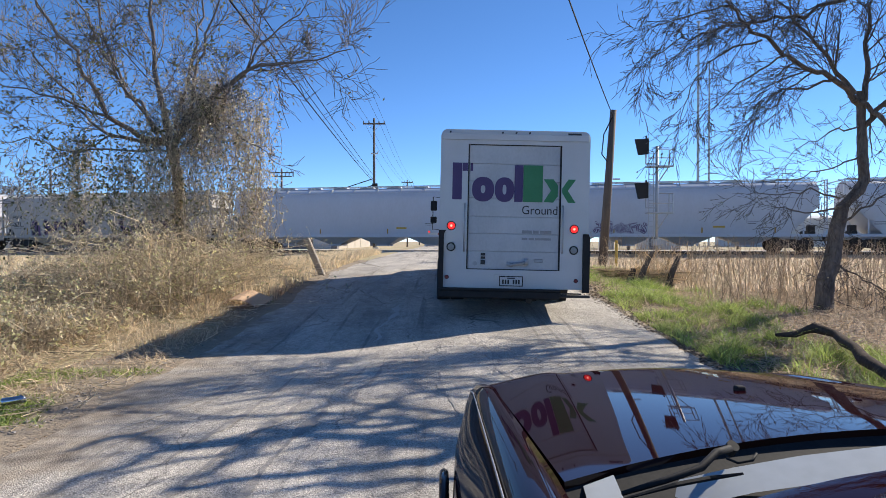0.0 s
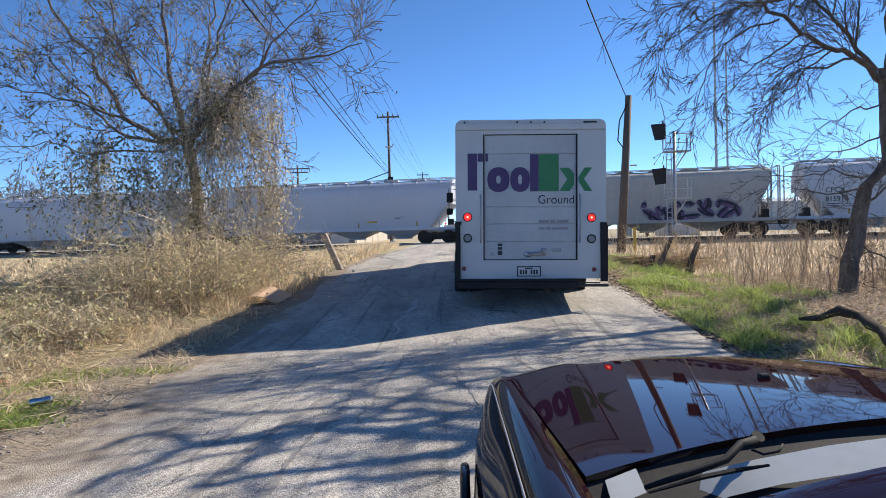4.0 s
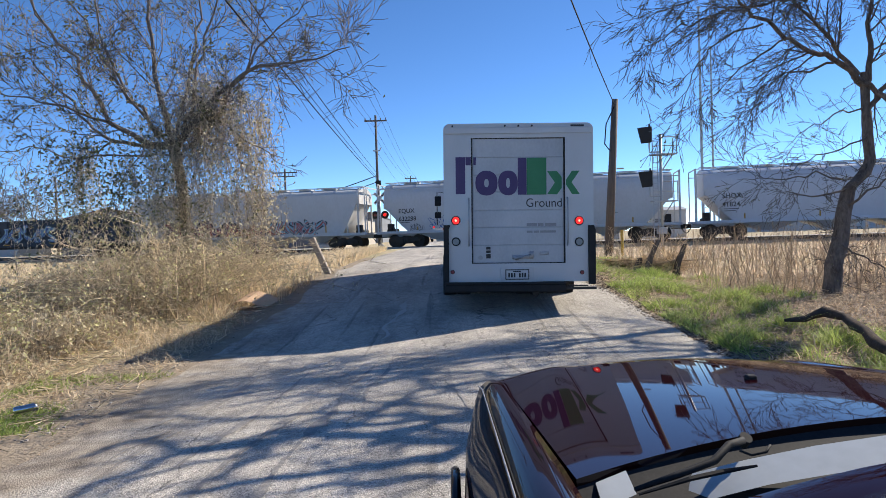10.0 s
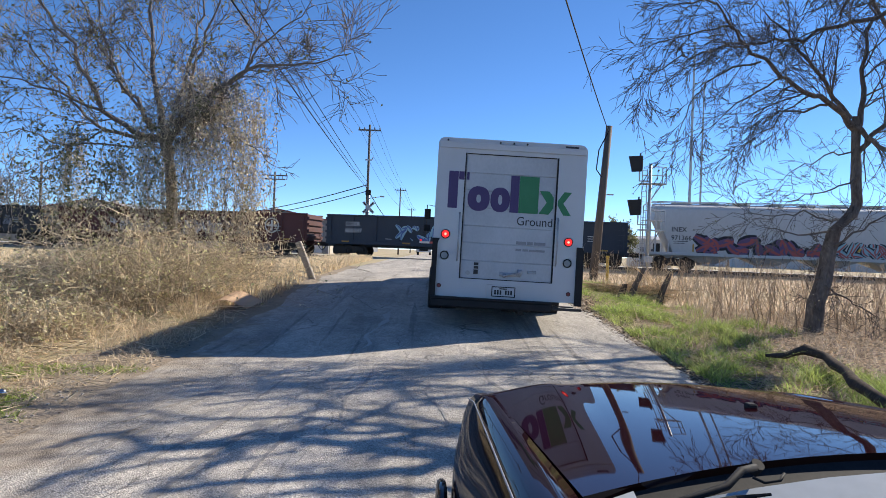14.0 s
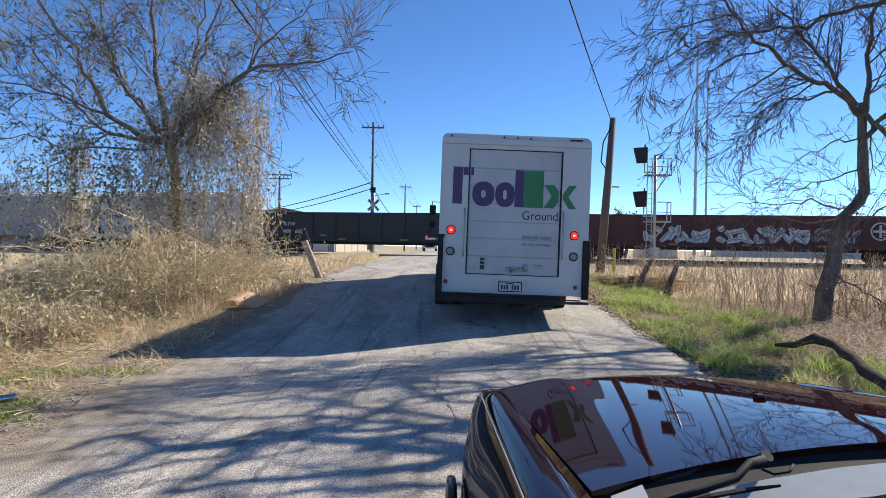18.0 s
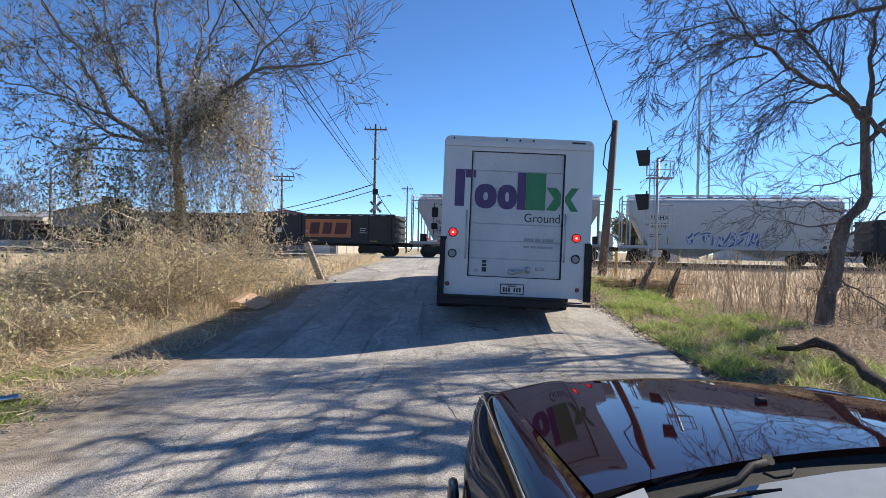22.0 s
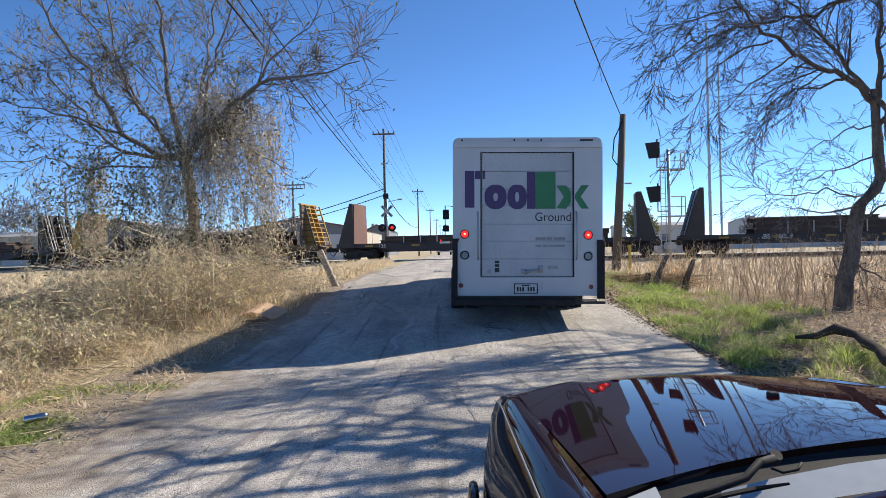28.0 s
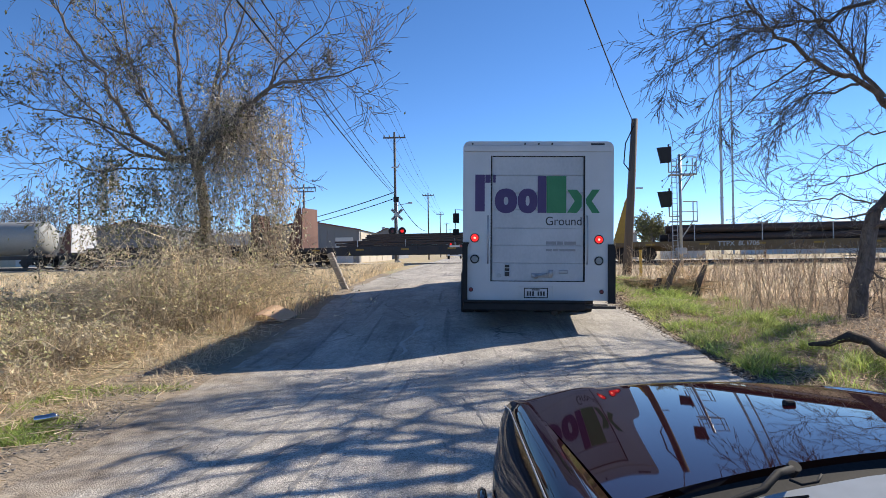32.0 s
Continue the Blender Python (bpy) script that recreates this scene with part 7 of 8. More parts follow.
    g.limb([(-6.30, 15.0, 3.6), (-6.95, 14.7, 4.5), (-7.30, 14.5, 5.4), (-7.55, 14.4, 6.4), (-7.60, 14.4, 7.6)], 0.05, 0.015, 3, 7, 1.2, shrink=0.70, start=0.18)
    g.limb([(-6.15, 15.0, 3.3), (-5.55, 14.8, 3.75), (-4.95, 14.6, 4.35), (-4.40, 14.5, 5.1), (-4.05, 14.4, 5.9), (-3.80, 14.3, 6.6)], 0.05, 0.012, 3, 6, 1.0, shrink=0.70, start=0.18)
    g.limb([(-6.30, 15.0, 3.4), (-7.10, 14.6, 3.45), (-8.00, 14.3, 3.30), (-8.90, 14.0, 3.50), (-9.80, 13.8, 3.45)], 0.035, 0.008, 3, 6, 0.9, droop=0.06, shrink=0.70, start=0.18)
    for w in g.limbs:
        part("limb", w, "twig", tree, "bare grey-brown limb with fine twigs")
    rng = random.Random(5)
    vine = Build()
    spots, pale = [], []

    def strand(px, z1, z0, y, n=15, wob=0.06, r=0.0048):
        pts = [Vector((px, y, z1))]
        for i in range(n):
            pts.append(pts[-1] + Vector((rng.gauss(0, wob), rng.gauss(0, wob), (z0 - z1) / n)))
        vine.tube(pts, r, 3, caps=False)
        for p in pts:
            for _ in range(3):
                (pale if rng.random() < 0.85 else spots).append(p + Vector([rng.gauss(0, 0.07) for _ in range(3)]))
            for _ in range(1):
                d = Vector([rng.gauss(0, 1) for _ in range(3)]).normalized() * rng.uniform(0.08, 0.34)
                e = Vector([rng.gauss(0, 0.05) for _ in range(3)])
                vine.tube([p, p + d * 0.55 + e, p + d + Vector((0, 0, -0.09))], 0.0042, 3, caps=False)

    for cx, w, za, zb, za2, n in ((-4.55, 0.40, 4.5, 1.0, 0.6, 90), (-5.6, 0.40, 4.0, 1.5, 0.7, 24), (-6.4, 0.35, 3.8, 1.5, 0.6, 18), (-8.6, 0.38, 3.2, 1.0, 0.6, 26), (-7.4, 0.55, 3.5, 1.5, 0.9, 26), (-5.0, 0.5, 4.9, 3.0, 0.6, 14), (-6.0, 0.22, 3.4, 0.9, 0.5, 16)):
        hubs = [rng.gauss(cx, w) for _ in range(max(3, n // 9))]
        for _ in range(n):
            x = rng.choice(hubs) + rng.gauss(0, 0.09)
            strand(x, za + rng.gauss(0, 0.35), zb + rng.gauss(0, za2), 14.6 + rng.gauss(0, 0.45))
    knot = Build()
    for i in range(2000):
        c = Vector((rng.gauss(-5.62, 0.58), 14.8 + rng.gauss(0, 0.5), rng.gauss(4.15, 0.52)))
        d = Vector([rng.gauss(0, 1) for _ in range(3)]).normalized() * rng.uniform(0.15, 0.42)
        e = Vector([rng.gauss(0, 1) for _ in range(3)]).normalized() * 0.14
        (vine if i % 3 else knot).tube([c, c + d * 0.5 + e, c + d], 0.0052, 3, caps=False)
        if rng.random() < 0.3:
            pale.append(c + d)
    tagged(part("twig_knot", knot, "twig", tree, "dense grey knot of fine twigs in the fork"), kind="stuff")
    part("vine_curtain", vine, "vine", tree, "tangled curtain of dead brown vines")
    for p in rng.sample(g.tips, min(5200, len(g.tips))):
        if p.x > -4.3 and rng.random() < 0.85:
            continue
        for _ in range(1):
            spots.append(p + Vector([rng.gauss(0, 0.05) for _ in range(3)]))
    for _ in range(2300):
        c = Vector((rng.gauss(-7.4, 0.9), 14.5 + rng.gauss(0, 0.5), rng.gauss(2.8, 0.75)))
        spots.append(c)
    part("olive_foliage", leaf_mesh("olive_foliage", spots, 0.046, "leaf_dark", 21), "leaf_dark", tree)
    part("pale_foliage", leaf_mesh("pale_foliage", pale, 0.040, "leaf_pale", 22), "leaf_pale", tree)
    tagged(tree, kind="")


left_tree()


def right_tree():
    tree = thing("tree", "dark leafless tree with a crooked trunk and drooping fine twigs", "tree", pose(0, 0, 0))
    g = Growth(17, 0.0036, 0.52, 1.5, 0.025)
    trunk = [(6.71, 11.6, -0.02), (6.73, 11.6, 0.30), (6.74, 11.6, 0.64), (6.86, 11.6, 1.03), (6.92, 11.6, 1.53), (7.02, 11.6, 1.97), (7.30, 11.6, 2.21), (7.42, 11.6, 2.45), (7.37, 11.6, 2.89), (7.36, 11.6, 3.38), (7.34, 11.6, 3.78), (7.32, 11.6, 3.99)]
    part("trunk", gnarled(trunk, [0.20, 0.155, 0.14, 0.13, 0.115, 0.105, 0.11, 0.095, 0.08, 0.075, 0.072, 0.055], 5), "bark", tree, "crooked dark trunk", True)
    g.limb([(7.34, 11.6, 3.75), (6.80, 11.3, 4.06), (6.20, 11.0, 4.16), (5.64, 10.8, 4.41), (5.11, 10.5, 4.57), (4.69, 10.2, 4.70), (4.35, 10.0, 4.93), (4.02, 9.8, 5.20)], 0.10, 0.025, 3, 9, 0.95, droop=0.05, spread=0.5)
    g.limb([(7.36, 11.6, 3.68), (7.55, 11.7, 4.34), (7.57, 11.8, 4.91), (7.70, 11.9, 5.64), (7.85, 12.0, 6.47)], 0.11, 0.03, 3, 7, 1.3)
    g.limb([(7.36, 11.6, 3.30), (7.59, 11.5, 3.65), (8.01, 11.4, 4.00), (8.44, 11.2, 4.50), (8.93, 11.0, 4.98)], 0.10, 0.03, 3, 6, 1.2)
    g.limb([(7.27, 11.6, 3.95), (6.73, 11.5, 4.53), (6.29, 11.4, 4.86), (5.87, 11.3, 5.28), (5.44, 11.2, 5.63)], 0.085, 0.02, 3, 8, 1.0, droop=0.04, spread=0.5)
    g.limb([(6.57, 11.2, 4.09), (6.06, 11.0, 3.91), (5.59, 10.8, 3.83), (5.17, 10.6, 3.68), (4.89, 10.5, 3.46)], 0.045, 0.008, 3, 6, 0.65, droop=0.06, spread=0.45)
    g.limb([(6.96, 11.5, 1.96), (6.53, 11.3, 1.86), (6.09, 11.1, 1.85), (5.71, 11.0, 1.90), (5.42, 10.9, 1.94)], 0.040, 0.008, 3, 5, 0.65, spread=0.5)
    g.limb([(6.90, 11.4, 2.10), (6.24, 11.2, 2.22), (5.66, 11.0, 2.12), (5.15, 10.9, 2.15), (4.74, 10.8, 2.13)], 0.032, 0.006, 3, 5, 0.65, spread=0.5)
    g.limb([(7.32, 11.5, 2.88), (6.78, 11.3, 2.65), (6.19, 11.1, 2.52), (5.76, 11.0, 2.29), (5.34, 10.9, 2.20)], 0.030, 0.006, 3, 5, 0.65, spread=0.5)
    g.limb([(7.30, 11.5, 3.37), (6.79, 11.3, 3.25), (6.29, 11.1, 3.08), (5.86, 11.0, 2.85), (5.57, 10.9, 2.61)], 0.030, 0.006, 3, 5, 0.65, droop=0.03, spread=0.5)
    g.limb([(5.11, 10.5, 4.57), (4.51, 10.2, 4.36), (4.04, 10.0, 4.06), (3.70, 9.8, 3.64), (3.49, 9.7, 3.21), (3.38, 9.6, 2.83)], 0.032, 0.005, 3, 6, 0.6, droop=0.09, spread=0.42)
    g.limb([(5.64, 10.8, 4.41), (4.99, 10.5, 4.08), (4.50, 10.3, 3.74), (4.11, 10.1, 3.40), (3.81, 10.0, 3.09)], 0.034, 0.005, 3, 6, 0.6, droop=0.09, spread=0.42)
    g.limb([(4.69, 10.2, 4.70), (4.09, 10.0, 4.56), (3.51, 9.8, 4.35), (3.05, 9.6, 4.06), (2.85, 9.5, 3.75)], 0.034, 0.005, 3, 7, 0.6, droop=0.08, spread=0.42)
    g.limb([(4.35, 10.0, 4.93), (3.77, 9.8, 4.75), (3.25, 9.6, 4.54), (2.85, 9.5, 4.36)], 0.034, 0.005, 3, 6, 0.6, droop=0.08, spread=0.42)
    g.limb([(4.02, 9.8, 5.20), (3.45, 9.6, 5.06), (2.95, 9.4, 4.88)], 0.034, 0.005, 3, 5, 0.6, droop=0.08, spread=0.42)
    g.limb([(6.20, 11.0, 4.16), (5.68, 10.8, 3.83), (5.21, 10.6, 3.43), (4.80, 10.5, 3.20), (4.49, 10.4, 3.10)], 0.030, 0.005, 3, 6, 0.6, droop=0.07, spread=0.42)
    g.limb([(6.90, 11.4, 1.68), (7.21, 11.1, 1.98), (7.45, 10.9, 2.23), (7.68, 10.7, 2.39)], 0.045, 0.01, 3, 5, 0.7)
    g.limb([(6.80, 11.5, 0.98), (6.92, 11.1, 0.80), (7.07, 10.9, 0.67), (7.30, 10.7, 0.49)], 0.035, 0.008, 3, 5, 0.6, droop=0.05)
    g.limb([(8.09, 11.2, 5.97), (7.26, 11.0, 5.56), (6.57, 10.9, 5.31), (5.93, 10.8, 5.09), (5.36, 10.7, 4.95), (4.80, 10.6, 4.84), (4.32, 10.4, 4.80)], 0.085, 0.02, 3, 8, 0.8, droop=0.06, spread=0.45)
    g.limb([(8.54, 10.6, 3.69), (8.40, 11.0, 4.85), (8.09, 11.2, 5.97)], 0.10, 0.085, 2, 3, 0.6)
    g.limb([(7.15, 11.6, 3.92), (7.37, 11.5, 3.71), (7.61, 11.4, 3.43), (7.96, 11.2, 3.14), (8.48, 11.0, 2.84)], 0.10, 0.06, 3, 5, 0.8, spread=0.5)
    # unseen limbs added over the road, above the camera's view, to throw its shadows
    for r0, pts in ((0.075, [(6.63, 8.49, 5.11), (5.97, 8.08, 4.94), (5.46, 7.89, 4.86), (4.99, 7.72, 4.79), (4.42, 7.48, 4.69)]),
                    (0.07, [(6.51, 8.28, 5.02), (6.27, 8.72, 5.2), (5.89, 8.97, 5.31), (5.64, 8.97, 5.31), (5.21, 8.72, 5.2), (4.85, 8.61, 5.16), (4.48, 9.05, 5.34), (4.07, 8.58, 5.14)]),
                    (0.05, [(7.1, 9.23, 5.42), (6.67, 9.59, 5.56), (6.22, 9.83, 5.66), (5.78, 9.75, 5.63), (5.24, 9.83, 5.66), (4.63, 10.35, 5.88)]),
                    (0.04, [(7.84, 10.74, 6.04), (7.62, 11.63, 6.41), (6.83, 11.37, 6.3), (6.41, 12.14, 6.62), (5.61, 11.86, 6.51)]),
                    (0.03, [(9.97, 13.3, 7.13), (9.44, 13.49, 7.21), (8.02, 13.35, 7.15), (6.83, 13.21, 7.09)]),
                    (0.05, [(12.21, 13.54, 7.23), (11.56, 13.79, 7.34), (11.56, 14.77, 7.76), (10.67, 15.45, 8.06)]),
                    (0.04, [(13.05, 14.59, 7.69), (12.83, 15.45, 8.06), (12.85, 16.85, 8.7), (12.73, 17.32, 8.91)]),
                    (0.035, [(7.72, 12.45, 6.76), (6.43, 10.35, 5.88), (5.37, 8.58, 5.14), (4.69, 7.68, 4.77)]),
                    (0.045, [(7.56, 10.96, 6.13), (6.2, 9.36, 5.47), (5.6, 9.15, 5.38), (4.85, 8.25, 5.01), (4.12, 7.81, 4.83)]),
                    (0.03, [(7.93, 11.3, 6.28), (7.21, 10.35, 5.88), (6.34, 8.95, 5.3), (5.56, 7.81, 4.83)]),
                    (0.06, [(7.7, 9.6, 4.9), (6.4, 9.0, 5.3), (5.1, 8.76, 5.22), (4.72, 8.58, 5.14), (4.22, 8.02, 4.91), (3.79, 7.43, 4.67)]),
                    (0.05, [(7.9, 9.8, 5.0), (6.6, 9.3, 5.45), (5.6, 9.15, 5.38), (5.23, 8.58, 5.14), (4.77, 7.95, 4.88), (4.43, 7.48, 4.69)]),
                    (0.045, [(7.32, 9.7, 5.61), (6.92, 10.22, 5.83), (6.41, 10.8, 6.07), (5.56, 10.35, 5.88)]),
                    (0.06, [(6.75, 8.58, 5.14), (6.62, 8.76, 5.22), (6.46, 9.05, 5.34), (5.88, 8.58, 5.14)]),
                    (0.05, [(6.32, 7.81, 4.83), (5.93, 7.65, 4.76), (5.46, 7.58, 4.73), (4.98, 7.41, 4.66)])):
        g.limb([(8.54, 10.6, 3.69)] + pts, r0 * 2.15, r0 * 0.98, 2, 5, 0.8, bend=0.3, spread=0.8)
    shoots = Build()
    g.wood = shoots
    for _ in range(46):
        k = g.rng.randrange(1, 7)
        p = Vector(trunk[k]).lerp(Vector(trunk[k + 1]), g.rng.random())
        a = g.rng.uniform(0, 6.283)
        g.shoot(p, (math.cos(a), math.sin(a), g.rng.uniform(-0.2, 0.7)), g.rng.uniform(0.3, 0.75), 0.009, 1, 0.3, 0.02, 4, 0.55, 4, 0.6)
    g.limbs.append(shoots)
    for w in g.limbs:
        part("limb", w, "bark", tree, "dark bare limb with fine twigs")
    rng = random.Random(8)
    spots = [p for p in g.tips if rng.random() < 0.07]
    part("bud_foliage", leaf_mesh("bud_foliage", spots, 0.022, "leaf_dark", 23), "leaf_dark", tree)


right_tree()


def small_tree(name, label, x, y, h, seed, leafy=False, r=0.16, material="twig"):
    tree = thing("tree", label, "tree", pose(x, y, 0))
    g = Growth(seed, 0.035)
    rng = random.Random(seed)
    z0 = ground_z(x, y) - 0.1
    trunk = [(0, 0, z0), (0.05 * h, 0, z0 + 0.2 * h), (0.03 * h, 0.02, z0 + 0.45 * h)]
    part("trunk", Build().tube(trunk, [r, r * 0.8, r * 0.6], 8), "bark", tree, smooth=True)
    for k in range(7):
        a = k * 2.4 + rng.random()
        p = Vector(trunk[1]).lerp(Vector(trunk[2]), rng.random())
        g.shoot(p, (math.cos(a) * 0.55, math.sin(a) * 0.55, 1.0), h * 0.5 * rng.uniform(0.7, 1.1), r * 0.5, 2 if leafy else 3, 0.2, 0, 5, 0.55, 4)
    part("branch_crown", g.wood, material, tree)
    if leafy:
        spots = [p + Vector([rng.gauss(0, 0.22) for _ in range(3)]) for p in g.tips for _ in range(5)]
        part("crown", leaf_mesh("crown", spots, 0.16, "leaf_dark", seed), "leaf_dark", tree, "dark green leaves")
    return tree


small_tree("tree", "leafless tree far along the track", -76, 112, 14, 31)
small_tree("tree", "leafless tree far along the track", -69, 108, 12.5, 32)
small_tree("tree", "leafless tree far along the track", -86, 120, 13, 33)
small_tree("tree", "small dark green leafy tree beyond the track", 21.3, 76, 5.6, 34, True)
small_tree("tree", "small leafy tree beyond the track", 26.5, 95, 5.2, 35, True)
small_tree("tree", "small bare tree beyond the track", 37.5, 84, 4.6, 36)


def sticks(name, a, b, r, material, seed):
    """Many thin three-sided twigs, each from a point of a to the same point of b."""
    rng = np.random.default_rng(seed)
    a, b = np.asarray(a, float), np.asarray(b, float)
    r = np.broadcast_to(np.asarray(r, float), (len(a),))[:, None]
    d = b - a
    u = np.cross(d, rng.normal(size=d.shape))
    u /= np.linalg.norm(u, axis=1)[:, None] + 1e-9
    w = np.cross(d, u)
    w /= np.linalg.norm(w, axis=1)[:, None] + 1e-9
    ring = [(u * math.cos(t) + w * math.sin(t)) * r for t in (0, 2.0944, 4.1888)]
    v = np.stack([a + q for q in ring] + [b + q * 0.6 for q in ring], 1).reshape(-1, 3)
    i = np.arange(len(a))[:, None] * 6
    f = np.concatenate([i + np.array([[k, (k + 1) % 3, 3 + (k + 1) % 3, 3 + k]]) for k in range(3)], 1).reshape(-1, 4)
    return raw(name, v, f, M[material])


def shrubs():
    """Bramble mounds on the verge: arching stems that branch twice, with small dry leaves."""
    for label, cx, cy, rx, ry, h, stems, seed, leafy in (
            ("dense dry bramble bush with olive leaves on the verge", -5.0, 11.5, 1.6, 1.3, 1.55, 300, 41, 0.75),
            ("dry bramble bush below the tree", -4.5, 13.6, 1.0, 1.0, 1.3, 160, 42, 0.35),
            ("low olive bramble patch at the roadside", -7.2, 9.6, 1.7, 1.5, 0.58, 200, 43, 0.95),
            ("low olive bramble patch at the roadside", -5.5, 8.6, 1.2, 0.9, 0.50, 150, 44, 0.7),
            ("low tangled bramble patch", -9.6, 12.0, 2.2, 1.8, 0.65, 220, 45, 0.8),
            ("tangled bramble bush behind the roadside", -7.3, 13.2, 1.6, 1.2, 0.78, 170, 46, 0.7),
            ("low olive bramble patch at the roadside", -5.3, 6.6, 0.9, 1.0, 0.34, 110, 47, 0.6)):
        rng = np.random.default_rng(seed)
        bush = thing("bramble_bush", label, "bush", pose(0, 0, 0), group="bramble bushes")
        ang, q = rng.uniform(0, 6.283, stems), np.sqrt(rng.random(stems))
        x, y = cx + rx * q * np.cos(ang), cy + ry * q * np.sin(ang)
        keep = (x < -3.3) & ((x < -3.85) | (y < 10.6) | (y > 12.6))
        x, y, q = x[keep], y[keep], q[keep]
        base = np.array([(px, py, ground_z(px, py) - 0.03) for px, py in zip(x, y)])
        n = len(base)
        hh = h * (1 - 0.6 * q * q) * rng.uniform(0.3, 1.12, n)
        lean = rng.normal(0, 0.5, (n, 3)) * h * 0.95
        lean[:, 2] = 0
        up = np.array([0.0, 0.0, 1.0])
        line = [base, base + lean * 0.2 + up * hh[:, None] * 0.5, base + lean * 0.6 + up * hh[:, None] * 0.9, base + lean * 1.0 + up * hh[:, None] * 0.98, base + lean * 1.5 + up * (hh * rng.uniform(0.5, 0.95, n))[:, None]]
        tagged(part("stem_tangle", sticks("stem_tangle", np.concatenate(line[:-1]), np.concatenate(line[1:]), np.repeat([0.0095, 0.0075, 0.006, 0.0045], n), "bramble", seed), "bramble", bush), kind="stuff")
        k = 8
        pick = rng.integers(1, 4, (n, k))
        f = rng.random((n, k, 1))
        all_pts = np.stack(line, 1)
        rows = np.arange(n)[:, None]
        p = (all_pts[rows, pick] * (1 - f) + all_pts[rows, pick + 1] * f).reshape(-1, 3)
        d = rng.normal(size=p.shape) + np.array([0, 0, 0.35])
        d *= (rng.uniform(0.10, 0.38, len(p)) * min(1.0, 0.55 + 0.4 * h) / np.linalg.norm(d, axis=1))[:, None]
        mid = p + d * 0.55
        tip = p + d + rng.normal(0, 0.035, p.shape)
        tagged(part("twig_tangle", sticks("twig_tangle", np.concatenate([p, mid]), np.concatenate([mid, tip]), 0.0036, "bramble", seed + 100), "bramble", bush), kind="stuff")
        fork = np.concatenate([mid[::2], tip])
        e = rng.normal(size=fork.shape)
        e *= (rng.uniform(0.05, 0.16, len(fork)) / np.linalg.norm(e, axis=1))[:, None]
        tagged(part("fine_tangle", sticks("fine_tangle", fork, fork + e, 0.0026, "bramble", seed + 200), "bramble", bush), kind="stuff")
        ends = np.concatenate([fork + e, fork + e * 0.5]) + rng.normal(0, 0.02, (2 * len(fork), 3))
        green = rng.random(len(ends)) < leafy * np.clip(0.55 + 0.9 * np.array([noise.noise(Vector((float(c[0]) * 1.3, float(c[1]) * 1.3, 2.0))) for c in ends]), 0.1, 1)
        part("foliage", leaf_mesh("foliage", ends[green], 0.030, "leaf_olive", seed), "leaf_olive", bush)
        dry = ends[~green][::2]
        part("dry_foliage", leaf_mesh("dry_foliage", dry, 0.032, "leaf_pale", seed + 1), "leaf_pale", bush)


shrubs()


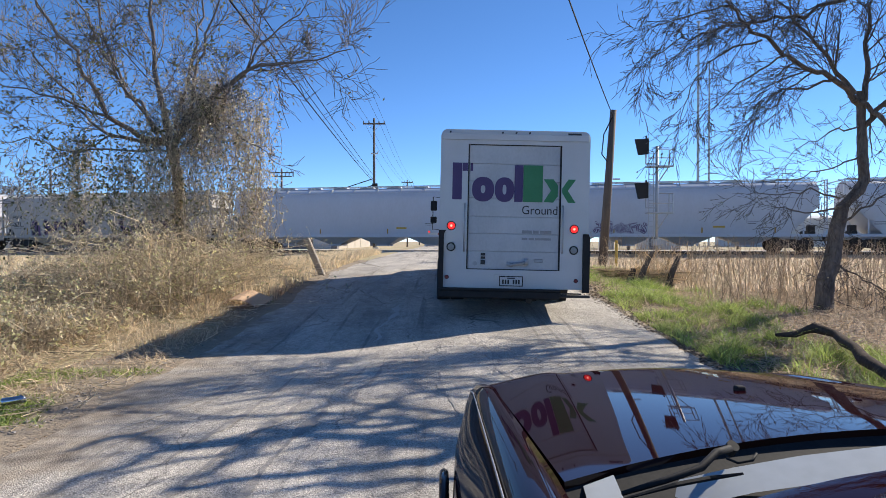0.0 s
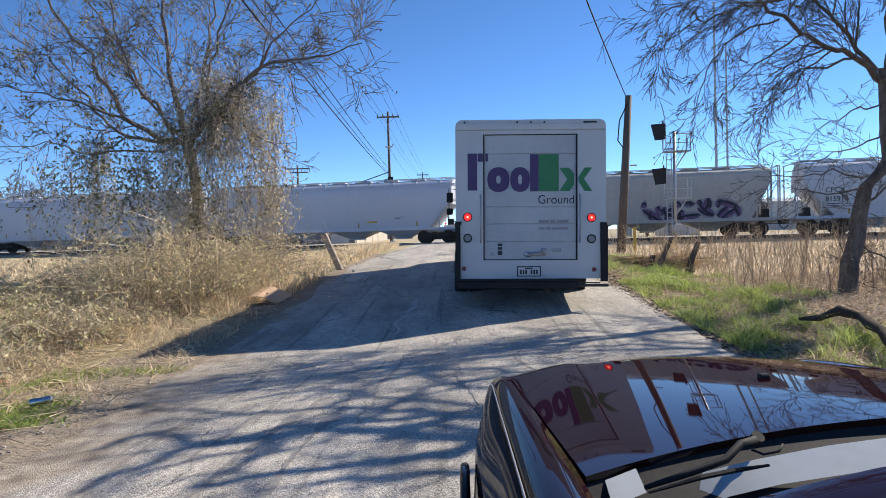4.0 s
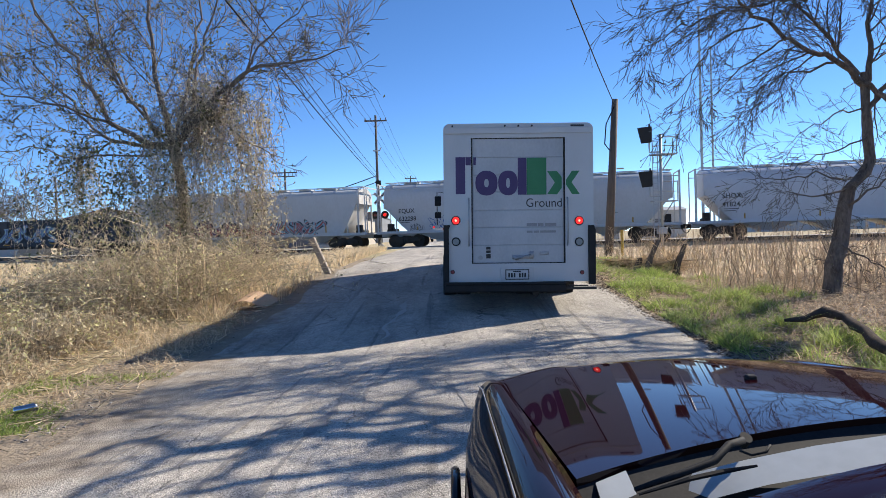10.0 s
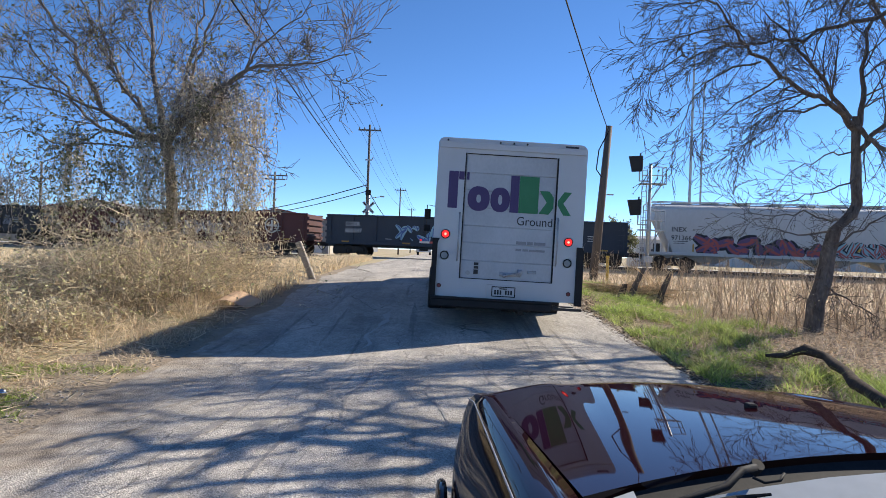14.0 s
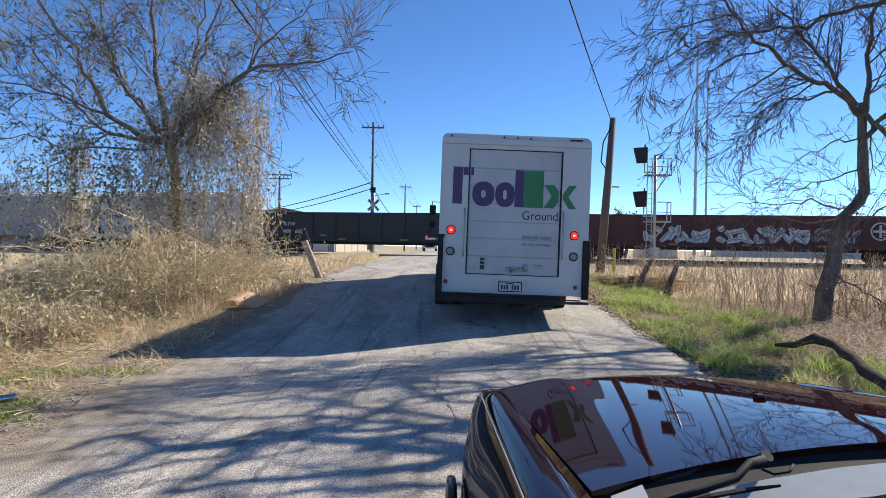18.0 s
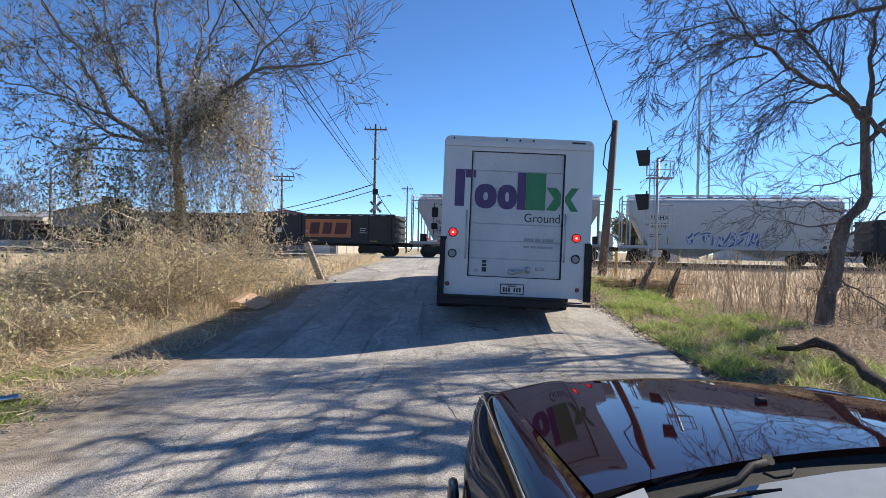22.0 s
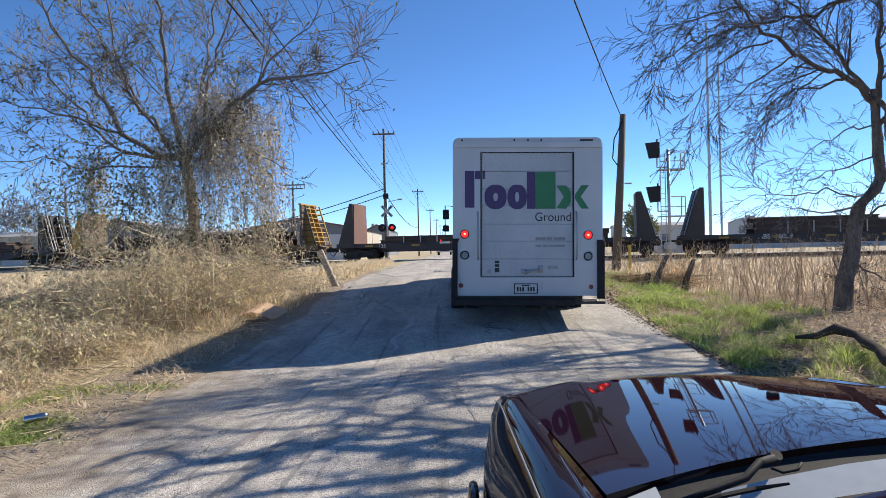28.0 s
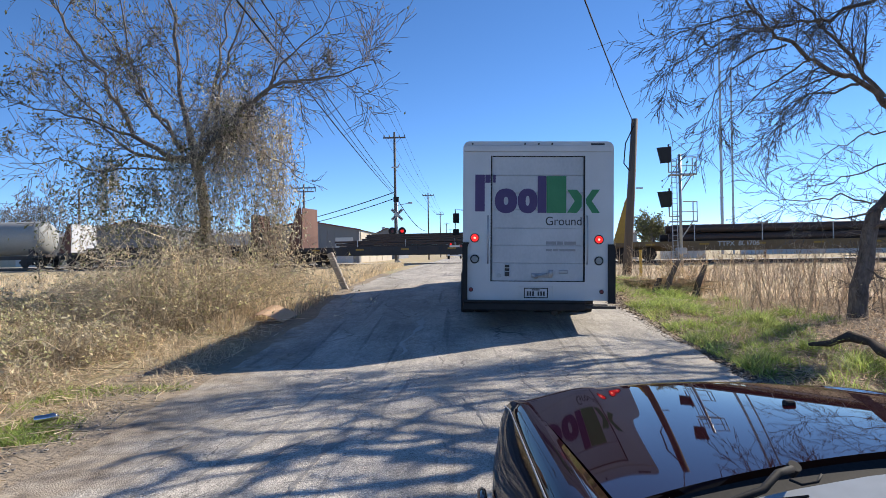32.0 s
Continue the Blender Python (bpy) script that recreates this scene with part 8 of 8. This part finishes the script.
def grasses():
    rng = np.random.default_rng(3)

    def stuff(name, me, label, category):
        tagged(new(name, me), label, category, kind="stuff")

    def clump(x, y, r):
        return noise.noise(Vector((x * 0.9, y * 0.9, 1.5))) + r.uniform(-0.35, 0.35) > -0.05

    off = lambda x, y: abs(y - (TRACK_D - TRACK_K * x)) > 4.0
    p = scatter(24000, -6.0, -3.0, 11.8, 42, 1, lambda x, y, r: off(x, y) and (x < -3.1 - 0.12 * max(0, y - 20) * 0.3) and clump(x, y, r) and (y > 16 or r.random() < 0.35))
    stuff("dry_grass", blades("dry_grass", p, np.interp([q[1] for q in p], [12, 24, 42], [1.0, 0.8, 0.45]) * rng.uniform(0.2, 0.7, len(p)), 0.0065, 0.5, "dry_grass", 1), "tall straw-coloured dry grass along the road", "grass")
    p = scatter(34000, -42, -5.0, 14, 44, 2, lambda x, y, r: off(x, y) and r.random() < 1.2 - (y - 14) / 60)
    stuff("dry_field_grass", blades("dry_field_grass", p, np.interp([q[1] for q in p], [14, 26, 40], [1, 0.75, 0.35]) * rng.uniform(0.10, 0.34, len(p)), 0.019, 0.4, "dry_grass", 2), "dry yellow grass over the field", "grass")
    p = scatter(26000, -13, -3.0, 3.2, 13, 3, lambda x, y, r: x < -3.1 - 0.3 * max(0, 7.5 - y) * 0.1 - (0.5 if 10.4 < y < 12.6 else 0) and clump(x * 1.7, y * 1.7, r))
    stuff("verge_grass", blades("verge_grass", p, np.interp([q[1] for q in p], [4, 10], [0.25, 0.8]) * rng.uniform(0.06, 0.30, len(p)), 0.0055, 0.8, "dry_stem", 3), "short dry tangled grass on the verge", "grass")
    p = scatter(3200, -4.3, -2.9, 4.8, 6.9, 4, lambda x, y, r: noise.noise(Vector((x * 1.3, y * 1.1, 4.4))) + r.uniform(-0.25, 0.25) - 0.5 * abs(x + 3.35) > 0.02)
    stuff("green_weeds", blades("green_weeds", p, rng.uniform(0.02, 0.085, len(p)), 0.008, 0.8, "green_grass", 4), "low green weeds on the dusty verge", "grass")
    p = scatter(46000, 3.05, 7.6, 4.5, 22, 5, lambda x, y, r: noise.noise(Vector((x * 0.9, y * 0.7, 2.2))) + 0.6 * noise.noise(Vector((x * 3.1, y * 2.3, 6.2))) + r.uniform(-0.3, 0.3) - 0.8 * max(0, x - 4.9 - 0.03 * max(0, y - 9)) > -0.01)
    stuff("green_verge_grass", blades("green_verge_grass", p, np.array([max(0.25, 0.75 + 1.5 * noise.noise(Vector((q[0] * 2.6, q[1] * 2.0, 5.5)))) for q in p]) * rng.uniform(0.04, 0.19, len(p)), 0.0065, 0.75, "green_grass", 5), "lush bright green grass on the verge", "grass")
    p = scatter(42000, 4.6, 44, 15, 44, 6, lambda x, y, r: off(x, y) and r.random() < 1.2 - (y - 14) / 60)
    stuff("rusty_field_grass", blades("rusty_field_grass", p, np.interp([q[1] for q in p], [14, 26, 40], [0.75, 0.6, 0.3]) * rng.uniform(0.08, 0.36, len(p)), 0.014, 0.35, "rust_grass", 6), "dry tan and rust-coloured grass over the field", "grass")
    p = scatter(17000, 3.1, 13, 5.0, 19, 7, lambda x, y, r: not (0.27 < x / y < 0.37 and 12.5 < y < 16.2))
    stuff("dry_undergrowth", blades("dry_undergrowth", p, rng.uniform(0.03, 0.18, len(p)), 0.007, 0.9, "weed", 7), "thin dry grass under the trees", "grass")
    p = np.asarray(scatter(30000, 2.75, 10, 3.5, 16, 8)) + np.array([0, 0, 0.03])
    stuff("leaf_litter", leaf_mesh("leaf_litter", p, 0.035, "litter", 8, 0.7), "brown fallen leaves on the ground", "leaf litter")
    p = np.asarray(scatter(20000, -8, -2.75, 2.6, 12, 9)) + np.array([0, 0, 0.025])
    stuff("leaf_litter", leaf_mesh("leaf_litter", p, 0.028, "litter", 9, 0.7), "brown fallen leaves on the verge", "leaf litter")
    p = np.asarray(scatter(7000, 2.72, 3.7, 3.2, 16, 10, lambda x, y, r: r.random() < 1.25 - (x - 2.72) * 0.9)) + np.array([0, 0, 0.035])
    stuff("leaf_litter", leaf_mesh("leaf_litter", p, 0.03, "dead_leaf", 10, 0.6), "dark dead leaves along the edge of the road", "leaf litter")
    r3 = random.Random(4)
    stones = Build()
    for _ in range(1100):
        sx = r3.choice((-1, 1))
        y = r3.uniform(2.4, 17)
        x = sx * (2.85 + abs(r3.gauss(0, 0.32))) - (0.1 if sx < 0 else 0)
        k = r3.uniform(0.003, 0.012)
        z = ground_z(x, y) + 0.035 if abs(x) > 2.9 else surface_z(x, y)
        stones.box(x - k, x + k, y - k * r3.uniform(0.6, 1.2), y + k, z - k * 0.4, z + k * 0.4)
    tagged(new("loose_gravel", stones.mesh("loose_gravel", M["pebble"])), "loose grey gravel along the road edges", "gravel", kind="stuff")
    for cx, x0, x1, y0, y1, n, tone, seed in ((-1, -9.5, -3.0, 3.6, 11.0, 2600, "bramble", 61), (1, 3.3, 9.5, 5.2, 15.0, 2600, "weed", 62)):
        p = np.asarray(scatter(n, x0, x1, y0, y1, seed))
        q = np.random.default_rng(seed)
        d = q.normal(size=p.shape) * np.array([1, 1, 0.22])
        d *= (q.uniform(0.08, 0.5, n) / np.linalg.norm(d, axis=1))[:, None]
        p[:, 2] += q.uniform(0.03, 0.09, n)
        stuff("fallen_twigs", sticks("fallen_twigs", p - d * 0.5, p + d * 0.5, q.uniform(0.002, 0.006, n), tone, seed), "dry twigs lying on the verge", "twigs")
    weeds = Build()
    r2 = random.Random(12)
    for _ in range(820):
        y = r2.uniform(11.2, 24)
        x = r2.uniform(4.5, 5.6 + 0.46 * y)
        if 0.27 < x / y < 0.37 and y < 16:
            continue
        z = ground_z(x, y)
        h = r2.uniform(0.45, 1.3)
        d = Vector((r2.gauss(0, 0.16), r2.gauss(0, 0.16), 1)) * h
        base = Vector((x, y, z))
        weeds.tube([base, base + d * 0.5 + Vector((r2.gauss(0, 0.08), 0, 0.04)), base + d], [0.008, 0.006, 0.003], 3, caps=False)
        for _ in range(5):
            q = base + d * r2.uniform(0.45, 1.0)
            e = Vector((r2.gauss(0, 1), r2.gauss(0, 1), 0.8)).normalized() * r2.uniform(0.05, 0.18)
            weeds.tube([q, q + e], 0.0035, 3, caps=False)
    stuff("tall_weeds", weeds.mesh("tall_weeds", M["weed"]), "tall brown dead weed stalks in the field", "weeds")


grasses()


# ---- small things on the verges ----
def verge_things():
    post = Build()
    a, b = Vector((-2.98, 16.5, 0.30)), Vector((-3.42, 16.35, 1.42))
    d = (b - a).normalized()
    s = d.cross(Vector((0, 1, 0))).normalized()
    m = Matrix((( s.x, 0, d.x, a.x), (s.y, 1, d.y, a.y), (s.z, 0, d.z, a.z), (0, 0, 0, 1)))
    post.box(-0.075, 0.075, -0.07, 0.07, 0, (b - a).length, 0.02, m)
    solo("fence_post", post, "grey_wood", "weathered grey wooden post leaning over beside the road", "post")
    card = thing("cardboard_sheet", "torn brown cardboard sheet bent in the middle on the verge", "cardboard", pose(-3.50, 11.55, ground_z(-3.50, 11.55) + 0.06, 10, 0, -12))
    part("half", Build().grid([[(-0.36, -0.25, 0.0), (-0.12, -0.30, 0.13), (0.02, -0.30, 0.15)], [(-0.40, 0.28, 0.03), (-0.10, 0.27, 0.17), (0.02, 0.25, 0.18)]]), "cardboard", card)
    part("half", Build().grid([[(0.025, -0.30, 0.15), (0.18, -0.30, 0.11), (0.38, -0.26, 0.0)], [(0.025, 0.25, 0.18), (0.2, 0.24, 0.12), (0.42, 0.26, 0.02)]]), "cardboard", card)
    part("edge", Build().tube([(-0.36, -0.25, 0.0), (-0.12, -0.30, 0.13), (0.02, -0.30, 0.15), (0.18, -0.30, 0.11), (0.38, -0.26, 0.0)], 0.006, 4), "cardboard", card)
    can = thing("drink_can", "crushed silver drink can lying on the verge", "can", pose(-3.52, 5.36, ground_z(-3.52, 5.36) + 0.085, 0, 84, 24))
    part("shell", Build().tube([(0, 0, -0.085), (0, 0, -0.075), (0, 0, 0.0), (0, 0, 0.075), (0, 0, 0.085)], [0.026, 0.033, 0.030, 0.033, 0.027], 16), "can", can, smooth=True)
    part("rim", Build().ring((0, 0, 0.086), (0, 0, 1), 0.025, 0.003, 16, 5), "can", can)
    bol = thing("marker_post", "small yellow marker post beside the pole", "marker post", pose(6.72, 25.6, ground_z(6.72, 25.6)))
    part("post", Build().tube([(0, 0, -0.1), (0, 0, 1.0)], 0.06, 10), "yellow", bol)
    part("cap", Build().tube([(0, 0, 1.0), (0, 0, 1.06)], 0.065, 10), "yellow", bol)
    log = Build()
    log.tube([(4.36, 8.64, 0.12), (4.58, 8.55, 0.14), (4.72, 8.62, 0.17), (4.87, 8.62, 0.22), (4.92, 8.25, 0.19), (4.72, 7.75, 0.17), (4.55, 7.25, 0.17), (4.32, 6.75, 0.14), (4.14, 6.22, 0.14), (3.92, 5.5, 0.10)], [0.02, 0.042, 0.045, 0.072, 0.048, 0.064, 0.052, 0.068, 0.055, 0.06], 10)
    solo("fallen_log", log, "log_dark", "dark crooked fallen branch lying in the grass", "log", smooth=True)
    for i, pts in enumerate(([(4.62, 15.6, 0.25), (4.75, 15.6, 0.7), (4.96, 15.6, 1.12)], [(5.32, 15.6, 0.25), (5.42, 15.6, 0.6), (5.58, 15.6, 1.0)], [(4.45, 15.9, 0.25), (4.6, 15.9, 0.7)])):
        solo("tree_stump", gnarled(pts, [0.095, 0.07, 0.05][: len(pts)], i), "bark", "broken leaning dead tree stump in the weeds", "stump", "stumps", smooth=True)
    solo("fallen_log", gnarled([(3.62, 15.7, 0.36), (3.9, 14.9, 0.37), (4.1, 14.2, 0.36), (4.28, 13.5, 0.35)], [0.07, 0.085, 0.10, 0.11], 9), "pale_bark", "short grey weathered log lying at the edge of the grass", "log", smooth=True)
    rng = random.Random(77)
    brush = Build()
    for _ in range(380):
        t = rng.random()
        c = Vector((3.9 + 1.5 * t, 16.6 - 1.0 * t, 0.35 + rng.uniform(0, 0.28)))
        d = Vector((rng.gauss(0, 0.5), rng.gauss(0, 0.3), rng.gauss(0, 0.14)))
        brush.tube([c - d * 0.5, c + Vector((0, 0, 0.04)), c + d * 0.5], rng.choice((0.006, 0.01, 0.018)), 4, caps=False)
    for _ in range(130):
        c = Vector((rng.gauss(5.2, 0.5), 15.8 + rng.gauss(0, 0.3), 0.3))
        d = Vector((rng.gauss(0, 0.3), rng.gauss(0, 0.3), rng.uniform(0.4, 1.15)))
        brush.tube([c, c + d * 0.6, c + d + Vector((rng.gauss(0, 0.2), 0, -0.1))], 0.005, 3, caps=False)
    tagged(new("brush_pile", brush.mesh("brush_pile", M["dry_stem"])), "pile of dead grey-brown brushwood by the verge", "brushwood", kind="stuff")


verge_things()


motions()
